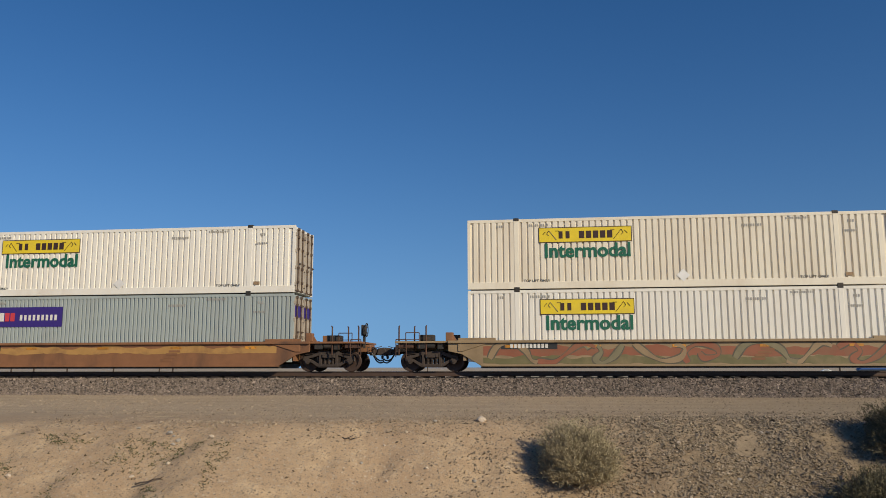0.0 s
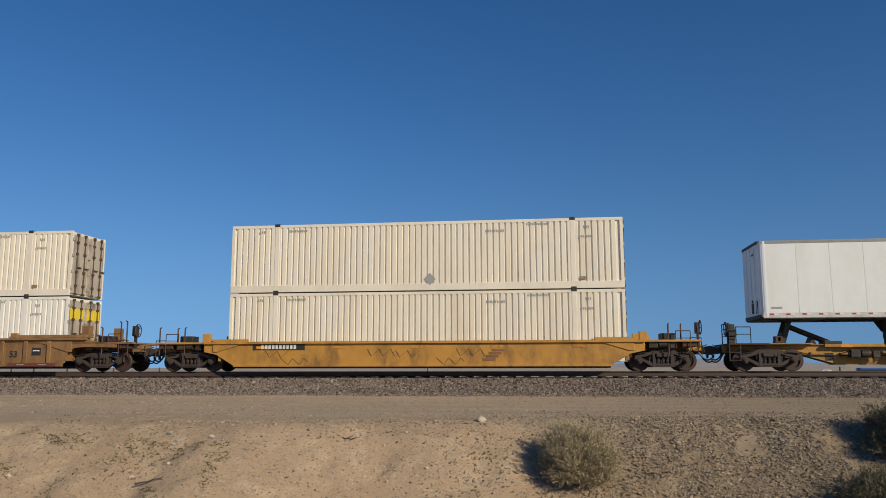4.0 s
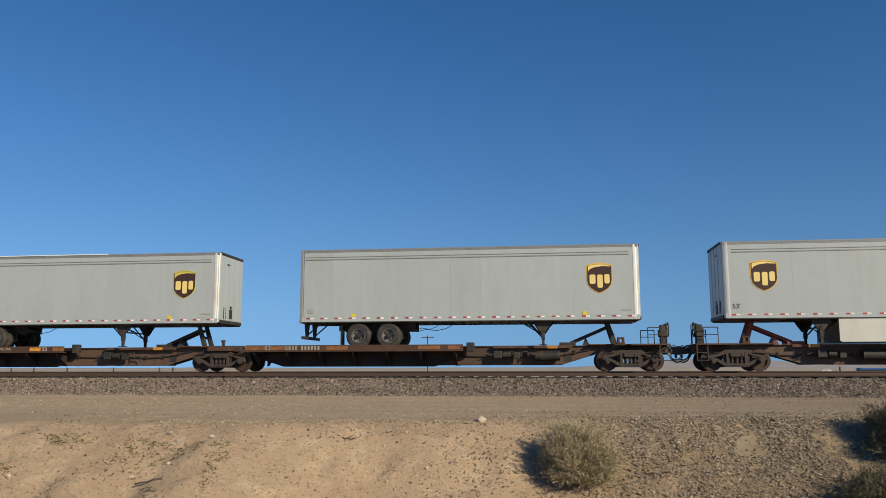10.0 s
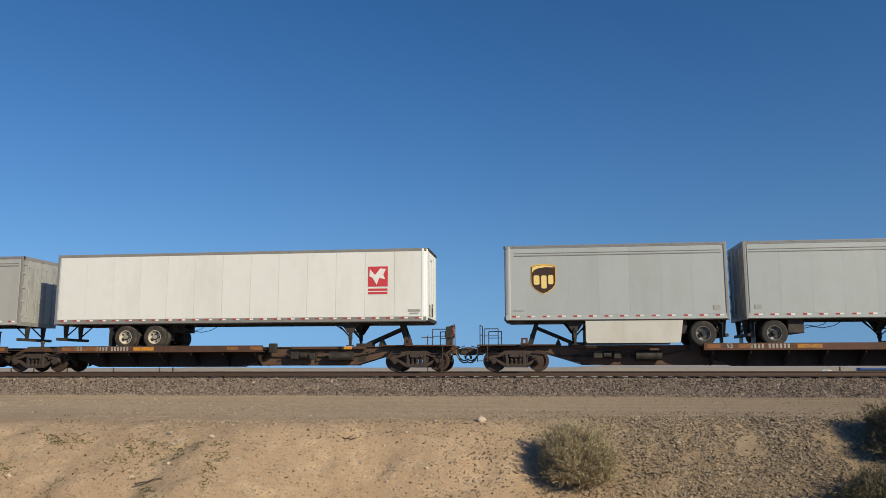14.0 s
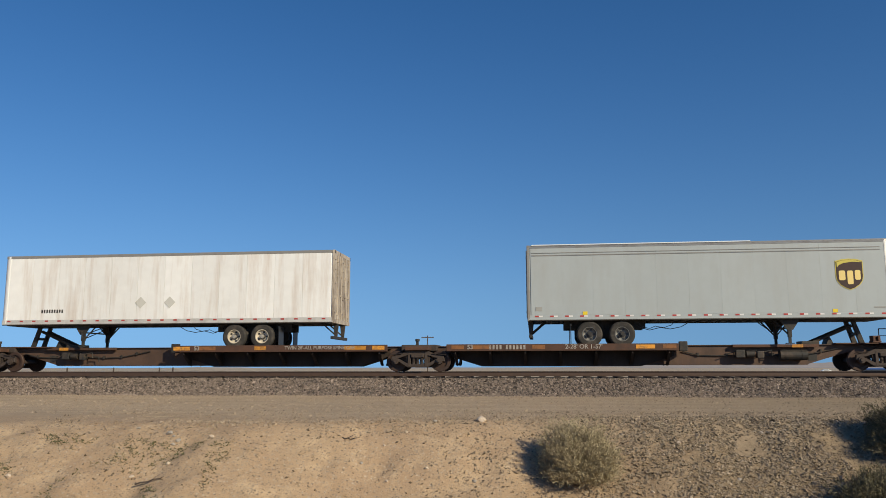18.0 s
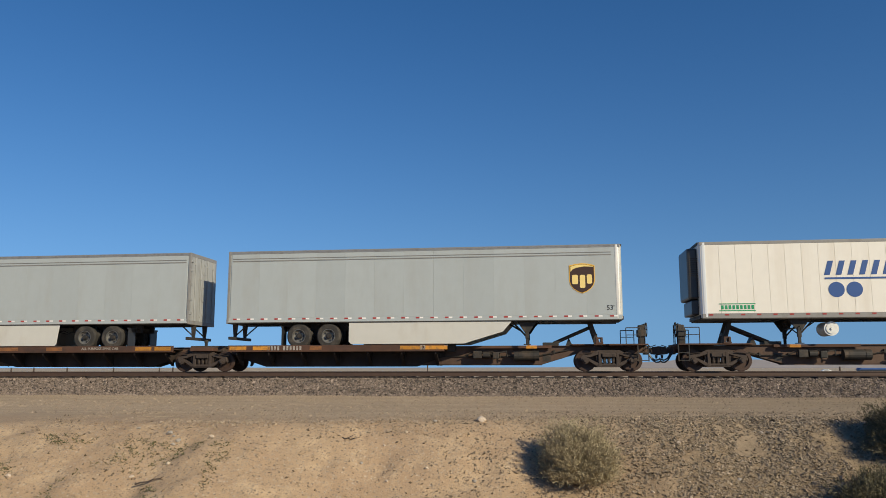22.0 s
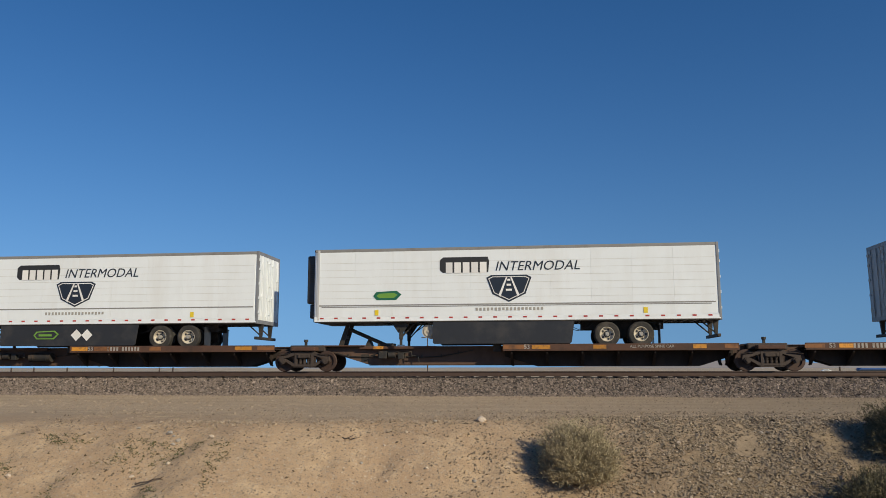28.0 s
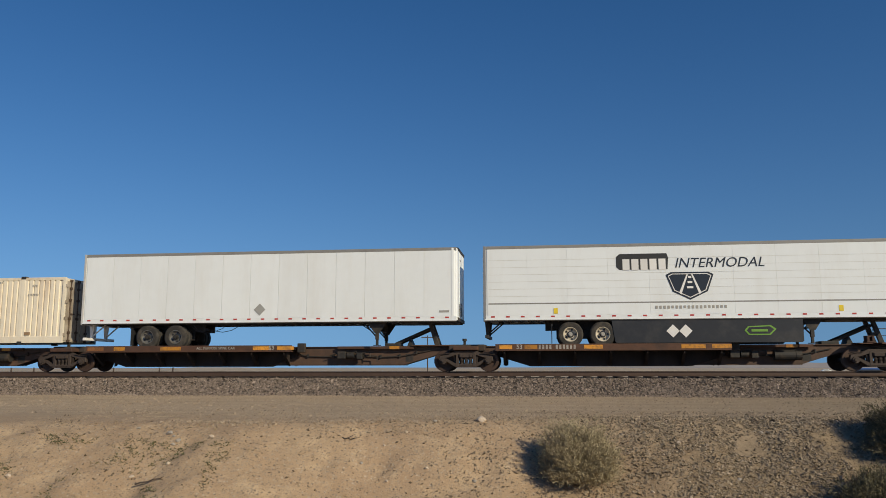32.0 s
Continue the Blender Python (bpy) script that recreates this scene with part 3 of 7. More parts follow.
def spine_car(bogies, units, style, words=""):
    """An articulated spine car. bogies: where its trucks stand along the train. units: for each span the side of the wheel platform and its hitches."""
    x_left = bogies[0]
    sill_mat, beam_mat = (M_YEL, M_YEL) if style == "yellow" else (M_SILL, M_RUSTBM)
    label = "yellow articulated spine car with dark trucks, road-worn and sooty" if style == "yellow" else "rusty brown articulated spine car with orange reflectors along its beams"
    car = thing("spine_car", label, "rail car", "spine cars of the train")
    rnd = random.Random(int(x_left * 10))
    for b in bogies:
        truck(car, b - x_left)
    for k, (pl, hitches) in enumerate(units):
        x0, x1 = bogies[k] - x_left, bogies[k + 1] - x_left
        first, last = k == 0, k == len(units) - 1
        part("centre_sill", shared(("centre_sill", round(x1 - x0, 2), first, last), m_sill(0, x1 - x0, first, last)), sill_mat, car, (x0, 0, 0))
        pw = 9.0
        px = x0 + 1.2 + pw / 2 if pl == "L" else x1 - 1.2 - pw / 2
        part("deck", shared(("deck", pw), m_plat(-pw / 2, pw / 2)), M_SHADEST, car, (px, 0, 0))
        # girder far darker than the sill: the deck's shadow is in its colour
        part("girder", shared(("girder", pw), m_girder(pw - 0.1)), M_SHADEST, car, (px, 0, 0))
        for s in (-1, 1):
            part("side_beam", shared(("side_beam", pw, s), m_beam(pw, s)), M_DARK if style == "yellow" else beam_mat, car, (px, 0, 0))
        for i in range(7):
            gx = px - pw / 2 + 0.35 + i * (pw - 0.7) / 6
            part("gusset", shared("gusset", m_gusset), M_SHADEST, car, (gx, 0, 0))
            part("gusset", shared("gusset", m_gusset), M_SHADEST, car, (gx, 0, 0), turn=180)
        # reflectors and painted marks on the near beam
        for i in range(5):
            rx = px + (-4.1, -3.0, -0.75, 3.15, 4.15)[i] + rnd.uniform(-0.12, 0.12)
            if style == "yellow":
                part("painted_patch", bar_mesh(1.25, 0.19), M_YEL, car, (rx, -1.302, 0.95), "worn yellow patch on the beam")
            else:
                bright = rnd.random() < 0.55
                part("reflector", bar_mesh(rnd.choice((0.5, 0.72, 0.9)), 0.15), M_ORANGE if bright else M_RUSTO, car, (rx, -1.302, 0.95), "bright orange patch" if bright else "rusted orange patch")
        part("size_marking", text_mesh("53", 0.24, 0, 0.006), M_STENCIL, car, (px + rnd.choice((-3.55, 3.65)), -1.308, 0.95), "worn white number on the beam")
        tone_m = M_SIGNW if style == "yellow" else M_STENCIL
        twin = 390 < x_left < 400 or 540 < x_left < 600
        for n_marks, dx in ((4, -2.55), (6, -1.75)) if k % 2 == 0 else ():
            part("reporting_marks", row_mesh(n_marks, 0.095, 0.17), tone_m, car, (px + dx + (k % 2) * 0.4, -1.304, 0.95), "row of plain worn bars")
        if twin and k % 2:
            part("lettering", text_mesh("TWIN 28'-ALL PURPOSE SPINE CAR", 0.19, 0, 0.003), M_STENCIL, car, (px + 1.7, -1.308, 0.955), "worn white lettering on the beam")
        elif twin:
            part("lettering", text_mesh("2-28' OR 1-57'", 0.24, 0, 0.004), M_STENCIL, car, (px + 0.9, -1.308, 0.955), "worn white lettering on the beam")
        elif k % 2:
            part("lettering", text_mesh("ALL PURPOSE SPINE CAR", 0.15, 0, 0.002), M_STENCIL, car, (px + 1.25, -1.308, 0.955), "worn white lettering on the beam")
        fx = x1 - 4.2 if pl == "L" else x0 + 4.2
        part("brake_gear", shared("brake_gear", m_pipes), M_DARK, car, (fx - 0.6, -0.62, 0.72))
        if k % 2 == 0:
            part("air_tank", shared("air_tank", m_tank), M_DARK, car, (fx + 1.0, -0.62, 0.62))
        part("side_rail", shared(("side_rail", 3.2), lambda bm: box(bm, -1.6, 1.6, -0.06, 0.06, 0.92, 1.03, 0.01)), beam_mat, car, (fx + (0.4 if pl == "L" else -0.4), -0.5, 0))
        part("reflector", bar_mesh(0.42, 0.12), M_ORANGE, car, (fx + (1.2 if pl == "L" else -1.2), -0.565, 0.97))
        part("brake_pipe", shared(("brake_pipe", pl), m_brake_pipe), M_DARK, car, (fx - 0.2, -0.40, 0))
        part("chain_box", shared("chain_box", lambda bm: box(bm, -0.16, 0.16, -0.12, 0.1, 0.78, 1.16, 0.03)), M_DARK, car, (px + (pw / 2 + 0.25) * (1 if pl == "L" else -1), -0.72, 0))
        part("data_panel", bar_mesh(0.32, 0.3), M_DARK, car, (fx + (1.8 if pl == "L" else -1.8), -0.342, 0.55))
        # hitch stands
        for hx, way, red in hitches:
            h = hx - x_left
            part("hitch_post", shared("hitch_post", m_hitch_post), M_REDST if red else M_DARK, car, (h, 0, 1.025), turn=0 if way > 0 else 180)
            part("hitch_brace", shared("hitch_brace", m_hitch_brace), M_REDST if red else M_DARK, car, (h, 0, 1.025), turn=0 if way > 0 else 180)
            part("hitch_plate", shared("hitch_plate", lambda bm: box(bm, -0.9, 0.9, -0.62, 0.62, 1.026, 1.075, 0.01)), beam_mat, car, (h - way * 0.1, 0, 0))
        # articulation castings and stakes over the trucks
        if not last:
            part("articulation", shared("articulation", lambda bm: box(bm, -0.75, 0.75, -0.62, 0.62, 0.82, 1.08, 0.05)), M_TRUCK, car, (x1, 0, 0))
            part("side_bearing", shared("side_bearing", lambda bm: box(bm, -0.5, 0.5, -1.22, -0.66, 0.84, 1.0, 0.03)), M_RUSTBM, car, (x1, 0, 0))
            part("stake", shared("stake", m_stake), M_DARK, car, (x1 - 0.1, -0.5, 1.07))
    car_end(car, 0, -1, "dark", bogies[0])
    car_end(car, bogies[-1] - x_left, 1, "pale" if rnd.random() < 0.2 else "dark", bogies[-1])
    on_train(car, x_left)
    return car


# ---------------------------------------------------------------- well cars
def m_well_side(x0, x1, s, top):
    def make(bm):
        ya, yb = s * 1.34, s * 1.40
        y0, y1 = min(ya, yb), max(ya, yb)
        prism(bm, [(x0 + 0.7, 0.72), (x0 + 1.25, 0.62), (x0 + 2.0, 0.15), (x1 - 2.0, 0.15), (x1 - 1.25, 0.62), (x1 - 0.7, 0.72), (x1 - 0.7, top - 0.1), (x0 + 0.7, top - 0.1)], y0, y1, 0.01)
        box(bm, x0 + 0.7, x1 - 0.7, min(s * 1.32, s * 1.50), max(s * 1.32, s * 1.50), top - 0.1, top, 0.012)
        box(bm, x0 + 2.0, x1 - 2.0, min(s * 1.30, s * 1.47), max(s * 1.30, s * 1.47), 0.12, 0.2, 0.012)
    return make


def m_ribbed_side(w, s, l_out, r_out):
    """Side of a ribbed well: full depth between the trucks, arched over them; l_out, r_out: how far it runs past a truck's middle."""
    def make(bm):
        y0, y1 = sorted((s * 1.34, s * 1.40))
        la, ra = -0.9 if l_out else 0.4, -0.9 if r_out else 0.4
        left = [(la, 1.02), (la, 0.90), (0.55, 0.93), (1.0, 0.88), (1.30, 0.66), (1.42, 0.35), (1.50, 0.15)]
        right = [(w - ra, 1.02), (w - ra, 0.90), (w - 0.55, 0.93), (w - 1.0, 0.88), (w - 1.30, 0.66), (w - 1.42, 0.35), (w - 1.50, 0.15)]
        prism(bm, left + right[::-1] + [(w - 0.4, 1.22), (0.4, 1.22)], y0, y1)
        # top chord over the ribs and bottom chord
        box(bm, 0.4, w - 0.4, *sorted((s * 1.30, s * 1.53)), 1.22, 1.31, 0.012)
        box(bm, 1.5, w - 1.5, *sorted((s * 1.30, s * 1.49)), 0.11, 0.2, 0.012)
    return make


def m_raised_chord(bm):
    """Raised chord at a well's end, with the stop block at its inner end."""
    box(bm, 0.4, 3.75, -1.50, -1.34, 1.315, 1.44, 0.012)
    box(bm, 3.55, 3.85, -1.54, -1.36, 1.30, 1.52, 0.02)


def m_wavy_band(w, z0, z1, seed):
    """A sprayed band with wavering edges along a car's side."""
    def make(bm):
        n = 90
        rnd = random.Random(int(seed * 10))
        lo = [bm.verts.new((w * i / n, -1.404, z0 + 0.03 * math.sin(i * 0.35 + seed) + rnd.uniform(-0.025, 0.025))) for i in range(n + 1)]
        hi = [bm.verts.new((w * i / n, -1.404, z1 + 0.05 * math.sin(i * 0.31 + seed * 2) + 0.04 * math.sin(i * 0.83) + rnd.uniform(-0.03, 0.03))) for i in range(n + 1)]
        for i in range(n):
            bm.faces.new((lo[i], lo[i + 1], hi[i + 1], hi[i]))
    return make


def m_well_end(bm):
    """End structure over a truck: deck, bulkhead and centre beam; built for the left end, centred over the truck."""
    box(bm, -1.6, 1.3, -0.4, 0.4, 0.72, 1.02, 0.03)
    box(bm, -1.45, 1.75, -1.40, 1.40, 1.05, 1.13, 0.015)
    prism(bm, [(1.1, 0.72), (1.1, 1.24), (2.6, 1.24), (2.6, 1.12), (1.3, 0.72)], -1.44, -1.34, 0.01)
    prism(bm, [(1.1, 0.72), (1.1, 1.24), (2.6, 1.24), (2.6, 1.12), (1.3, 0.72)], 1.34, 1.44, 0.01)
    box(bm, 1.3, 1.42, -1.34, 1.34, 0.35, 1.12)


def m_post_tall(bm):
    tube(bm, (0, 0, -0.4), (0, 0, 0.72), 0.03)
    tube(bm, (0, 0, 0.72), (0, 0.12, 0.75), 0.025)


def m_block(bm):
    box(bm, -0.16, 0.16, -0.16, 0.16, 0, 0.52, 0.02)
    box(bm, -0.2, 0.2, -0.2, 0.2, 0, 0.06, 0.01)


def m_stop(bm):
    box(bm, -0.15, 0.15, -0.12, 0.12, 0, 0.34, 0.02)
    prism(bm, [(0.14, 0), (0.30, 0), (0.14, 0.24)], -0.08, 0.08)


def row_mesh(n, w, h):
    """A row of small strokes, a stencilled line too small to read."""
    def make(bm):
        rnd = random.Random(n * 7 + int(w * 1000))
        for i in range(n):
            x = (i - (n - 1) / 2) * w * 1.45
            z = h * rnd.choice((0.0, 0.0, 0.12))
            box(bm, x - w * 0.42, x + w * 0.42, -0.004, 0, -h / 2 + z, h / 2)
    return shared(("row", n, w, h), make)


def well_car(bogies, style, label):
    x_left = bogies[0]
    tone = {"yellow": M_YEL, "ribbed": M_YELB, "brown": M_BRN, "graffiti": M_GRAF}[style]
    car = thing("well_car", label, "rail car", "well cars of the train")
    rnd = random.Random(int(x_left * 7) + 3)
    for b in bogies:
        truck(car, b - x_left)
    for k in range(len(bogies) - 1):
        x0, x1 = bogies[k] - x_left, bogies[k + 1] - x_left
        w = round(x1 - x0, 2)
        ends = (k == 0, k == len(bogies) - 2)
        for s in (-1, 1):
            side = m_ribbed_side(w, s, *ends) if style == "ribbed" else m_well_side(0, w, s, 1.14)
            part("side_sill", shared(("side_sill", w, s, style == "ribbed", ends if style == "ribbed" else 0), side), tone, car, (x0, 0, 0))
        part("well_floor", shared(("well_floor", w), lambda bm: box(bm, 2.0, w - 2.0, -1.3, 1.3, 0.13, 0.33)), M_DARK, car, (x0, 0, 0))
        part("end_deck", shared("end_deck", m_well_end), tone, car, (x0, 0, 0))
        part("end_deck", shared("end_deck", m_well_end), tone, car, (x1, 0, 0), turn=180)
        if style == "ribbed":
            n = 15
            for i in range(n):
                rx = x0 + 2.1 + i * (w - 4.2) / (n - 1)
                part("rib", shared("well_rib", lambda bm: prism(bm, [(-0.09, 0.2), (0.09, 0.2), (0.09, 1.22), (-0.09, 1.22)], -1.48, -1.395, 0.012)), tone, car, (rx, 0, 0))
            part("panel_flange", shared(("panel_flange", w), lambda bm: box(bm, 2.1, w - 2.1, -1.43, -1.40, 1.08, 1.12)), tone, car, (x0, 0, 0))
            for far, bx in ((0, x0), (1, x1)):
                for turn in (0, 180):
                    part("raised_chord", shared(("raised_chord", far if turn == 0 else 1 - far), m_raised_chord if (far == 0) == (turn == 0) else (lambda bm: [box(bm, -3.75, -0.4, -1.50, -1.34, 1.315, 1.44, 0.012), box(bm, -3.85, -3.55, -1.54, -1.36, 1.30, 1.52, 0.02)])), tone, car, (bx, 0, 0), turn=turn)
            if k > 0:
                part("marking_panel", bar_mesh(1.18, 1.27, 0.012), M_SIGNB, car, (x0 + 1.98, -1.535, 0.80), "black panel with white markings")
                part("lettering", text_mesh("125T", 0.36, 0, 0.008), M_SIGNW, car, (x0 + 1.98, -1.552, 0.52))
                for i in (-1, 1):
                    part("marking", bar_mesh(0.05, 0.2), M_SIGNW, car, (x0 + 1.98 + 0.42 * i, -1.552, 1.27))
                    part("marking", bar_mesh(0.16, 0.09), M_SIGNW, car, (x0 + 1.98 + 0.36 * i, -1.552, 0.92))
                part("marking", shared("mark_ring", lambda bm: ring(bm, (0, 0, 0), 0.08, 0.045, 0.006, 16)), M_SIGNW, car, (x0 + 1.98, -1.552, 0.86))
            if k < len(bogies) - 2:
                part("marking_panel", bar_mesh(1.18, 1.27, 0.012), M_SIGNB, car, (x1 - 1.98, -1.535, 0.80), "black panel with white markings")
                for i in (-1, 1):
                    part("marking", bar_mesh(0.05, 0.2), M_SIGNW, car, (x1 - 1.98 + 0.42 * i, -1.552, 1.27))
                    part("marking", bar_mesh(0.16, 0.1), M_SIGNW, car, (x1 - 1.98 + 0.36 * i, -1.552, 0.88))
                part("marking", shared("mark_ring", lambda bm: ring(bm, (0, 0, 0), 0.08, 0.045, 0.006, 16)), M_SIGNW, car, (x1 - 1.98, -1.552, 0.88))
                for i in range(5):
                    part("marking", bar_mesh(0.62 - 0.07 * (i % 3), 0.028), M_SIGNW, car, (x1 - 1.98, -1.552, 0.72 - 0.062 * i))
            else:
                part("data_panel", bar_mesh(0.42, 0.32), M_SIGNB, car, (x1 - 2.7, -1.404, 0.74))
                part("marking", bar_mesh(0.3, 0.05), M_SIGNW, car, (x1 - 2.7, -1.412, 0.78))
            part("lettering", text_mesh("53", 0.37, 0, 0.012), M_SIGNB, car, (x1 - 2.9 if k < len(bogies) - 2 else x1 - 3.75, -1.405, 0.62))
            if k != 1:
                mx = x0 + (4.75 if k == 0 else w - 6.6)
                for i, n_marks in ((0, 4), (1, 6)):
                    part("name_plate", bar_mesh((0.62, 0.86)[i], 0.26), M_SIGNB, car, (mx + (-0.55, 0.5)[i], -1.404, 0.88))
                    marks(car, mx + (-0.55, 0.5)[i], -1.411, 0.88, n_marks, 0.155, M_SIGNW)
            else:
                for i in range(3):
                    part("faded_marking", shared("company_mark", lambda bm: prism(bm, [(-0.27, -0.23), (0.21, -0.23), (0.27, 0.23), (-0.21, 0.23)], -0.006, 0)), M_MAROON, car, (x0 + 9.2 + 0.62 * i, -1.404, 0.72), "faded dull red block")
            for i in range(5):
                part("marking", row_mesh(5, 0.05, 0.06) if i % 2 else bar_mesh(0.34, 0.12), M_STENCIL if i % 2 else M_WORN, car, (x0 + 5.9 + 1.9 * i, -1.404, 0.5 + 0.1 * (i % 3)), "worn stencil")
            for far, rx in ((0, x0 + 2.83), (1, x1 - 2.83)):
                part("warning_plate", bar_mesh(2.2, 0.15), M_MAROON, car, (rx, -1.495, 0.19), "dull maroon plate along the bottom chord")
                for i in (-1, 1):
                    part("marking", bar_mesh(0.34, 0.035), M_STENCIL, car, (rx + 0.5 * i, -1.503, 0.19))
        else:
            part("name_plate", bar_mesh(2.2, 0.26), M_SIGNB, car, (x0 + 3.9, -1.404, 0.92))
            marks(car, x0 + 3.9, -1.412, 0.92, 10, 0.17, M_SIGNW)
            for i in range(5):
                part("reflector", bar_mesh(0.5, 0.1), M_ORANGE, car, (x0 + 3.2 + i * (w - 6.4) / 4, -1.406, 0.9))
            for i in range(4):
                part("marking", bar_mesh(0.5, 0.09), M_BRN, car, (x0 + 12.5 + i * 0.12, -1.406, 0.4 + 0.12 * i))
        for s, bx in ((-1, x0), (1, x1)):
            out = (s < 0 and k == 0) or (s > 0 and k == len(bogies) - 2)
            for y in (-1.25, 1.25):
                if style == "ribbed":
                    part("guide_post", shared("guide_post", m_block), tone, car, (bx - s * 0.52, y, 1.40 if not out else 1.31))
                    if not out:
                        part("guide_stop", shared("guide_stop", m_stop), M_DARK, car, (bx - s * 1.1, y, 1.44))
                        if y < 0:
                            part("grab_hoop", shared("grab_hoop", m_rail_u(0.07, 0.85)), M_BLACK, car, (bx - s * 1.55, y - 0.06, 1.42), "thin black pipe hoop")
                            part("guide_cup", shared("guide_cup", lambda bm: cyl(bm, (0, 0, 0.17), 0.13, 0.34, "z", 12, 0.2)), M_DARK, car, (bx - s * 0.95, y + 0.5, 1.42))
                elif out:
                    part("guide_post", shared("guide_post_low", m_stop), tone if style != "graffiti" else M_BRN, car, (bx - s * 0.75, y, 1.13))
            if out:
                for i, px in enumerate((0.2, 0.75, 1.3)):
                    part("grab_iron", shared("grab_iron", m_post_tall), M_RUSTBM, car, (bx + s * px, -1.3 + 0.5 * (i % 2), 1.1 + (0.16 if style == "ribbed" and i else -0.1)), turn=0 if s < 0 else 180)
                coupling(car, bx, s, bogies[0] if s < 0 else bogies[-1])
                part("brake_gear", shared("brake_gear", m_pipes), M_DARK, car, (bx, -1.15, 1.02))
                part("end_box", shared("end_box", lambda bm: box(bm, -0.28, 0.28, -0.3, 0.3, 0, 0.26, 0.03)), M_DARK, car, (bx + s * 0.2, -0.85, 1.13))
                part("end_box", shared("end_box", lambda bm: box(bm, -0.28, 0.28, -0.3, 0.3, 0, 0.26, 0.03)), M_RUSTBM, car, (bx + s * 1.0, -1.0, 0.86))
                part("handrail", shared("handrail", m_rail_u(0.55, 0.62)), M_RUSTBM, car, (bx + s * 0.75, -1.3, 0.85))
                if s > 0:
                    part("brake_wheel", shared("brake_wheel", m_brake_wheel), M_DARK, car, (bx + s * 1.5, -0.75, 1.62), turn=180)
                part("ladder", shared("well_ladder", m_rail_u(0.42, 0.7)), M_RUSTBM, car, (bx + s * 1.2, -1.38, 0.5))
        if k < len(bogies) - 2:
            part("articulation", shared("articulation", lambda bm: box(bm, -0.75, 0.75, -0.62, 0.62, 0.82, 1.08, 0.05)), M_TRUCK, car, (x1, 0, 0))
    if style == "graffiti":
        w = bogies[1] - bogies[0]
        part("paint_band", shared("red_band", m_wavy_band(w - 4.2, 0.52, 0.86, 1.0)), M_GRAFR, car, (2.1, 0, 0), "faded red sprayed band")
        part("paint_band", shared("olive_band", m_wavy_band(w - 4.2, 0.21, 0.5, 2.0)), M_GRAFO, car, (2.1, -0.002, 0), "faded olive sprayed band")
        # sprayed curls: a pale stroke inside a dark outline
        forms = (((0.0, 0.3), (0.25, 0.85), (0.7, 0.98), (1.1, 0.7), (1.3, 0.25), (1.5, 0.12)),
                 ((0.0, 0.75), (0.3, 0.98), (0.55, 0.6), (0.35, 0.25), (0.6, 0.1), (1.0, 0.4), (1.3, 0.9)),
                 ((0.1, 0.1), (0.0, 0.55), (0.4, 0.9), (0.9, 0.8), (1.0, 0.45), (0.6, 0.3), (0.45, 0.55)),
                 ((0.0, 0.2), (0.4, 0.12), (0.75, 0.5), (1.15, 0.95), (1.5, 0.8)),
                 ((0.0, 0.95), (0.35, 0.5), (0.75, 0.2), (1.2, 0.3), (1.35, 0.7), (1.1, 0.95)))
        for i in range(8):
            form = forms[(i * 3) % 5]
            stretch = (1.25, 1.5, 1.1, 1.4)[i % 4]
            for k, (half, out, tone_l, word) in enumerate(((0.15, 1.4065, M_SPRAYK, "dark sprayed curl"), (0.10, 1.4115, (M_GRAF, M_GRAFR, M_SPRAYG)[i % 3], "faded sprayed curl"))):
                def stroke(bm, form=form, half=half, out=out, stretch=stretch):
                    pts = []
                    for j in range(len(form) - 1):
                        p0, p1, p2, p3 = form[max(j - 1, 0)], form[j], form[j + 1], form[min(j + 2, len(form) - 1)]
                        for q in range(6):
                            u = q / 6
                            pts.append([0.5 * (2 * p1[c] + (p2[c] - p0[c]) * u + (2 * p0[c] - 5 * p1[c] + 4 * p2[c] - p3[c]) * u * u + (3 * p1[c] - p0[c] - 3 * p2[c] + p3[c]) * u ** 3) for c in (0, 1)])
                    pts.append(form[-1])
                    pts = [(x * stretch, 0.16 + z * 0.88) for x, z in pts]
                    rows = []
                    for j, (x, z) in enumerate(pts):
                        (ax, az), (bx, bz) = pts[max(j - 1, 0)], pts[min(j + 1, len(pts) - 1)]
                        dx, dz = bx - ax, bz - az
                        m = math.hypot(dx, dz) or 1
                        h = half * (0.85 + 0.3 * math.sin(j * 0.45))
                        ends2 = [(x - dz / m * h * u, min(1.03, max(0.205, z + dx / m * h * u))) for u in (-1, 1)]
                        rows.append([bm.verts.new((ex_, -out - 0.00006 * j, ez)) for ex_, ez in ends2])
                    for (a0, a1), (b0, b1) in zip(rows, rows[1:]):
                        bm.faces.new((a0, b0, b1, a1))
                g = part("graffiti", shared(("graffiti", i, k), stroke), tone_l, car, (2.35 + i * 1.86, 0, 0), word)
    for c in car.children:
        if c.name.split(".")[0] not in ("bogie", "coupler", "air_hose", "well_floor", "articulation"):
            c.location.z += 0.11 if style == "ribbed" else 0.075
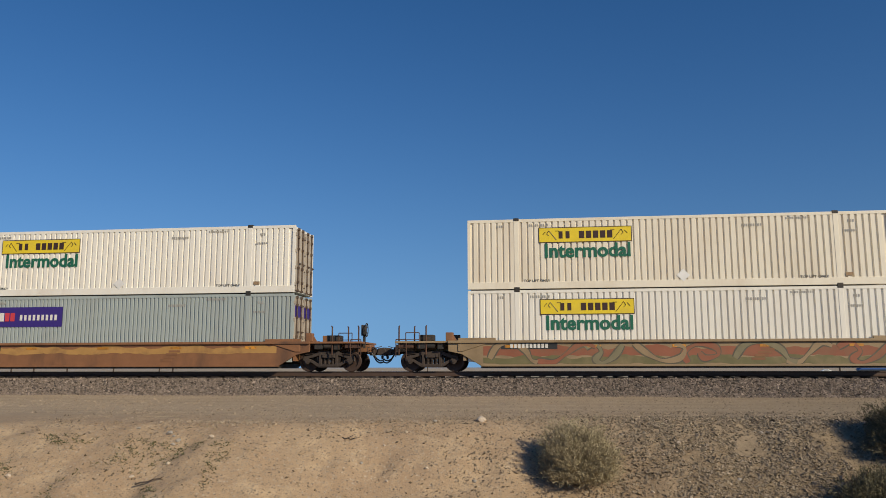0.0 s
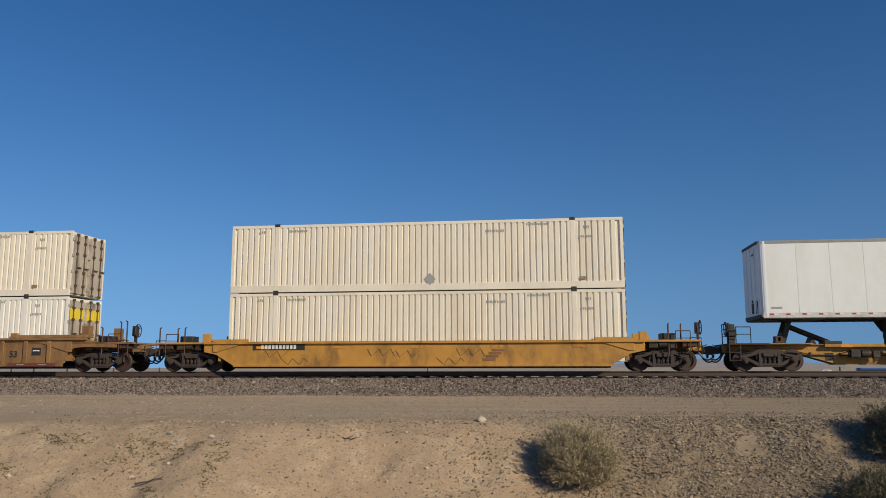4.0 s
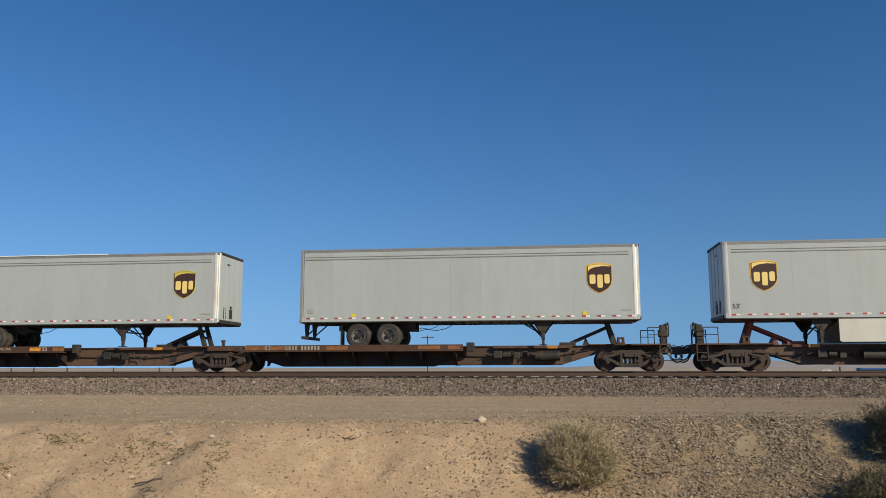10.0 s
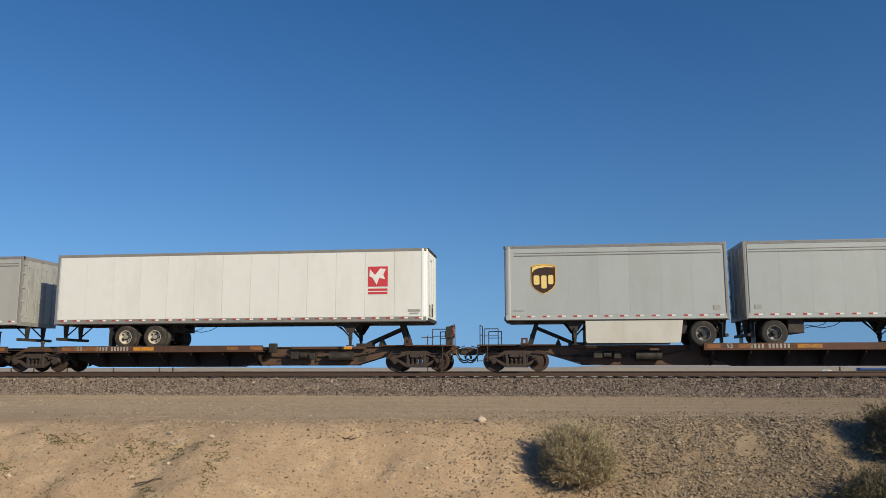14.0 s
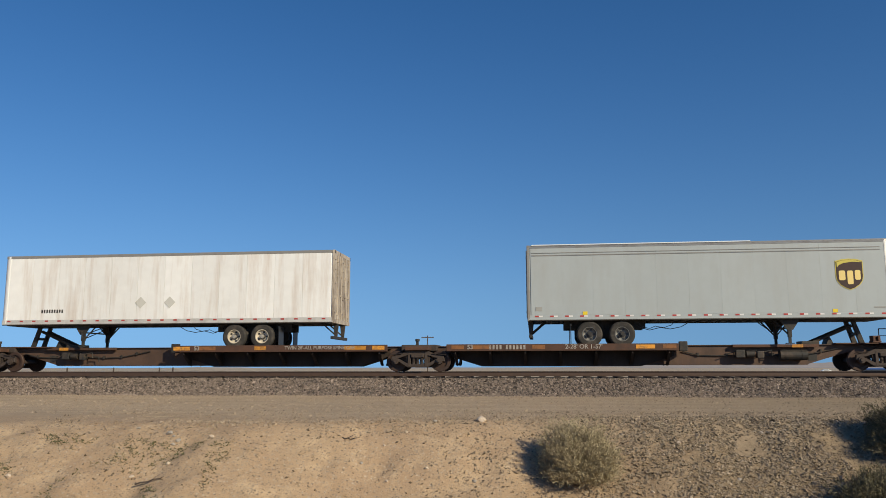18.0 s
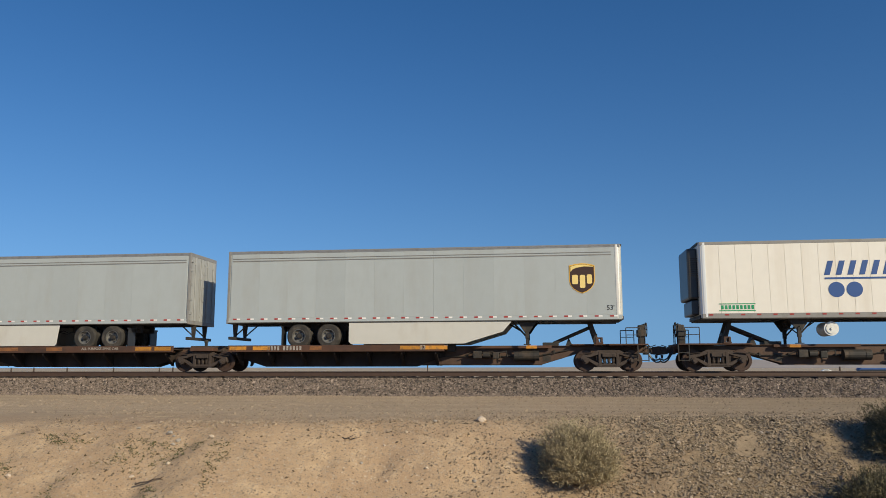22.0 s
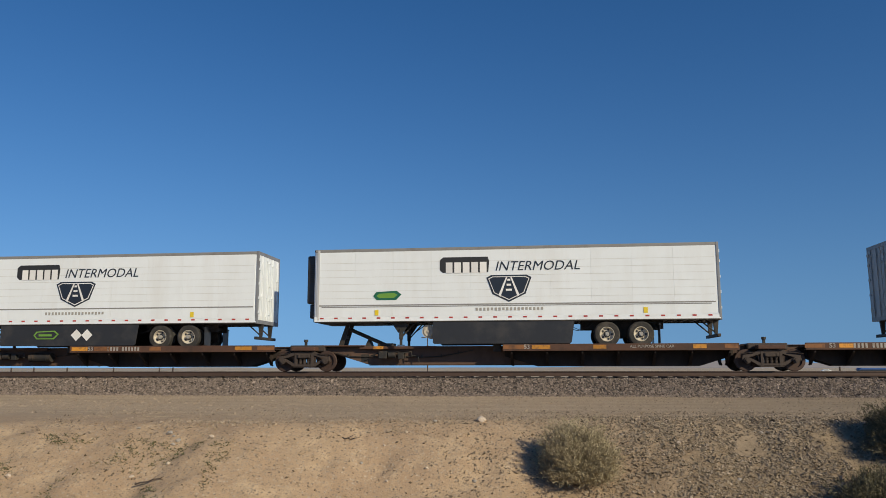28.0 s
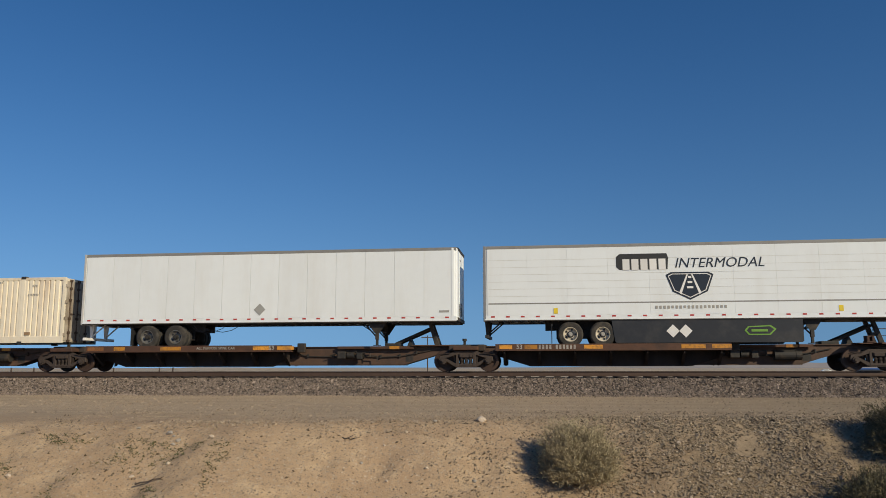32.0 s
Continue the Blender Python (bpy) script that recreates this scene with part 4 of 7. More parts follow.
    if style in ("brown", "yellow"):
        w = bogies[1] - bogies[0]
        if style == "brown":
            part("paint_band", shared("tan_band", m_wavy_band(w - 4.2, 0.74, 1.02, 3.0)), M_TANB, car, (2.1, 0, 0), "worn tan band")
        else:
            for i in range(6):
                part("scribble", shared(("scribble", i % 3), lambda bm, i=i: [tube(bm, (0.16 * k, -1.406, 0.6 + 0.16 * math.sin(2.1 * k + i)), (0.16 * (k + 1), -1.406, 0.6 + 0.16 * math.sin(2.1 * (k + 1) + i)), 0.008, 4) for k in range(7)]), M_DARK, car, ((3.2, 4.0, 7.6, 8.6, 10.4, 11.2)[i], 0, (0.1, -0.2, 0.15)[i % 3]), "thin black scribble")
    on_train(car, x_left)
    return car


# ---------------------------------------------------------------- containers
CL, CH = 16.14, 2.868


def m_core(L, H):
    return lambda bm: box(bm, -L / 2 + 0.05, L / 2 - 0.05, -SIDE + 0.065, SIDE - 0.065, 0.10, H - 0.03)


def m_side_sheet(L, H, pitch):
    """Folded side sheet of a container, facing -y."""
    def make(bm):
        n = int((L - 0.3) / pitch)
        x0 = -n * pitch / 2
        pts = []
        for i in range(n):
            x = x0 + i * pitch
            pts += [(x, 0.062), (x + 0.022, 0.008), (x + pitch * 0.72, 0.008), (x + pitch * 0.72 + 0.016, 0.062)]
        lo = [bm.verts.new((x, y, 0.33)) for x, y in pts]
        hi = [bm.verts.new((x, y, H - 0.12)) for x, y in pts]
        for i in range(len(pts) - 1):
            bm.faces.new((lo[i], lo[i + 1], hi[i + 1], hi[i]))
    return make


def m_casting(bm):
    box(bm, -0.11, 0.11, -0.10, 0.10, 0, 0.12, 0.015)


def m_door_leaf(bm):
    box(bm, -0.02, 0.02, -0.58, 0.58, 0.15, 2.72, 0.01)
    for z in (0.4, 1.1, 1.8, 2.5):
        box(bm, 0.0, 0.06, -0.66, -0.5, z - 0.06, z + 0.06)


def m_lock_rod(bm):
    tube(bm, (0.05, 0, 0.10), (0.05, 0, 2.78), 0.026)
    for z in (0.14, 0.5, 1.1, 1.9, 2.4, 2.74):
        box(bm, 0.015, 0.085, -0.07, 0.07, z - 0.05, z + 0.05)
    box(bm, 0.03, 0.07, -0.02, 0.34, 1.28, 1.33)


def m_end_sheet(bm):
    """Folded end sheet, one skin."""
    pts = []
    for i in range(10):
        y = -1.17 + 0.234 * i
        pts += [(0.004, y), (0.04, y + 0.03), (0.04, y + 0.15), (0.004, y + 0.18)]
    lo = [bm.verts.new((x, y, 0.2)) for x, y in pts]
    hi = [bm.verts.new((x, y, 2.76)) for x, y in pts]
    for i in range(len(pts) - 1):
        bm.faces.new((lo[i], lo[i + 1], hi[i + 1], hi[i]))


def container(x_left, z, paint, kind, label, doors_right=True, door_mat=None, fittings=M_DARK):
    c = thing("container", label, "container", "containers on the train")
    part("body", shared("container_core", m_core(CL, CH)), paint, c)
    pitch = 0.18 if paint == M_CONTG else 0.245
    for s in (-1, 1):
        turn = 0 if s < 0 else 180
        part("side_wall", shared(("side_sheet", pitch), m_side_sheet(CL, CH, pitch)), paint, c, (0, s * SIDE, 0), turn=turn)
        part("top_rail", shared("container_top_rail", lambda bm: box(bm, -CL / 2, CL / 2, 0, 0.09, CH - 0.12, CH, 0.01)), paint, c, (0, s * SIDE, 0), turn=turn)
        part("bottom_rail", shared("container_bottom_rail", lambda bm: box(bm, -CL / 2, CL / 2, 0, 0.09, 0.05, 0.33, 0.012)), paint, c, (0, s * (SIDE + 0.006), 0), turn=turn)
        for x in (-CL / 2 + 0.06, CL / 2 - 0.06):
            part("corner_post", shared("container_post", lambda bm: box(bm, -0.06, 0.06, 0.001, 0.12, 0.33, CH - 0.12)), paint, c, (x, s * SIDE, 0), turn=turn)
        for x in (-6.1, 6.1):
            part("lift_post", shared("lift_post", lambda bm: box(bm, -0.09, 0.09, -0.004, 0.07, 0.12, CH - 0.08, 0.008)), paint, c, (x, s * SIDE, 0), turn=turn)
    for x in (-6.1, 6.1):
        for y in (-SIDE + 0.085, SIDE - 0.085):
            part("corner_casting", shared("corner_casting", m_casting), fittings, c, (x, y, CH - 0.075))
            part("corner_casting", shared("corner_casting", m_casting), fittings, c, (x, y, -0.0))
    e = 1 if doors_right else -1
    for s in (-1, 1):
        part("door", shared("container_door", m_door_leaf), door_mat or M_DOORS, c, (e * (CL / 2 - 0.02), s * 0.62, 0), "rust-stained door with lock rods", turn=0 if e > 0 else 180)
    for yy in (-0.92, -0.36, 0.36, 0.92):
        part("lock_rod", shared("lock_rod", m_lock_rod), M_ROD, c, (e * (CL / 2 - 0.015), yy, 0), turn=0 if e > 0 else 180)
    if kind in ("banner_text", "banner", "purple") and z < 3.0 and e > 0:
        for s in (-1, 1):
            part("door_banner", shared("door_banner", lambda bm: box(bm, 0, 0.006, -0.5, 0.5, -0.24, 0.24)), M_PURPLE if kind == "purple" else M_BANNER, c, (CL / 2 + 0.002, s * 0.62, 2.15), "grimy banner across the door")
    # the end without doors is browner and darker than the sides
    part("end_wall", shared("container_end", m_end_sheet), M_DARKEND, c, (-e * (CL / 2 - 0.035), 0, 0), turn=180 if e > 0 else 0)
    y = -SIDE - 0.002
    # small stencilled lines near the ends and the lift posts
    for x, zz, n, w, h in ((-6.75, 2.58, 3, 0.06, 0.1), (6.65, 2.5, 3, 0.06, 0.1), (-5.2, 2.6, 10, 0.055, 0.1), (4.7, 2.66, 11, 0.055, 0.085), (6.6, 2.12, 7, 0.05, 0.085), (3.0, 2.42, 9, 0.06, 0.1)):
        part("marking", row_mesh(n, w, h), M_MARK, c, (x, y, zz), "small dark stencilled line")
    part("marking", bar_mesh(0.26, 0.13), M_WORN, c, (6.45, y - 0.012, 0.45), "small rusty plate")
    if kind in ("banner_text", "banner"):
        bx = -3.2
        part("banner_border", bar_mesh(3.66, 0.62), M_UBROWN, c, (bx - 0.18, y + 0.001, 2.19))
        part("banner", bar_mesh(3.60, 0.56), M_BANNER, c, (bx - 0.18, y - 0.002, 2.19), "yellow banner with plain black bars")
        for i in range(8):
            if i != 2:
                part("banner_bar", bar_mesh(0.15 if i in (0, 1) else 0.2, 0.29), M_UBROWN, c, (bx - 1.13 + i * 0.275, y - 0.012, 2.19))
        for s in (-1, 1):
            part("banner_bar", shared(("scroll", s), lambda bm: [tube(bm, (s * a, -0.004, b), (s * c_, -0.004, d_), 0.012, 5) for a, b, c_, d_ in ((1.12, -0.2, 1.42, 0.18), (1.16, 0.16, 1.0, 0.16), (1.42, 0.18, 1.5, 0.05), (1.5, 0.05, 1.42, -0.03), (1.55, 0.14, 1.66, 0.02))]), M_UBROWN, c, (bx - 0.18, y - 0.008, 2.19), "thin scroll line")
        if kind == "banner_text":
            part("lettering", text_mesh("Intermodal", 0.77, 0, 0.022), M_DGREEN, c, (bx - 0.1, y - 0.004, 1.53), "bold green lettering")
    if kind == "purple":
        bx = -3.95
        zz = 2.2 if z > 2 else 2.0
        part("banner", bar_mesh(3.6, 0.85), M_PURPLE, c, (bx, y - 0.002, zz), "purple banner with plain white bars")
        for i in range(5):
            part("banner_bar", bar_mesh(0.2, 0.36), M_SIGNW if i < 3 else M_CRIM, c, (bx - 1.5 + i * 0.25, y - 0.012, zz))
        if z > 2:
            for i in range(2):
                part("placard_field", shared("placard_field", lambda bm: prism(bm, [(-0.17, -0.06), (0.17, -0.06), (0.13, 0.06), (-0.13, 0.06)], -0.009, 0)), (M_BANNER, M_CRIM)[i], c, (4.75 + 0.68 * i, y - 0.009, 2.05))
                part("placard", shared("placard", lambda bm: prism(bm, [(0, -0.25), (0.25, 0), (0, 0.25), (-0.25, 0)], -0.006, 0)), (M_PLAC, M_PLACR)[i], c, (4.75 + 0.68 * i, y - 0.002, 2.05), "hazard placard")
        for i in range(9):
            part("banner_bar", bar_mesh(0.11, 0.24), M_SIGNW, c, (bx - 0.1 + i * 0.2, y - 0.012, zz - 0.03))
    if kind != "purple":
        for x, zz in ((0.35, 0.5),):
            part("placard", shared("placard", lambda bm: prism(bm, [(0, -0.25), (0.25, 0), (0, 0.25), (-0.25, 0)], -0.006, 0)), M_GREY if kind == "plain" else M_WTAPE, c, (x, y - 0.002, zz))
    for x in (-5.6, 4.9):
        if kind != "plain":
            part("lettering", text_mesh("TOP LIFT ONLY", 0.15), M_SIGNB, c, (x + 0.3, y - 0.004, 0.36), "small stencilled lettering")
    on_train(c, x_left + CL / 2, z)
    return c

# ---------------------------------------------------------------- highway trailers; nose towards -x, base on the deck
TB, TT = 1.085, 4.03          # bottom and top of the box over the deck


def m_box_body(L):
    def make(bm):
        box(bm, -L / 2 + 0.02, L / 2 - 0.03, -SIDE + 0.02, SIDE - 0.02, TB + 0.06, TT - 0.02, 0.03)
    return make


def m_top_rail(L, s):
    def make(bm):
        box(bm, -L / 2, L / 2, min(s * (SIDE + 0.004), s * (SIDE - 0.06)), max(s * (SIDE + 0.004), s * (SIDE - 0.06)), TT - 0.11, TT + 0.015, 0.012)
    return make


def m_bottom_rail(L, s):
    def make(bm):
        box(bm, -L / 2, L / 2, min(s * (SIDE + 0.008), s * (SIDE - 0.05)), max(s * (SIDE + 0.008), s * (SIDE - 0.05)), TB, TB + 0.17, 0.01)
        box(bm, -L / 2, L / 2, min(s * (SIDE + 0.016), s * (SIDE - 0.03)), max(s * (SIDE + 0.016), s * (SIDE - 0.03)), TB - 0.015, TB + 0.03, 0.006)
    return make


def m_panel(w, gap):
    def make(bm):
        box(bm, -w / 2 + gap, w / 2 - gap, -0.004, 0.022, TB + 0.172, TT - 0.112)
    return make


def m_post(s):
    """Rounded corner sheet at the nose; s: the side on which it stands."""
    def make(bm):
        ring_ = [(0.20 - 0.20 * math.sin(math.pi / 2 * k / 5), s * (-0.20 + 0.20 * math.cos(math.pi / 2 * k / 5))) for k in range(6)]
        ring_ = [(0.24, 0.0)] + ring_ + [(0.03, -s * 0.24), (0.24, -s * 0.04)]
        lo = [bm.verts.new((x, y, TB + 0.02)) for x, y in ring_]
        hi = [bm.verts.new((x, y, TT - 0.01)) for x, y in ring_]
        k = len(ring_)
        for i in range(k):
            bm.faces.new((lo[i], lo[(i + 1) % k], hi[(i + 1) % k], hi[i]))
        bm.faces.new(hi)
        bm.faces.new(lo[::-1])
        bmesh.ops.recalc_face_normals(bm, faces=bm.faces)
    return make


def m_nose_edge(bm):
    """Dark cap along the top and foot of the nose wall."""
    for z0, z1 in ((TB - 0.02, TB + 0.12), (TT - 0.09, TT + 0.02)):
        box(bm, -0.075, 0.05, -SIDE + 0.12, SIDE - 0.12, z0, z1, 0.01)


def m_tape(L, first):
    """Dashes of reflective tape along the bottom rail."""
    def make(bm):
        n = int(L / 0.575)
        for i in range(n):
            x = -L / 2 + 0.32 + i * (L - 0.7) / (n - 1) + (0.0 if first else 0.15)
            box(bm, x - 0.075, x + 0.075, -0.006, 0, -0.03, 0.03)
    return make


def m_rivets(L):
    """Row of fastener heads along the top rail."""
    def make(bm):
        n = int(L / 0.19)
        for i in range(n):
            x = -L / 2 + 0.2 + i * (L - 0.4) / (n - 1)
            box(bm, x - 0.045, x + 0.045, -0.008, 0, -0.014, 0.014)
    return make


def m_nose(bm):
    box(bm, -0.05, 0.03, -SIDE + 0.08, SIDE - 0.08, TB + 0.12, TT - 0.06, 0.02)


def m_rear_door(bm):
    box(bm, -0.03, 0.03, -0.59, 0.59, TB + 0.1, TT - 0.14, 0.012)
    for y in (-0.26, 0.3):
        tube(bm, (0.055, y, TB + 0.1), (0.055, y, TT - 0.14), 0.017)
        for z in (1.4, 2.2, 3.0, 3.6):
            box(bm, 0.02, 0.08, y - 0.045, y + 0.045, z - 0.035, z + 0.035)
    for z in (1.5, 2.1, 2.7, 3.3, 3.7):
        box(bm, 0.01, 0.06, -0.66, -0.48, z - 0.05, z + 0.05)


def m_rear_frame(bm):
    for y in (-SIDE + 0.05, SIDE - 0.05):
        box(bm, -0.05, 0.05, y - 0.06, y + 0.06, TB - 0.03, TT + 0.02, 0.012)
    box(bm, -0.05, 0.05, -SIDE, SIDE, TT - 0.14, TT + 0.02, 0.012)
    box(bm, -0.08, 0.06, -SIDE, SIDE, TB - 0.06, TB + 0.1, 0.012)


def m_underride(bm):
    for y in (-0.55, 0.55):
        prism(bm, [(-0.1, TB - 0.02), (0.12, TB - 0.02), (0.06, 0.46), (-0.04, 0.46)], y - 0.05, y + 0.05)
        tube(bm, (-0.6, y, TB - 0.02), (0.0, y, 0.55), 0.03)
    box(bm, -0.06, 0.07, -1.15, 1.15, 0.38, 0.5, 0.015)


def m_landing_leg(bm):
    box(bm, -0.07, 0.07, -0.07, 0.07, 0.35, TB, 0.01)
    box(bm, -0.05, 0.05, -0.05, 0.05, 0.13, 0.36, 0.008)
    box(bm, -0.14, 0.14, -0.13, 0.13, 0.1, 0.13, 0.008)


def m_landing_brace(bm):
    for y in (-0.9, 0.9):
        tube(bm, (0, y, 0.42), (0.62, y, TB), 0.03)
        tube(bm, (0, y, 0.62), (-0.45, y, TB), 0.025)
        tube(bm, (0.3, y, 0.73), (0.75, y * 0.6, TB - 0.1), 0.02)
    tube(bm, (0, -0.95, 0.72), (0, 0.95, 0.72), 0.03)
    tube(bm, (0.0, -0.9, 0.45), (0.0, 0.9, 0.95), 0.022)
    tube(bm, (0.0, -1.12, 0.76), (0.0, -0.95, 0.76), 0.02)
    tube(bm, (0.0, -1.12, 0.76), (0.05, -1.12, 0.5), 0.015)


def m_bogie_frame(bm):
    for y in (-0.5, 0.5):
        box(bm, -1.6, 1.6, y - 0.05, y + 0.05, 0.72, TB, 0.01)
        for x in (-0.62, 0.62):
            prism(bm, [(x - 0.35, 0.72), (x - 0.1, 0.42), (x + 0.1, 0.42), (x + 0.35, 0.72)], y - 0.05, y + 0.05)
        box(bm, -1.15, 1.15, y - 0.02, y + 0.02, 0.38, 0.8)
    for x in (-1.4, -0.7, 0.0, 0.7, 1.4):
        box(bm, x - 0.04, x + 0.04, -0.6, 0.6, 0.8, 0.92)


def m_axle_beam(bm):
    cyl(bm, (0, 0, 0.5), 0.075, 1.9, "y", 12)
    for y in (-0.4, 0.4):
        cyl(bm, (0.16, y, 0.52), 0.09, 0.16, "z", 10)


def m_tyre(bm):
    ring(bm, (0, 0, 0), 0.5, 0.29, 0.26, 36, 0.045)
    ring(bm, (0, 0, 0), 0.455, 0.30, 0.275, 36, 0.02)


def m_rim(bm):
    """Dished steel rim: bright lip, disc sloping inwards to the hub."""
    ring(bm, (0, 0, 0), 0.295, 0.262, 0.25, 28, 0.01)
    prof = ((0.265, -0.085), (0.235, -0.03), (0.17, -0.005), (0.10, -0.03), (0.0, -0.03))
    seg = 28
    rows = [[bm.verts.new((q * math.cos(math.tau * i / seg), y, q * math.sin(math.tau * i / seg))) for i in range(seg)] for q, y in prof[:-1]]
    for a, b in zip(rows, rows[1:]):
        for i in range(seg):
            bm.faces.new((a[i], a[(i + 1) % seg], b[(i + 1) % seg], b[i]))
    bm.faces.new(rows[-1])
    bmesh.ops.recalc_face_normals(bm, faces=bm.faces)


def m_rim_dark(bm):
    """Black discs for the hand holes and a black ring painting the shade round the hub."""
    for i in range(5):
        a = math.tau * i / 5
        cyl(bm, (0.19 * math.cos(a), -0.02, 0.19 * math.sin(a)), 0.042, 0.03, "y", 10)
    ring(bm, (0, -0.02, 0), 0.13, 0.085, 0.03, 20, 0.005)


def m_hub(bm):
    cyl(bm, (0, -0.09, 0), 0.085, 0.12, "y", 14)
    cyl(bm, (0, -0.15, 0), 0.06, 0.04, "y", 12)


def m_flap(bm):
    box(bm, -0.01, 0.01, -0.3, 0.3, 0.14, 0.86, 0.004)
    box(bm, -0.03, 0.02, -0.34, 0.34, 0.84, 0.9)


def m_skirt(w, style):
    def make(bm):
        if style == "point":
            prism(bm, [(-w / 2, 1.02), (-w / 2 + 0.35, 0.62), (-w / 2 + 1.9, 0.16), (w / 2 - 0.1, 0.16), (w / 2, 0.26), (w / 2, 1.065), (-w / 2, 1.065)], -0.015, 0.015, 0.004)
        elif style == "round":
            prism(bm, [(-w / 2, 0.62), (-w / 2 + 0.25, 0.3), (-w / 2 + 0.5, 0.24), (w / 2 - 0.1, 0.24), (w / 2, 0.34), (w / 2, 1.0), (-w / 2 + 0.4, 1.065)], -0.015, 0.015, 0.004)
        else:
            prism(bm, [(-w / 2, 1.065), (-w / 2, 0.2), (-w / 2 + 0.06, 0.15), (w / 2 - 0.06, 0.15), (w / 2, 0.22), (w / 2 + 0.12, 1.065)], -0.015, 0.015, 0.004)
    return make


def m_hose(bm):
    pts = [(-1.0, 0.95), (-0.7, 0.78), (-0.3, 0.7), (0.1, 0.76), (0.5, 0.66), (0.9, 0.78), (1.1, 0.95)]
    for a, b in zip(pts, pts[1:]):
        tube(bm, (a[0], 0, a[1]), (b[0], 0.03, b[1]), 0.014, 6)
    for a, b in zip(pts, pts[1:]):
        tube(bm, (a[0] * 0.7 + 0.2, 0.1, a[1] + 0.06), (b[0] * 0.7 + 0.2, 0.1, b[1] + 0.04), 0.012, 6)


def m_shield(k):
    def make(bm):
        w, h = 0.5 * k, 0.60 * k
        top = [(w, h * 0.86), (w * 0.5, h * 0.97), (0, h), (-w * 0.5, h * 0.97), (-w, h * 0.86)]
        low = [(-w, -h * 0.15), (-w * 0.93, -h * 0.42), (-w * 0.7, -h * 0.68), (-w * 0.35, -h * 0.88), (0, -h)]
        low += [(-x, z) for x, z in low[-2::-1]]
        prism(bm, top + low, -0.006, 0)
    return make


def m_crescent(bm):
    prism(bm, [(0.44, 0.47), (0.24, 0.53), (0, 0.55), (-0.24, 0.53), (-0.44, 0.47), (-0.44, 0.26), (-0.36, 0.36), (-0.2, 0.43), (0.1, 0.475), (0.44, 0.455)], -0.006, 0)


def m_bar_round(w, h):
    """A plain bar with rounded ends."""
    def make(bm):
        q = 0.055
        up = [(w / 2 - q + q * math.cos(math.pi * k / 6), h / 2 - q + q * math.sin(math.pi * k / 6)) for k in range(4)]
        up += [(-x, z) for x, z in up[::-1]]
        prism(bm, up + [(-x, -z) for x, z in up], -0.006, 0)
    return make


def m_reefer(bm):
    box(bm, -0.42, 0.0, -0.98, 0.98, TB + 0.75, TT - 0.18, 0.09)
    box(bm, -0.30, 0.0, -0.9, 0.9, TB + 0.15, TB + 0.72, 0.05)


def m_grille(bm):
    for i in range(9):
        box(bm, -0.17, 0.17, -0.012, 0.0, -0.36 + i * 0.085, -0.32 + i * 0.085)


def m_fuel(bm):
    cyl(bm, (0, 0.3, 0), 0.27, 0.9, "y", 26)
    cyl(bm, (0, -0.16, 0), 0.20, 0.04, "y", 22)
    cyl(bm, (0.0, -0.19, 0.0), 0.05, 0.06, "y", 10)


def emblem(t, x, y, z, turn, tone):
    """Shield badge: brown field, gold rim and crescent, plain gold bars."""
    gold = M_LIMEGOLD if tone == "lime" else M_GOLD
    e = part("emblem", shared("emblem_rim", m_shield(1.0)), gold, t, (x, y, z), "brown and gold shield badge with plain gold bars", turn=turn)
    part("emblem_field", shared("emblem_field", m_shield(0.94)), M_UBROWN, e, (0, -0.006, -0.005))
    part("emblem_crescent", shared("emblem_crescent", m_crescent), M_CREAM if tone != "lime" else gold, e, (0, -0.012, 0))
    for bx, w, h, dz in ((-0.27, 0.23, 0.37, 0.02), (0.02, 0.21, 0.52, -0.06), (0.29, 0.20, 0.37, 0.03)):
        part("emblem_bar", shared(("emblem_bar", w, h), m_bar_round(w, h)), M_CREAM, e, (bx, -0.012, dz - 0.06))
    return e


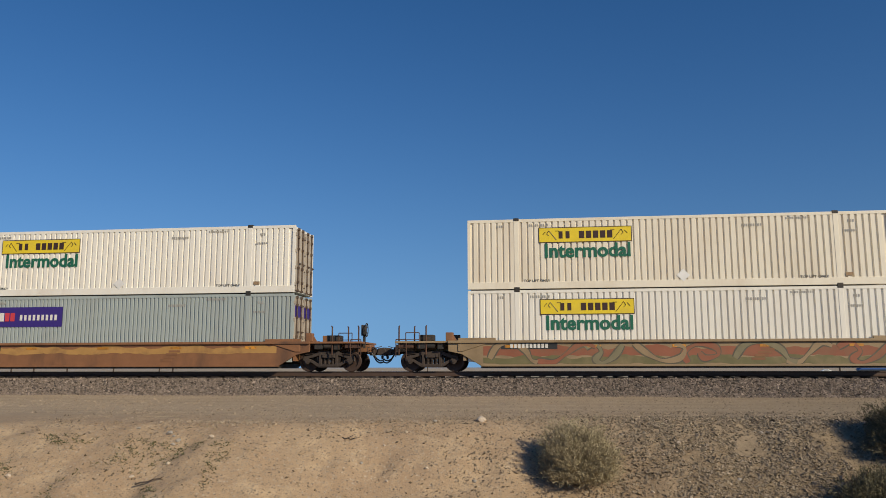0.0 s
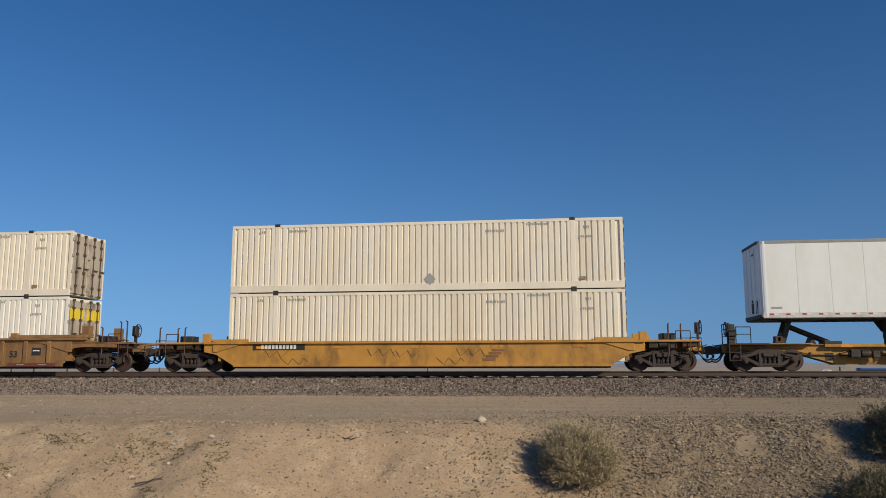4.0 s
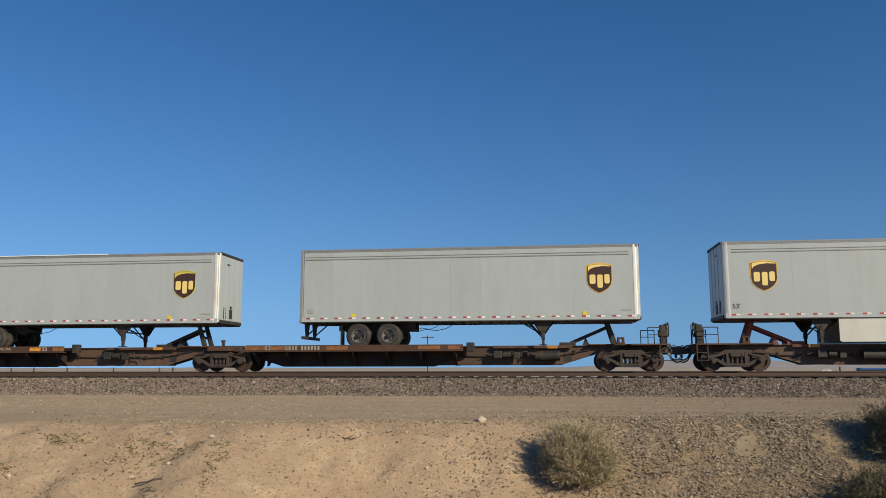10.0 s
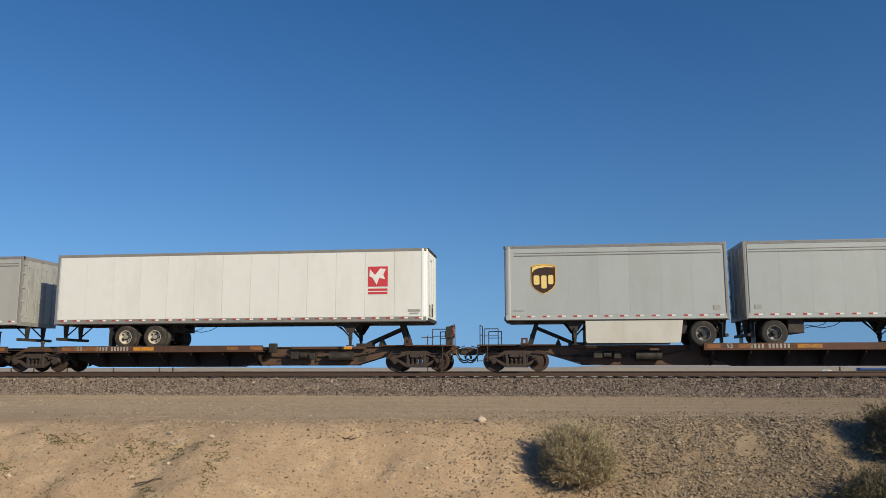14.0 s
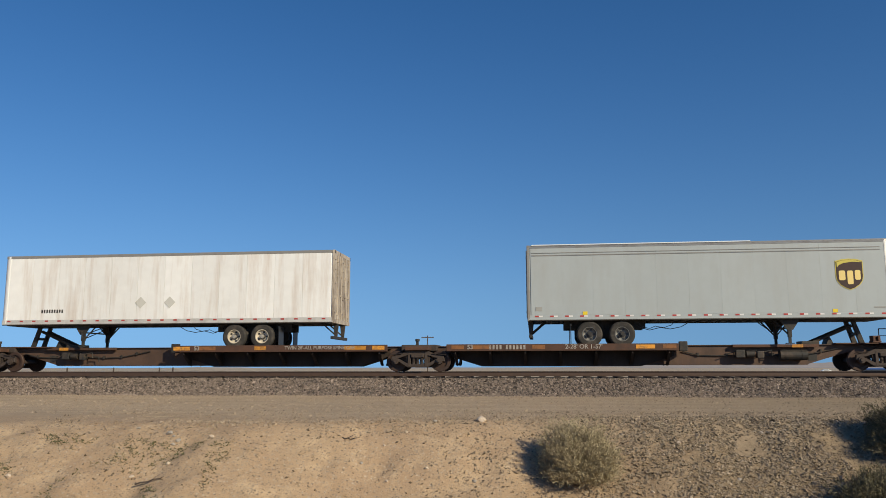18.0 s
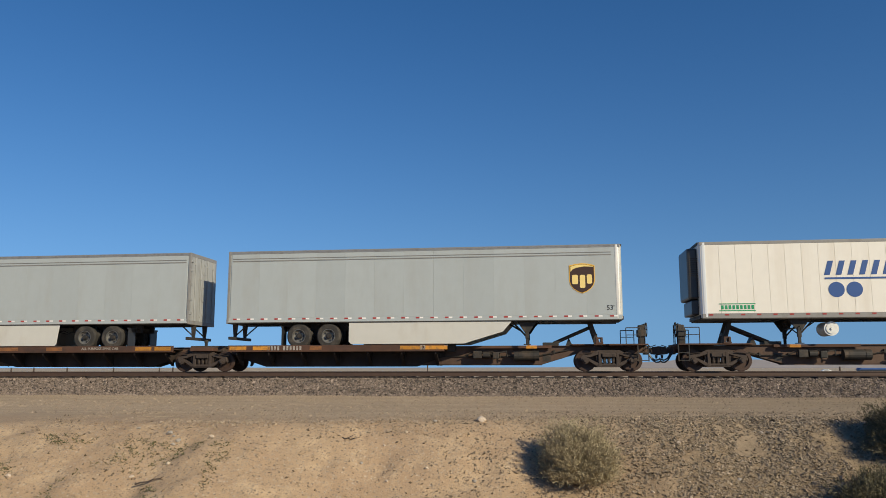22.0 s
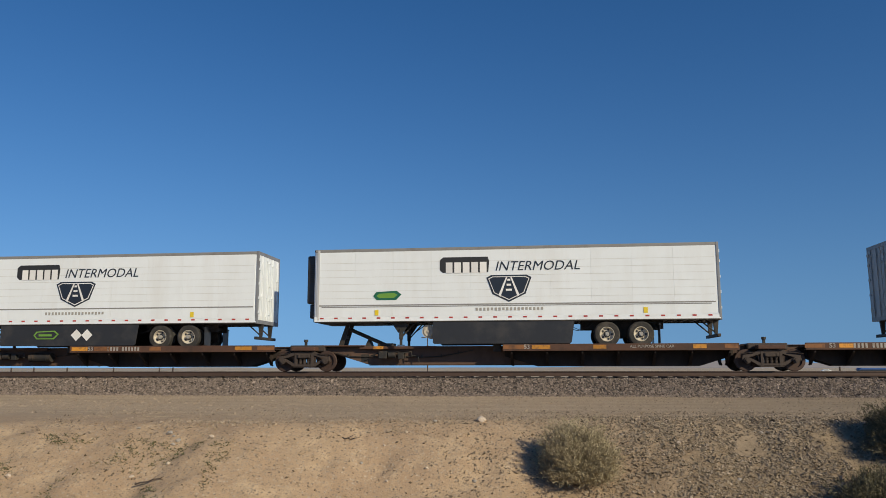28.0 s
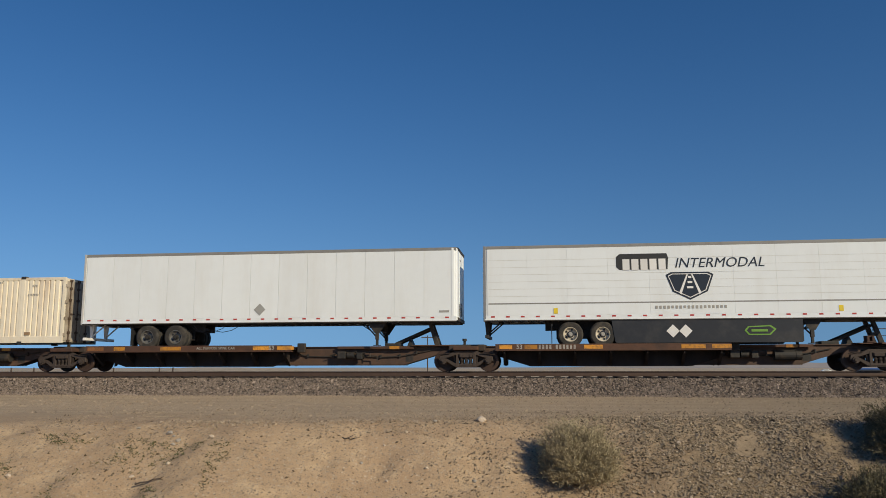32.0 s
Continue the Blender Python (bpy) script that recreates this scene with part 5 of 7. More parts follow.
def trailer(code, x_left, L, nose_right, wheels, legs, skirt=None, look_="grey", tone="gold", rims="grey"):
    """A trailer on the train. wheels: distance of each axle from the rear; legs: distance of the landing legs from the nose; skirt: (from nose, to, style)."""
    labels = {
        "grey": "grey box trailer with a brown and gold shield badge",
        "browngrey": "brownish grey box trailer with brown and gold badge",
        "freight": "grey box trailer with badge and black lettering",
        "pup": "short grey box trailer with a brown and gold shield badge",
        "green": "white box trailer with a green stripe along its side",
        "crimson": "white box trailer with a small crimson square emblem",
        "plain": "plain white box trailer with a row of side panels",
        "plainw": "clean white box trailer with a small grey placard",
        "rusty": "old white box trailer streaked with rust",
        "bluetext": "cream refrigerated trailer with blue lettering and blue dots",
        "navy": "white refrigerated trailer with a navy shield emblem and black skirt",
    }
    t = thing("trailer", labels[look_] + (" and skirt" if skirt and look_ in ("grey", "browngrey", "freight", "green") else ""), "trailer", "trailers on the train")
    paint = {"grey": M_TGREY, "browngrey": M_TBROWN, "freight": M_TGREY, "pup": M_TGREY, "green": M_PURE, "crimson": M_WHITE, "plain": M_WHITE, "plainw": M_PURE,
             "rusty": M_RUSTY, "bluetext": M_CONTW, "navy": M_PURE}[look_]
    v, turn = face_side(nose_right)
    part("body", shared(("trailer_body", L), m_box_body(L)), paint, t)
    part("roof", shared(("trailer_roof", L), lambda bm: box(bm, -L / 2 + 0.03, L / 2 - 0.05, -SIDE + 0.07, SIDE - 0.07, TT - 0.03, TT + 0.012, 0.01)), M_ROOF, t)
    seam = 0.002 if look_ == "navy" else 0.0012 if look_ in ("grey", "browngrey", "pup") else 0.002 if look_ == "freight" else 0.008 if look_ == "green" else 0.004
    n = max(6, round(L / (1.33 if look_ == "green" else 0.62 if look_ == "bluetext" else 1.22 if look_ != "navy" else 1.6)))
    w = (L - 0.2) / n
    for i in range(n):
        part("side_panel", shared(("side_panel", round(w, 4), seam), m_panel(w, seam)), paint, t, (-L / 2 + 0.1 + (i + 0.5) * w, v * SIDE, 0), turn=turn)
    for s in (-1, 1):
        part("top_rail", shared(("top_rail", L, s), m_top_rail(L, s)), M_GREYRAIL if look_ in ("crimson", "bluetext", "plainw", "navy", "plain", "rusty") else M_TOPR, t)
        part("bottom_rail", shared(("bottom_rail", L, s), m_bottom_rail(L, s)), paint if look_ in ("plainw", "green", "navy", "grey", "browngrey", "pup", "freight") else M_GREYRAIL if look_ in ("crimson", "bluetext") else M_ALU, t)
        part("floor_edge", shared(("floor_edge", L, s), lambda bm: box(bm, -L / 2 + 0.02, L / 2 - 0.02, min(s * (SIDE + 0.012), s * (SIDE - 0.04)), max(s * (SIDE + 0.012), s * (SIDE - 0.04)), TB - 0.055, TB - 0.016, 0.006)), M_DARK, t)
        part("corner_post", shared(("corner_post", s), m_post(s)), M_POLISH if look_ in ("grey", "pup", "freight", "browngrey", "navy") else M_RUSTY if look_ == "rusty" else M_PURE, t, (-L / 2 - 0.045, s * (SIDE + 0.012), 0), "rounded bright corner sheet")
    if look_ in ("grey", "pup", "freight", "browngrey"):
        if look_ == "freight":
            for z in (0.40, 0.48):
                part("rub_rail", bar_mesh(L - 0.5, 0.014, 0.012), M_GREYRAIL, t, (0.1, v * (SIDE + 0.004), TB + z), turn=turn)
            for d in (2.3, 2.85, 8.6, 9.1):
                part("vent", shared("side_vent", lambda bm: ring(bm, (0, 0, 0), 0.075, 0.03, 0.012, 16, 0.004)), M_GREYRAIL, t, (-L / 2 + d, v * (SIDE + 0.010), TT - 0.24), turn=turn)
        else:
            # edges of the side band, dark grey to draw the shadow under each
            for z, h in ((0.30, 0.022), (0.40, 0.034)):
                part("side_band", bar_mesh(L - 0.5, h, 0.016), M_GREYRAIL, t, (0.1, v * (SIDE + 0.006), TT - z), turn=turn)
        if tone == "lime" and L > 12:
            # white bar that paints the sun's glint along the roof's edge
            part("roof_edge", bar_mesh(L * 0.62, 0.035, 0.05), M_PURE, t, (L * 0.18, v * (SIDE - 0.02), TT + 0.018), "white strip painted as the sunlit roof edge", turn=turn)
        part("rivet_row", shared(("rivet_row", L), m_rivets(L)), M_GREYRAIL, t, (0, v * (SIDE + 0.005), TT - 0.03), turn=turn)["kind"] = "stuff"
    part("nose_wall", shared("nose_wall", m_nose), paint, t, (-L / 2, 0, 0))
    part("nose_edge", shared("nose_edge", m_nose_edge), M_DARK, t, (-L / 2, 0, 0))
    for y in (-0.6, 0, 0.6):
        part("nose_batten", shared("nose_batten", lambda bm: box(bm, -0.065, -0.05, -0.02, 0.02, TB + 0.2, TT - 0.12)), paint, t, (-L / 2, y, 0))
    for y, z, w, h in ((v * 0.78, 1.52, 0.05, 0.5), (v * 0.58, 1.52, 0.05, 0.5), (v * 0.05, 1.5, 0.3, 0.4), (v * 0.05, 1.78, 0.18, 0.12), (v * 0.45, 3.6, 0.3, 0.06)):
        part("nose_fitting", shared(("nose_fitting", w, h), lambda bm: box(bm, -0.02, 0, -w / 2, w / 2, -h / 2, h / 2, 0.005)), M_DARK, t, (-L / 2 - 0.05, y, z))
    part("rear_frame", shared("rear_frame", m_rear_frame), M_DOORS if look_ == "rusty" else M_TOPR if look_ in ("navy", "crimson", "green") else M_ALU if look_ in ("plain", "plainw", "bluetext") else M_GREYRAIL, t, (L / 2, 0, 0))
    for s in (-1, 1):
        part("rear_door", shared("rear_door", m_rear_door), {"green": M_GDOOR, "rusty": M_DOORS, "grey": M_DOORG, "browngrey": M_DOORG, "pup": M_DOORG, "freight": M_DOORG}.get(look_, paint), t, (L / 2 + 0.02, s * 0.61, 0), "rear door with lock rods")
    part("upper_coupler", shared("upper_coupler", lambda bm: prism(bm, [(0.05, TB), (0.12, TB - 0.07), (2.3, TB - 0.07), (2.6, TB)], -1.1, 1.1)), M_DARK, t, (-L / 2, 0, 0))
    part("underride_guard", shared("underride_guard", m_underride), M_DARK if look_ != "plainw" else M_WTAPE, t, (L / 2 - 0.06, 0, 0))
    # reflective tape along the bottom rail
    part("red_tape", shared(("red_tape", L), m_tape(L, True)), M_REDW, t, (0, v * (SIDE + 0.009), TB + 0.12), "broken row of red tape", turn=turn)["kind"] = "stuff"
    if look_ in ("grey", "pup", "freight", "crimson", "browngrey", "plain"):
        part("white_tape", shared(("white_tape", L), m_tape(L, False)), M_WTAPE, t, (0, v * (SIDE + 0.009), TB + 0.12), "broken row of white tape", turn=turn)["kind"] = "stuff"
    part("floor_frame", shared(("floor_frame", L), lambda bm: [box(bm, -L / 2 + 0.3 + 0.4 * i, -L / 2 + 0.36 + 0.4 * i, -1.22, 1.22, TB - 0.055, TB + 0.02) for i in range(int(L / 0.4) - 1)]), M_DARK, t)
    # running gear
    wx = [L / 2 - a for a in wheels]
    mid = sum(wx) / len(wx)
    if len(wx) > 1:
        part("slider_frame", shared("slider_frame", m_bogie_frame), M_DARK, t, (mid, 0, 0))
    else:
        part("suspension_box", shared("suspension_box", lambda bm: box(bm, -1.15, -0.55, -1.05, 1.05, 0.5, TB, 0.03)), M_DARK, t, (mid, 0, 0))
        for y in (-0.5, 0.5):
            part("slider_rail", shared("slider_rail", lambda bm: box(bm, -0.7, 0.7, -0.05, 0.05, 0.6, TB, 0.01)), M_DARK, t, (mid, y, 0))
    for x in wx:
        part("axle", shared("trailer_axle", m_axle_beam), M_DARK, t, (x, 0, 0))
        for s in (-1, 1):
            for y in (1.12, 0.80):
                wh = part("wheel", shared("trailer_tyre", m_tyre), M_TYRE, t, (x, s * y, 0.5), turn=180 if s > 0 else 0)
                if y > 1:
                    part("rim", shared("trailer_rim", m_rim), M_RIMW if rims == "white" else M_RIM, wh)
                    part("hand_holes", shared("rim_dark", m_rim_dark), M_BLACK, wh)
                    part("hub", shared("trailer_hub", m_hub), M_HUBW if rims == "white" else M_DARK, wh)
    for s in (-1, 1):
        part("mud_flap", shared("mud_flap", m_flap), M_BLACK, t, (max(wx) + 0.72, s * 0.95, 0))
        part("landing_leg", shared("landing_leg", m_landing_leg), M_DARK, t, (-L / 2 + legs, s * 0.95, 0))
    part("landing_brace", shared("landing_brace", m_landing_brace), M_DARK, t, (-L / 2 + legs, 0, 0))
    for s in (-1, 1):
        part("leg_gusset", shared("leg_gusset", lambda bm: prism(bm, [(-0.42, TB), (0.42, TB), (0.11, 0.62), (-0.11, 0.62)], -0.012, 0.012)), M_DARK, t, (-L / 2 + legs, s * 1.03, 0))
    part("air_hoses", shared("air_hoses", m_hose), M_BLACK, t, (min(wx) - 1.6, v * 0.8, 0))
    if skirt:
        a, b, style = skirt
        for s in (-1, 1):
            part("side_skirt", shared(("side_skirt", round(b - a, 2), style), m_skirt(b - a, style)), M_BLACK if look_ == "navy" else M_TGREY if look_ == "freight" else M_SKIRT, t, (-L / 2 + (a + b) / 2, s * (SIDE - 0.03), 0))
    ys = v * (SIDE + 0.010)
    X = lambda d: -L / 2 + d      # distance from the nose
    if look_ in ("grey", "pup", "freight", "browngrey"):
        emblem(t, X(1.50), ys, 2.69, turn, tone)
        if L > 15:
            part("lettering", text_mesh("53'", 0.26), M_SIGNB, t, (X(0.42), ys, 1.52), turn=turn)
        else:
            part("marking", bar_mesh(0.42, 0.045), M_GREY, t, (X(0.5), ys, 1.44), turn=turn)
            part("marking", bar_mesh(0.26, 0.16), M_GREY, t, (L / 2 - 0.4, ys, 1.5), turn=turn)
        if L > 12 and L < 15:
            for d in (2.1, L - 2.2):
                part("sticker", bar_mesh(0.18, 0.13), M_BANNER, t, (X(d), ys - v * 0.0, 1.32), turn=turn)
        if look_ == "freight":
            for i in range(3):
                part("marking", bar_mesh(0.2, 0.40), M_SIGNB, t, (X(12.62 + 0.28 * i), ys, 2.46), turn=turn)
            part("lettering", text_mesh("Freight", 0.56, 0, 0.005), M_SIGNB, t, (X(14.28), ys, 2.47), "bold dark lettering", turn=turn)
            for i in range(2):
                part("placard", shared("placard", lambda bm: prism(bm, [(0, -0.25), (0.25, 0), (0, 0.25), (-0.25, 0)], -0.006, 0)), (M_CRIM, M_WTAPE)[i] if tone == "red" else M_SKIRT, t, (X(7.25 + 0.45 * i), ys, 1.75), turn=turn)
    if look_ == "green":
        part("stripe", bar_mesh(L - 0.24, 0.22, 0.009), M_DGREEN, t, (0, ys, 3.36), "dark green stripe", turn=turn)
        part("stripe", bar_mesh(L - 0.24, 0.26, 0.009), M_GREEN, t, (0, ys, 3.1), "green stripe", turn=turn)
        ex = X(12.05)
        part("emblem", shared("hex_emblem", lambda bm: prism(bm, [(-1.2, 0), (-0.95, 0.33), (0.95, 0.33), (1.2, 0), (0.95, -0.33), (-0.95, -0.33)], -0.006, 0)), M_WTAPE, t, (ex, ys + v * 0.006, 3.2), "white badge with plain green bars", turn=turn)
        for i, (dx, hw) in enumerate(((-0.55, 0.36), (-0.05, 0.12), (0.4, 0.34))):
            part("emblem_bar", shared(("slant_bar", hw), lambda bm: prism(bm, [(-hw / 2 - 0.1, -0.22), (hw / 2 - 0.1, -0.22), (hw / 2 + 0.1, 0.22), (-hw / 2 + 0.1, 0.22)], -0.006, 0)), M_SIGNB if i != 1 else M_DGREEN, t, (ex + dx * -v, ys + v * 0.013, 3.2), turn=turn)
        part("lettering", text_mesh("CARRIERS", 0.27, 0.2, 0.004), M_SIGNB, t, (ex, ys, 2.7), turn=turn)
        if tone == "gold":
            part("lettering", text_mesh("Available", 0.36, 0.25, 0.003), M_SIGNB, t, (X(2.02), ys, 2.02), turn=turn)
            part("lettering", text_mesh("Liftgate", 0.40, 0.25, 0.012), M_DGREEN, t, (X(3.36), ys, 2.04), turn=turn)
            part("lettering", text_mesh("Service", 0.40, 0.25, 0.012), M_SIGNB, t, (X(3.98), ys, 1.68), turn=turn)
        else:
            part("lettering", text_mesh("Available", 0.36, 0.25, 0.003), M_DGREEN, t, (X(3.2), ys, 2.25), turn=turn)
            part("lettering", text_mesh("Liftgate Service", 0.40, 0.25, 0.008), M_DGREEN, t, (X(3.25), ys, 1.78), turn=turn)
        for i in range(11):
            part("marking", bar_mesh(0.1, 0.16), M_SIGNB, t, (ex - 0.9 + 0.18 * i, ys, 1.68), turn=turn)
        for i in range(5):
            part("placard", shared("placard_small", lambda bm: prism(bm, [(0, -0.19), (0.19, 0), (0, 0.19), (-0.19, 0)], -0.006, 0)), (M_CRIM if tone == "gold" and i in (0, 3) else M_GREY), t, (X(7.3 + 0.52 * i), ys, 1.85 + 0.08 * (i % 2)), turn=turn)
        part("marking", bar_mesh(0.3, 0.3), M_GREY, t, (L / 2 - 0.4, ys, 1.8), turn=turn)
    if look_ == "crimson":
        part("emblem", bar_mesh(0.82, 0.82), M_CRIM, t, (X(2.0), ys, 2.9), "crimson square emblem with a white swoosh", turn=turn)
        part("emblem_bar", shared("swoosh", lambda bm: prism(bm, [(-0.34, 0.30), (-0.12, 0.06), (0.10, 0.33), (0.33, 0.30), (0.22, 0.08), (0.30, -0.12), (0.05, -0.06), (-0.05, -0.34), (-0.22, -0.06), (-0.36, 0.02)], -0.006, 0)), M_WTAPE, t, (X(2.0), ys + v * 0.008, 2.9), turn=turn)
        for z in (2.36, 2.22):
            part("marking", bar_mesh(0.8, 0.09), M_CRIM, t, (X(2.0), ys, z), turn=turn)
        part("marking", bar_mesh(0.5, 0.1), M_GREY, t, (X(0.5), ys, 1.5), turn=turn)
        part("marking", bar_mesh(0.36, 0.06), M_GREY, t, (X(0.5), ys, 1.38), turn=turn)
    if look_ in ("plain", "plainw"):
        part("placard", shared("placard", lambda bm: prism(bm, [(0, -0.25), (0.25, 0), (0, 0.25), (-0.25, 0)], -0.006, 0)), M_GREY, t, (X(8.2), ys, 1.6), turn=turn)
        part("marking", bar_mesh(0.4, 0.08), M_GREY, t, (X(0.5), ys, 1.45), turn=turn)
        if look_ == "plain":
            for i in range(7):
                part("marking", bar_mesh(0.2, 0.07), M_CRIM, t, (L / 2 - 3.4 + 0.27 * i, ys, 1.36), turn=turn)
            for i in range(14):
                part("faded_marking", bar_mesh(0.32, 0.36), M_SKIRT, t, (X(5.2 + 0.46 * i), ys, 2.55), "ghost of removed lettering", turn=turn)
    if look_ == "rusty":
        part("marking", row_mesh(9, 0.08, 0.15), M_SIGNB, t, (X(2.3), ys, 1.62), turn=turn)
        for d in (6.3, 7.6):
            part("placard", shared("placard", lambda bm: prism(bm, [(0, -0.25), (0.25, 0), (0, 0.25), (-0.25, 0)], -0.006, 0)), M_SKIRT, t, (X(d), ys, 1.95), turn=turn)
    if look_ in ("bluetext", "navy") or (look_ == "crimson" and tone == "reefer"):
        part("cooling_unit", shared("cooling_unit", m_reefer), M_BLACK if look_ != "crimson" else M_PURE, t, (-L / 2 - 0.02, 0, 0), "refrigeration unit on the nose wall")
        part("grille", shared("cooling_grille", m_grille), M_DARK, t, (-L / 2 - 0.2, v * 0.985, 3.1), turn=turn)
        part("fuel_tank", shared("fuel_tank", m_fuel), M_RIMW if look_ == "navy" else M_WHITE, t, (X(legs + 1.15), v * 0.9, 0.66), "round white fuel tank", turn=turn)
    if look_ == "bluetext":
        for i in range(8):
            part("marking", shared("slant_letter", lambda bm: prism(bm, [(-0.16, -0.27), (0.04, -0.27), (0.2, 0.27), (0.0, 0.27)], -0.006, 0)), M_BLUE, t, (X(4.7 + 0.42 * i), ys, 2.95), turn=turn)
        part("lettering", text_mesh("shippers inc.", 0.70, 0.0, 0.008), M_BLUE, t, (X(9.68), ys, 2.9), "blue lettering", turn=turn)
        part("stripe", bar_mesh(6.9, 0.07), M_BLUE, t, (X(8.0), ys, 2.55), turn=turn)
        for d in (4.95, 5.6, 10.4, 11.05):
            part("dot", shared("dot", lambda bm: cyl(bm, (0, 0, 0), 0.29, 0.008, "y", 32)), M_BLUE, t, (X(d), ys, 2.12), "round blue dot")
        part("lettering", text_mesh("53'", 0.36), M_GREY, t, (X(7.8), ys, 1.53), turn=turn)
        for i in range(15):
            part("marking", bar_mesh(0.11, 0.18), M_GREY, t, (X(13.0 + 0.175 * i), ys, 1.6), turn=turn)
        for z in (1.62, 1.36):
            part("stripe", bar_mesh(1.35, 0.03), M_GREEN, t, (X(1.3), ys, z), turn=turn)
        for i in range(9):
            part("marking", bar_mesh(0.09, 0.15), M_GREEN, t, (X(0.75 + 0.14 * i), ys, 1.49), turn=turn)
    if look_ == "navy":
        ex = X(7.97) if not nose_right else X(L - 7.97)
        q = -v      # reading direction along x
        part("name_block", shared("name_block", lambda bm: prism(bm, [(-0.92, -0.27), (0.92, -0.27), (0.96, 0.18), (0.90, 0.36), (-0.90, 0.36), (-1.04, 0.24), (-1.04, -0.16)], -0.004, 0)), M_SIGNB, t, (ex - q * 1.74, ys, 3.27), "black name block with plain white bars", turn=turn)
        for i in range(5):
            part("name_bar", bar_mesh(0.27, 0.44), M_WTAPE, t, (ex + q * (-2.40 + 0.345 * i), ys + v * 0.005, 3.2), turn=turn)
        part("lettering", text_mesh("INTERMODAL", 0.54, 0.25, 0.0), M_NAVY, t, (ex + q * 1.12, ys, 3.22), "slanted dark lettering", turn=turn)
        em = part("emblem", shared("navy_shield", lambda bm: prism(bm, [(-0.9, 0.36), (-0.7, 0.46), (0.7, 0.46), (0.9, 0.36), (0.66, -0.3), (0.0, -0.62), (-0.66, -0.3)], -0.006, 0)), M_NAVY, t, (ex, ys, 2.42), "navy shield emblem with a pale road", turn=turn)
        part("emblem_line", shared("navy_line", lambda bm: prism(bm, [(-0.82, 0.32), (-0.66, 0.40), (0.66, 0.40), (0.82, 0.32), (0.60, -0.26), (0.0, -0.55), (-0.60, -0.26)], -0.004, 0)), M_WTAPE, em, (0, -0.006, 0))
        part("emblem_field", shared("navy_field", lambda bm: prism(bm, [(-0.78, 0.30), (-0.64, 0.37), (0.64, 0.37), (0.78, 0.30), (0.57, -0.24), (0.0, -0.51), (-0.57, -0.24)], -0.004, 0)), M_NAVY, em, (0, -0.010, 0))
        part("emblem_bar", shared("road_mark", lambda bm: [prism(bm, [(-0.42, -0.35), (-0.34, -0.42), (-0.06, 0.36), (-0.12, 0.36)], -0.012, -0.006), prism(bm, [(0.42, -0.35), (0.34, -0.42), (0.06, 0.36), (0.12, 0.36)], -0.012, -0.006)] + [box(bm, -0.06 - 0.03 * k, 0.06 + 0.03 * k, -0.012, -0.006, 0.22 - 0.2 * k, 0.3 - 0.2 * k) for k in range(3)]), M_WTAPE, em, (0, -0.008, 0))
        part("marking", row_mesh(18, 0.105, 0.12), M_MARK, t, (ex, ys, 1.52), "row of plain grey bars", turn=turn)
        for i in range(7):
            part("side_seam", bar_mesh(L - 0.3, 0.05 if i == 0 else 0.008, 0.005), M_GREYRAIL if i == 0 else M_SKIRT, t, (0, v * (SIDE + 0.004), 1.72 + 0.29 * i), turn=turn)
        if skirt and tone == "plain":
            part("badge", shared("leaf_badge", lambda bm: prism(bm, [(-0.55, 0), (-0.42, 0.16), (0.42, 0.2), (0.62, 0.05), (0.4, -0.17), (-0.4, -0.17)], -0.006, 0)), M_DGREEN, t, (X(3.0), ys, 2.1), "green badge with a dark outline", turn=turn)
            part("badge_field", shared("leaf_field", lambda bm: prism(bm, [(-0.42, 0), (-0.3, 0.09), (0.3, 0.12), (0.46, 0.04), (0.3, -0.09), (-0.3, -0.09)], -0.004, 0)), M_LIME, t, (X(3.0), ys + v * 0.006, 2.1), turn=turn)
            part("stripe", bar_mesh(L - 0.6, 0.03), M_GREYRAIL, t, (0, ys, 1.66), "thin grey line", turn=turn)
        elif skirt:
            sx = X(skirt[0] + (2.1 if not nose_right else 1.6))
            part("badge", shared("leaf_badge", lambda bm: prism(bm, [(-0.55, 0), (-0.42, 0.16), (0.42, 0.2), (0.62, 0.05), (0.4, -0.17), (-0.4, -0.17)], -0.006, 0)), M_LIME, t, (sx, v * (SIDE - 0.01), 0.6), "black badge with a lime outline", turn=turn)
            part("badge_field", shared("leaf_dark", lambda bm: prism(bm, [(-0.47, 0), (-0.37, 0.12), (0.38, 0.15), (0.53, 0.04), (0.36, -0.125), (-0.36, -0.125)], -0.004, 0)), M_BLACK, t, (sx, v * (SIDE - 0.003), 0.6), turn=turn)
            part("badge_bar", bar_mesh(0.6, 0.09), M_LIME, t, (sx, v * (SIDE + 0.002), 0.6), turn=turn)
            for i in range(2):
                part("placard", shared("placard", lambda bm: prism(bm, [(0, -0.25), (0.25, 0), (0, 0.25), (-0.25, 0)], -0.006, 0)), M_WTAPE, t, (X(skirt[1] - 2.2 - 0.48 * i), v * (SIDE - 0.01), 0.6), turn=turn)
        part("sticker", bar_mesh(0.16, 0.22), M_BANNER, t, (X(2.6), ys, 1.42), turn=turn)
        part("sticker", bar_mesh(0.16, 0.22), M_BANNER, t, (L / 2 - 2.8, ys, 1.42), turn=turn)
    on_train(t, x_left + L / 2, DECK, 180 if nose_right else 0)
    return t


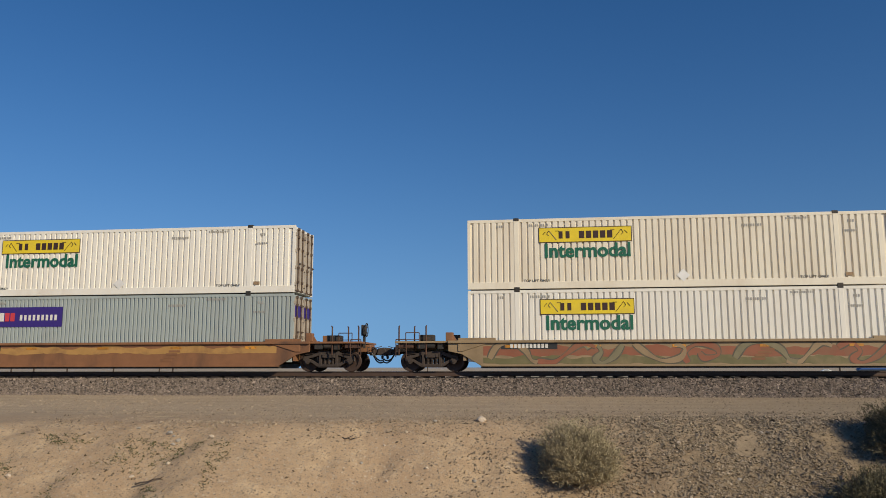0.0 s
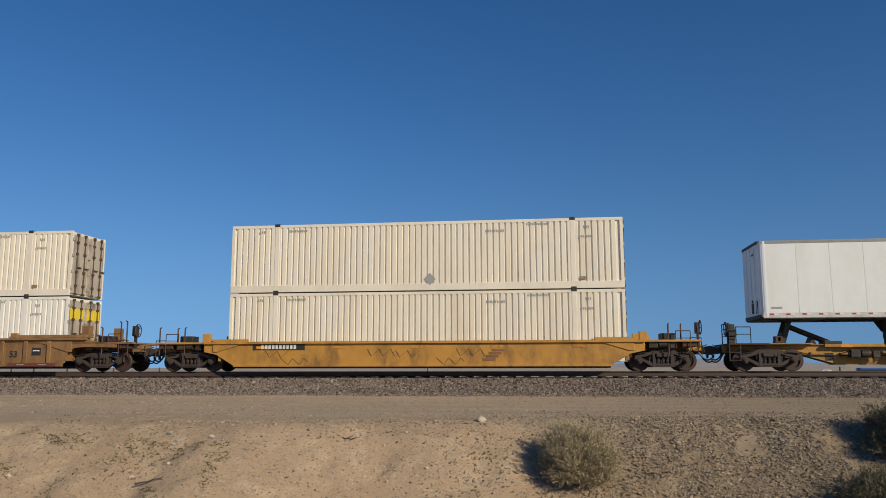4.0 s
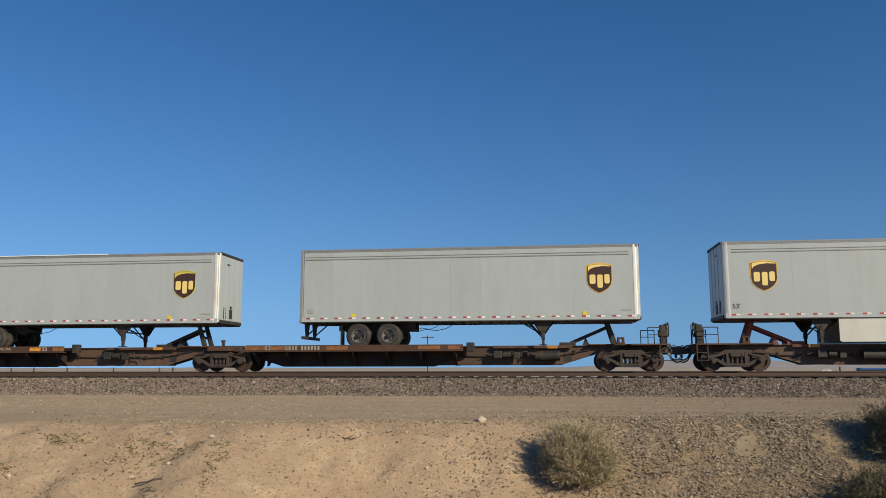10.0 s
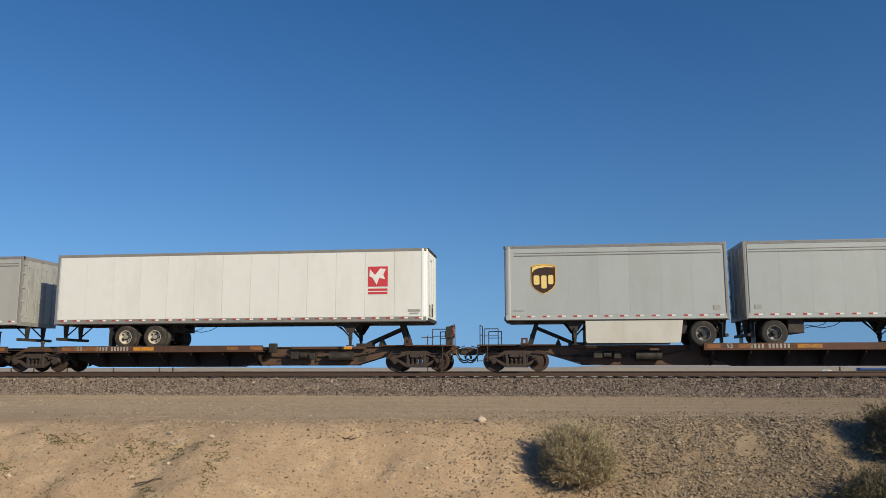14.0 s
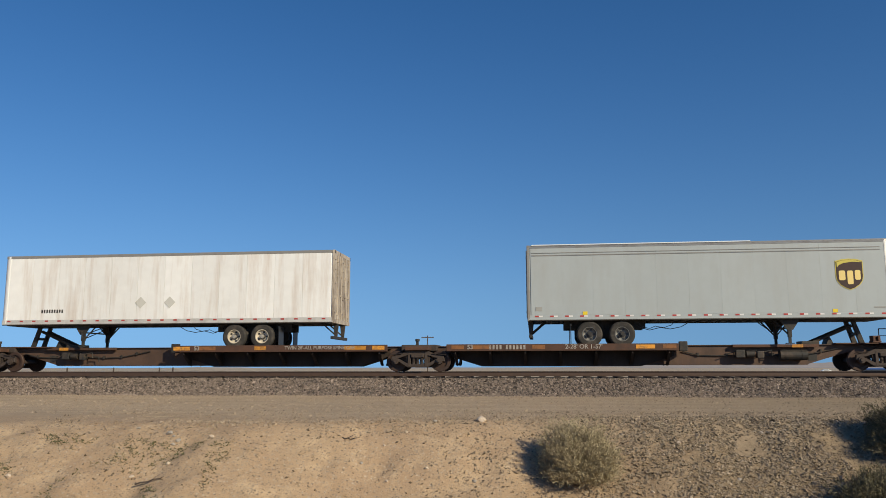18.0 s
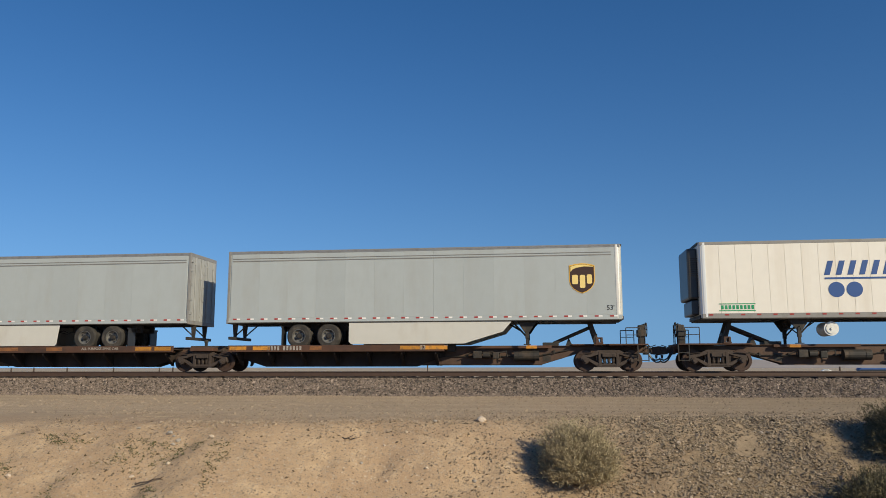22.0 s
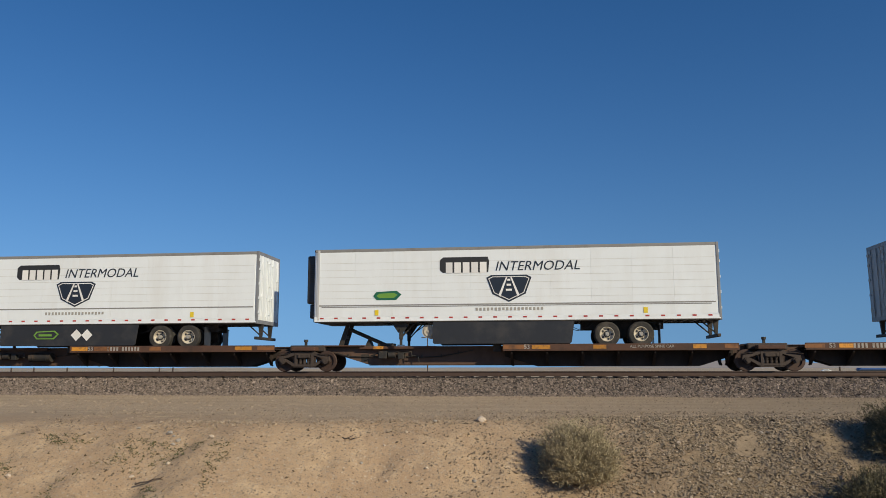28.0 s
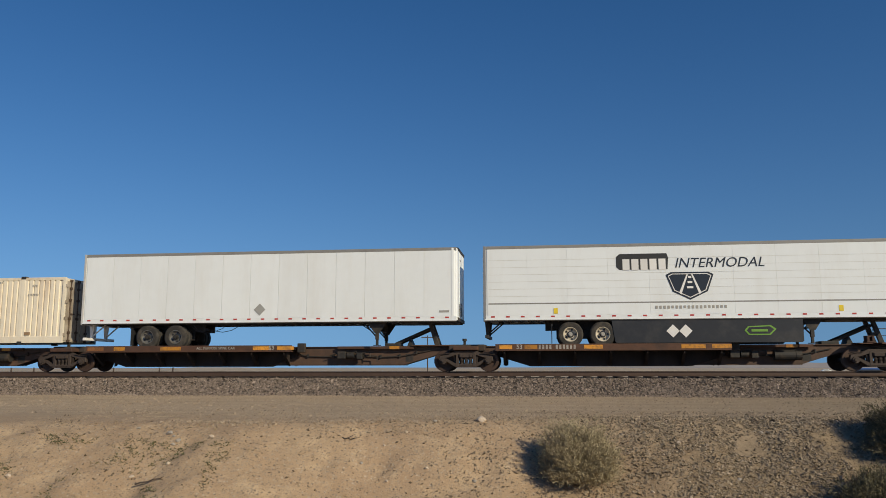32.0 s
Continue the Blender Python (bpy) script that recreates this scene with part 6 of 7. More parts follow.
# ---------------------------------------------------------------- the train
well_car([-28.2, -8.85], "brown", "brown smooth-sided well car with black running gear")
well_car([-4.59, 14.64], "graffiti", "olive well car covered in faded graffiti")
well_car([18.74, 38.21, 57.36, 76.66], "ribbed", "ochre three-unit well car with ribbed sides")
well_car([80.74, 99.95], "yellow", "yellow smooth-sided well car with black scribbles")
Z1, Z2 = 0.33, 3.20
STACKS = [(-26.45, "purple", M_CONTG, "grey container with a purple banner", "banner_text", M_CONTW, "white container with yellow banner and green lettering"),
          (-3.1, "banner_text", M_CONTW, "white container with yellow banner and green lettering", "banner_text", M_CONT, "cream container with yellow banner and green lettering"),
          (20.25, "plain", M_CONTY, "plain cream container resting in a well car", "purple", M_CONTG, "blue-grey container with a purple banner"),
          (39.63, "banner", M_CONTW, "white container with a yellow banner", "plain", M_CONT, "plain cream container stacked on another"),
          (59.06, "banner_text", M_CONTW, "white container with yellow banner and green lettering", "plain", M_CONT, "plain cream container stacked on another"),
          (82.44, "plain", M_CONT, "plain cream container resting in a well car", "plain", M_CONT, "plain cream container stacked on another")]
for x, k1, p1, l1, k2, p2, l2 in STACKS:
    container(x, Z1, p1, k1, l1)
    container(x, Z2, p2, k2, l2)
container(749.4, 1.17, M_CONTY, "plain", "yellowish cream container riding on a spine car")

# code: left end, length, nose to the right, axles from the rear, legs from the nose, skirt, look, emblem tone, rims
A53, A45 = 16.06, 13.6
TRAILERS = {
    "G": (103.71, A53, False, (3.3, 4.55), 5.2, None, "plain", "gold", "white"),
    "H": (121.1, A53, False, (3.2, 4.5), 3.75, (3.95, 10.95, "point"), "grey", "gold", "grey"),
    "I": (138.95, A53, True, (3.05, 4.3), 3.95, (4.6, 11.0, "plain"), "grey", "gold", "grey"),
    "J": (158.36, A53, False, (2.15, 3.5), 3.75, (4.2, 10.8, "round"), "green", "gold", "grey"),
    "K": (178.63, A45, True, (2.3, 3.6), 3.75, None, "grey", "gold", "grey"),
    "L": (193.4, A53, True, (2.3, 3.6), 2.85, None, "crimson", "gold", "white"),
    "M": (213.19, A45, True, (2.3, 3.55), 4.3, None, "grey", "lime", "grey"),
    "N": (230.39, A45, True, (2.4, 3.65), 3.75, None, "grey", "gold", "grey"),
    "O": (247.2, A53, False, (3.3, 4.6), 3.55, (4.1, 10.3, "plain"), "grey", "gold", "grey"),
    "P": (264.45, 16.2, False, (3.6, 5.0), 3.55, (4.0, 11.0, "point"), "freight", "gold", "grey"),
    "Q": (281.8, A53, False, (3.05, 4.3), 3.9, (4.2, 11.0, "point"), "green", "dark", "grey"),
    "R": (299.13, A53, False, (3.35, 4.6), 3.75, (4.1, 10.5, "plain"), "browngrey", "gold", "grey"),
    "S": (316.92, A53, True, (3.2, 4.5), 3.2, None, "crimson", "gold", "white"),
    "T": (336.18, 8.5, False, (0.95,), 2.7, (3.1, 6.7, "plain"), "pup", "gold", "grey"),
    "U": (345.4, 8.35, True, (0.95,), 2.8, None, "pup", "lime", "grey"),
    "V": (354.9, 8.4, False, (1.0,), 2.25, None, "pup", "lime", "grey"),
    "W": (364.2, 8.4, True, (1.0,), 2.6, None, "pup", "gold", "grey"),
    "X": (373.3, 8.4, False, (1.05,), 2.9, None, "pup", "gold", "grey"),
    "Y": (382.3, 8.3, True, (0.8,), 2.3, None, "pup", "lime", "grey"),
    "Z": (393.88, A45, False, (2.5, 3.85), 3.5, None, "grey", "lime", "grey"),
    "AA": (412.35, 14.66, False, (3.0, 4.2), 3.6, None, "rusty", "gold", "white"),
    "BB": (434.98, A45, True, (2.35, 3.6), 3.7, None, "grey", "lime", "grey"),
    "CC": (451.7, A53, False, (3.5, 4.8), 3.6, (3.9, 10.4, "point"), "grey", "gold", "grey"),
    "DD": (469.05, A53, False, (3.4, 4.7), 3.7, (4.4, 10.5, "plain"), "grey", "gold", "grey"),
    "EE": (486.25, A45, False, (2.9, 4.1), 3.75, None, "grey", "gold", "grey"),
    "FF": (503.48, A53, False, (3.35, 4.6), 3.4, (4.1, 10.2, "plain"), "grey", "gold", "grey"),
    "GG": (521.3, A53, True, (3.05, 4.3), 3.7, (4.3, 10.9, "point"), "grey", "gold", "grey"),
    "HH": (540.4, A53, False, (3.1, 4.4), 3.6, None, "bluetext", "gold", "white"),
    "II": (558.98, 8.45, False, (0.95,), 2.8, None, "pup", "lime", "grey"),
    "JJ": (568.35, 8.25, True, (0.85,), 2.25, None, "pup", "gold", "grey"),
    "KK": (579.18, A53, True, (2.95, 4.15), 3.95, (4.7, 11.2, "plain"), "grey", "gold", "grey"),
    "LL": (598.35, A53, False, (3.55, 4.85), 3.7, (4.4, 10.4, "plain"), "freight", "red", "grey"),
    "MM": (617.13, 8.25, False, (1.0,), 2.45, None, "pup", "gold", "grey"),
    "NN": (625.9, 8.25, True, (0.9,), 2.6, None, "pup", "lime", "grey"),
    "XX": (636.8, A53, True, (3.2, 4.5), 3.2, None, "crimson", "reefer", "white"),
    "YY": (656.13, A53, False, (2.95, 4.2), 3.7, (4.6, 10.8, "plain"), "navy", "gold", "white"),
    "ZZ": (674.67, A53, False, (3.0, 4.3), 3.55, (4.9, 10.4, "plain"), "navy", "plain", "white"),
    "AB": (697.23, A45, True, (2.8, 4.1), 3.75, None, "grey", "lime", "grey"),
    "AD": (713.97, A45, False, (3.25, 4.45), 3.5, None, "browngrey", "lime", "grey"),
    "AE": (731.9, A53, True, (2.05, 3.25), 3.6, (3.8, 11.2, "plain"), "navy", "gold", "white"),
    "AG": (766.4, A53, True, (2.95, 4.2), 3.3, None, "plainw", "gold", "grey"),
    "AH": (783.6, A53, True, (3.35, 4.6), 3.6, (4.0, 11.0, "plain"), "navy", "gold", "white"),
}
for code, row in TRAILERS.items():
    trailer(code, *row)


def hitch_of(code):
    """Where the stand under a trailer's nose is, and the way in which its brace leads."""
    x, L, right = TRAILERS[code][:3]
    return (x + L - 1.15, -1) if right else (x + 1.15, 1)


CARS = [
    ("yellow", [103.9, 121.05, 137.96, 154.61], ["G", "H", "I"], "RRL"),
    ("rust", [158.93, 175.0, 192.39, 209.8, 226.87, 243.6], ["J", "K", "L", "M", "N"], "RLLLL"),
    ("rust", [247.58, 264.03, 281.56, 298.56, 315.98, 332.54], ["O", "P", "Q", "R", "S"], "RRRRL"),
    ("rust", [336.53, 353.92, 372.2, 390.4], ["TU", "VW", "XY"], "RLL"),
    ("rust", [394.56, 411.83, 430.49, 448.25], ["Z", "AA", "BB"], "RRL"),
    ("rust", [452.34, 468.71, 485.87, 503.02, 520.16, 536.82], ["CC", "DD", "EE", "FF", "GG"], "RRRRL"),
    ("rust", [540.94, 558.43, 577.14, 594.62], ["HH", "II JJ", "KK"], "RRL"),
    ("rust", [599.26, 616.34, 634.6, 652.9], ["LL", "MM NN", "XX"], "RLL"),
    ("rust", [657.07, 674.2, 692.56, 710.13], ["YY", "ZZ", "AB"], "RRL"),
    ("rust", [714.38, 730.84, 748.15, 765.47, 782.8, 798.4], ["AD", "AE", "", "AG", "AH"], "RLLLL"),
]
RED_STANDS = ("H", "I", "R", "DD", "FF", "O", "U")
PAIRS = {"TU": ("T", "U"), "VW": ("V", "W"), "XY": ("X", "Y")}
for style, bogies, loads, sides in CARS:
    units = []
    for load, pl in zip(loads, sides):
        codes = PAIRS.get(load, load.split())
        units.append((pl, [(*hitch_of(c), c in RED_STANDS) for c in codes]))
    spine_car(bogies, units, style)

# ---------------------------------------------------------------- ground, track, bank
def fnoise(x, y, s, seed=0.0):
    return noise.noise((x / s + seed, y / s - seed, seed * 0.37))


def edge_y(x):
    """How near the lip of the bank comes to the camera."""
    return 17.2 + 0.16 * x + 0.5 * fnoise(x, 0, 3.0, 4.2) + 0.9 * fnoise(x, 0, 9.0, 8.8)


def ground_z(x, y):
    a = 0.02 * fnoise(x, y, 0.7, 1.1)
    if y > 34.5:                       # beyond the track
        d = y - 34.5
        z = -0.25 - min(d / 2.2, 1) * 0.7 - min(d / 400, 1) * 1.3
        if d > 30:
            z += min(1, (d - 30) / 200) * 0.5 * fnoise(x, y, 60, 3.0)
        if 120 < y < 420:              # low sandy rises
            u = x / y
            lift_ = max(math.exp(-((u + 0.42) / 0.16) ** 2), 0.8 * math.exp(-((u - 0.06) / 0.10) ** 2))
            z += lift_ * (1.9 + 0.8 * fnoise(x, y, 35, 6.0)) * math.sin((y - 120) / 300 * math.pi) ** 0.5
        return z + a
    if y > 31.0:
        return -0.315 + 0.06 * min(1, max(0, (y - 31.45) / 0.2)) + 0.3 * a
    if y > 29.3:
        t = (31.0 - y) / 1.7
        return -0.315 - 0.565 * t + 0.012 * fnoise(x, y, 0.2, 2.0)
    e = edge_y(x)
    if y > e:
        return -0.88 - 0.07 * (29.3 - y) / 12 + 0.6 * a + 0.03 * fnoise(x, y, 5, 7)
    d = e - y
    top = -0.88 - 0.07 * (29.3 - e) / 12
    gully = 0.10 * fnoise(x, y * 0.35, 1.3, 5.5) + 0.055 * fnoise(x, y, 0.5, 6.5) + 0.022 * fnoise(x, y, 0.18, 9.5)
    drop = 0.62 * max(0, d - 0.4 + 0.4 * math.exp(-d / 0.4))
    gully -= 0.06 * math.exp(-((x + 6.95 + 0.35 * (15 - y)) / 0.3) ** 2) + 0.012 * math.exp(-((x + 5.6 + 0.5 * (15 - y)) / 0.2) ** 2)
    z = top - drop + gully * min(1, d / 0.8)
    floor_ = -3.3 + 0.08 * fnoise(x, y, 2, 3.3)
    if y < 11:
        floor_ += 1.9 * min(1, (11 - y) / 7)
    return max(z, floor_) + a if d > 0.01 else z + a


def axis(points):
    out = []
    for a, b, n in points:
        out += [a + (b - a) * i / n for i in range(n)]
    return out + [points[-1][1]]


gx = axis([(-3000, -300, 8), (-300, -40, 18), (-40, -17, 40), (-17, 14, 280), (14, 30, 40), (30, 300, 18), (300, 3000, 8)])
gy = axis([(-300, -20, 6), (-20, 10, 20), (10, 13, 12), (13, 20.5, 110), (20.5, 29.2, 34), (29.2, 31.2, 20), (31.2, 32.0, 5), (32.0, 34.5, 6), (34.5, 60, 20), (60, 120, 6), (120, 420, 40), (420, 4400, 12)])
verts = [(x, y, ground_z(x, y)) for y in gy for x in gx]
nx = len(gx)
faces = [(j * nx + i, j * nx + i + 1, (j + 1) * nx + i + 1, (j + 1) * nx + i) for j in range(len(gy) - 1) for i in range(nx - 1)]
me = bpy.data.meshes.new("ground")
me.from_pydata(verts, [], faces)
me.shade_smooth()
ground = tagged(new("ground", me), "dry sandy desert ground with a gravelly bank below a dirt road", "ground", kind="structure")


def ground_material():
    m = bpy.data.materials.new("desert_soil")
    m.use_nodes = True
    n, l = m.node_tree.nodes, m.node_tree.links
    b = n["Principled BSDF"]
    b.inputs["Roughness"].default_value = 0.95
    b.inputs["Specular IOR Level"].default_value = 0.15
    pos = n.new("ShaderNodeNewGeometry").outputs["Position"]

    def nz(scale, detail=6, rough=0.6):
        t = n.new("ShaderNodeTexNoise")
        t.inputs["Scale"].default_value, t.inputs["Detail"].default_value, t.inputs["Roughness"].default_value = scale, detail, rough
        l.new(pos, t.inputs["Vector"])
        return t.outputs[0]

    def mixc(f, a, c):
        x = n.new("ShaderNodeMix")
        x.data_type = "RGBA"
        for sock, v in ((0, f), (6, a), (7, c)):
            if isinstance(v, tuple):
                x.inputs[sock].default_value = (*v, 1)
            else:
                l.new(v, x.inputs[sock])
        return x.outputs[2]

    def rng(v, a, c, lo=0.0, hi=1.0):
        r = n.new("ShaderNodeMapRange")
        for k, q in zip(("From Min", "From Max", "To Min", "To Max"), (a, c, lo, hi)):
            r.inputs[k].default_value = q
        l.new(v, r.inputs["Value"])
        return r.outputs[0]

    base = mixc(rng(nz(0.5), 0.35, 0.65), (0.463, 0.334, 0.209), (0.423, 0.294, 0.182))
    base = mixc(rng(nz(1.7, 8), 0.5, 0.68, 0, 0.8), base, (0.587, 0.436, 0.276))
    base = mixc(rng(nz(14, 4), 0.54, 0.66, 0, 0.4), base, (0.276, 0.205, 0.142))
    base = mixc(rng(nz(4.0, 7, 0.65), 0.52, 0.68, 0, 0.25), base, (0.347, 0.24, 0.151))
    # pebbles of two sizes, each with a tone of its own
    for size, lo, hi in ((17, 0.50, 0.62), (42, 0.40, 0.6)):
        vor = n.new("ShaderNodeTexVoronoi")
        vor.inputs["Scale"].default_value = size
        l.new(pos, vor.inputs["Vector"])
        bw = n.new("ShaderNodeSeparateColor")
        l.new(vor.outputs["Color"], bw.inputs[0])
        tone = mixc(rng(bw.outputs[0], 0.0, 1.0), (0.116, 0.0934, 0.0757), (0.552, 0.454, 0.338))
        pick = n.new("ShaderNodeMath")
        pick.operation = "MULTIPLY"
        l.new(rng(bw.outputs[1], lo, hi, 0, 0.8), pick.inputs[0])
        l.new(rng(vor.outputs["Distance"], 0.25, 0.5, 1, 0), pick.inputs[1])
        base = mixc(pick.outputs[0], base, tone)
    # darker, greyer gravel soil towards +x and on the road
    sep = n.new("ShaderNodeSeparateXYZ")
    l.new(pos, sep.inputs[0])
    add = n.new("ShaderNodeMath")
    add.operation = "MULTIPLY_ADD"
    add.inputs[1].default_value = 5.0
    l.new(nz(0.45, 5), add.inputs[0])
    l.new(sep.outputs[0], add.inputs[2])
    base = mixc(rng(add.outputs[0], 1.5, 6.0, 0, 0.85), base, mixc(rng(nz(9, 6, 0.7), 0.4, 0.6), (0.135, 0.104, 0.069), (0.27, 0.205, 0.133)))
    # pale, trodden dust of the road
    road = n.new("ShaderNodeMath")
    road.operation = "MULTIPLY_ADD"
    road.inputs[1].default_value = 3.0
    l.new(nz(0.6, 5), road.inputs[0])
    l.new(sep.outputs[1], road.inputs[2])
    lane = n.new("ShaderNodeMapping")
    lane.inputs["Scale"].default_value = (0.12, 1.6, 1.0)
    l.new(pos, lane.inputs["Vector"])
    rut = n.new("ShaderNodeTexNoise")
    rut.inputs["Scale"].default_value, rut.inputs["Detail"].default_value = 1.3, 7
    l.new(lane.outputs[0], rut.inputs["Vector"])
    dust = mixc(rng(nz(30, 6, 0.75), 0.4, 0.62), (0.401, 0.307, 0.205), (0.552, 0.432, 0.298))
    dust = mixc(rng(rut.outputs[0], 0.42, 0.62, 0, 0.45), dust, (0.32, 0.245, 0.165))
    # the dust gets darker towards +x
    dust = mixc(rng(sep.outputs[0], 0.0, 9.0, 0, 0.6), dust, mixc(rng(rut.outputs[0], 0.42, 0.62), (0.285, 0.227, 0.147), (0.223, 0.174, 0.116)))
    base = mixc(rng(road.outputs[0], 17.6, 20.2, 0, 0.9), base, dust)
    # open sand beyond the track, its colours greyed to paint in distance haze
    far = mixc(rng(rut.outputs[0], 0.40, 0.62), (0.55, 0.455, 0.335), (0.40, 0.335, 0.25))
    far = mixc(rng(nz(0.35, 8, 0.75), 0.53, 0.62, 0, 0.7), far, (0.16, 0.14, 0.09))
    base = mixc(rng(sep.outputs[1], 37.0, 55.0, 0, 0.9), base, far)
    # dark stone bed under the ballast
    shift = n.new("ShaderNodeMath")
    shift.operation = "SUBTRACT"
    shift.inputs[1].default_value = 32.8
    l.new(sep.outputs[1], shift.inputs[0])
    size = n.new("ShaderNodeMath")
    size.operation = "ABSOLUTE"
    l.new(shift.outputs[0], size.inputs[0])
    base = mixc(rng(size.outputs[0], 3.35, 3.55, 1, 0), base, mixc(rng(nz(25, 4), 0.4, 0.6), (0.0445, 0.0383, 0.0338), (0.151, 0.129, 0.111)))
    l.new(base, b.inputs["Base Color"])
    bp = n.new("ShaderNodeBump")
    bp.inputs["Strength"].default_value, bp.inputs["Distance"].default_value = 0.7, 0.03
    l.new(nz(18, 8, 0.7), bp.inputs["Height"])
    l.new(bp.outputs[0], b.inputs["Normal"])
    return m


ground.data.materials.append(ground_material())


def stone_material(name, dark, light):
    m = bpy.data.materials.new(name)
    m.use_nodes = True
    n, l = m.node_tree.nodes, m.node_tree.links
    b = n["Principled BSDF"]
    b.inputs["Roughness"].default_value = 0.9
    b.inputs["Specular IOR Level"].default_value = 0.25
    g = n.new("ShaderNodeNewGeometry")
    r = n.new("ShaderNodeValToRGB")
    e = r.color_ramp.elements
    e[0].color, e[1].color = (*dark, 1), (*light, 1)
    for at, w in ((0.2, 0.45), (0.85, 0.62)):
        k = r.color_ramp.elements.new(at)
        k.color = (*[(1 - w) * a + w * c for a, c in zip(dark, light)], 1)
    l.new(g.outputs["Random Per Island"], r.inputs[0])
    l.new(r.outputs[0], b.inputs["Base Color"])
    return m


def stones(name, label, spots, material, flat=0.7):
    """Many loose stones in one mesh; spots: (x, y, z, size)."""
    octa = np.array([(1, 0, 0), (-1, 0, 0), (0, 1, 0), (0, -1, 0), (0, 0, 1), (0, 0, -1)], float)
    tri = np.array([(0, 2, 4), (2, 1, 4), (1, 3, 4), (3, 0, 4), (2, 0, 5), (1, 2, 5), (3, 1, 5), (0, 3, 5)])
    rng_ = np.random.default_rng(7)
    k = len(spots)
    sp = np.array(spots)
    ang = rng_.uniform(0, math.tau, k)
    c, s = np.cos(ang), np.sin(ang)
    scl = rng_.uniform(0.6, 1.3, (k, 1, 3)) * np.array([1, 1, flat])
    v = octa[None] * scl + rng_.normal(0, 0.22, (k, 6, 3))
    tilt = rng_.normal(0, 0.5, (k, 1))
    v[:, :, 2] += tilt * v[:, :, 0]
    x = v[:, :, 0] * c[:, None] - v[:, :, 1] * s[:, None]
    y = v[:, :, 0] * s[:, None] + v[:, :, 1] * c[:, None]
    p = np.stack([x, y, v[:, :, 2]], 2) * sp[:, None, 3:4] * 0.5 + sp[:, None, :3]
    f = (tri[None] + 6 * np.arange(k)[:, None, None]).reshape(-1, 3)
    m = bpy.data.meshes.new(name)
    m.from_pydata(p.reshape(-1, 3).tolist(), [], f.tolist())
    m.materials.append(material)
    return tagged(new(name, m), label, "stones", kind="stuff")


rnd = random.Random(11)
M_BALLAST = stone_material("ballast_stone", (0.0405, 0.0306, 0.0243), (0.387, 0.31, 0.252))
M_BANKST = stone_material("bank_stone", (0.11, 0.083, 0.058), (0.40, 0.315, 0.22))
spots = []
for i in range(36000):
    x, y = rnd.uniform(-25, 16), rnd.uniform(29.12, 31.55)
    spots.append((x, y, ground_z(x, y) + 0.004, rnd.uniform(0.05, 0.125)))
for i in range(2800):
    x, y = rnd.uniform(-25, 16), 29.25 - abs(rnd.gauss(0, 0.4))
    spots.append((x, y, ground_z(x, y), rnd.uniform(0.03, 0.06)))
stones("ballast", "grey crushed-stone ballast under the rails", spots, M_BALLAST)
spots = []
while len(spots) < 34000:
    x, y = rnd.uniform(-11, 11), rnd.uniform(13.2, 20.5)
    lean = 0.16 + 0.84 * min(1, max(0, (x + 3.0 + 2.0 * fnoise(x, y, 2.0, 2.2)) / 4.0))
    if y > edge_y(x) + 0.5:
        lean *= 0.25
    if rnd.random() > lean * (0.35 + 0.65 * (fnoise(x, y, 0.9, 15.5) > -0.12)):
        continue
    d = rnd.random() ** 4
    spots.append((x, y, ground_z(x, y) + 0.004, 0.016 + 0.06 * d))
grit = []
for i in range(9000):                # coarse gravel heaped along the lip
    x = rnd.uniform(-8, 11)
    y = edge_y(x) + rnd.gauss(-0.1, 0.35)
    if fnoise(x, y, 1.6, 7.7) > -0.1:
        grit.append((x, y, ground_z(x, y) + 0.004, 0.02 + 0.05 * rnd.random() ** 2))
for i in range(15000):               # fine grit on the sandy part
    x, y = rnd.uniform(-10.5, 2), rnd.uniform(13.4, 19)
    if fnoise(x, y, 0.8, 18.5) > -0.2:
        grit.append((x, y, ground_z(x, y) + 0.003, 0.010 + 0.03 * rnd.random() ** 2.2))
packed = []
while len(packed) < 24000:           # packed stones on the far side of the bush
    x, y = rnd.uniform(0.5, 10.5), rnd.uniform(14.2, 19.8)
    if y < edge_y(x) + 0.2 and rnd.random() < min(1, 0.2 + (x - 0.5) / 2.5) and fnoise(x, y, 1.0, 12.5) + 0.5 * fnoise(x, y, 0.35, 3.5) > -0.25:
        packed.append((x, y, ground_z(x, y) + 0.01, 0.028 + 0.055 * rnd.random() ** 1.6))
M_PACKED = stone_material("packed_bank_stone", (0.10, 0.078, 0.055), (0.46, 0.37, 0.265))
stones("packed_stones", "packed grey-brown stones on the steep bank", packed, M_PACKED, 0.6)
stones("bank_gravel", "loose gravel scattered over the sandy bank", spots, M_BANKST, 0.75)
M_ROADST = stone_material("road_stone", (0.22, 0.165, 0.115), (0.50, 0.40, 0.29))
spots = grit
for i in range(30000):
    x, y = rnd.uniform(-19, 14), rnd.uniform(18, 29.6)
    if fnoise(x * 0.25, y * 2.0, 0.8, 4.4) > -0.35 + 0.5 * rnd.random() - 0.2:
        spots.append((x, y, ground_z(x, y) + 0.003, 0.016 + 0.045 * rnd.random() ** 2.5))
stones("road_gravel", "fine gravel on the dirt road by the track", spots, M_ROADST, 0.6)

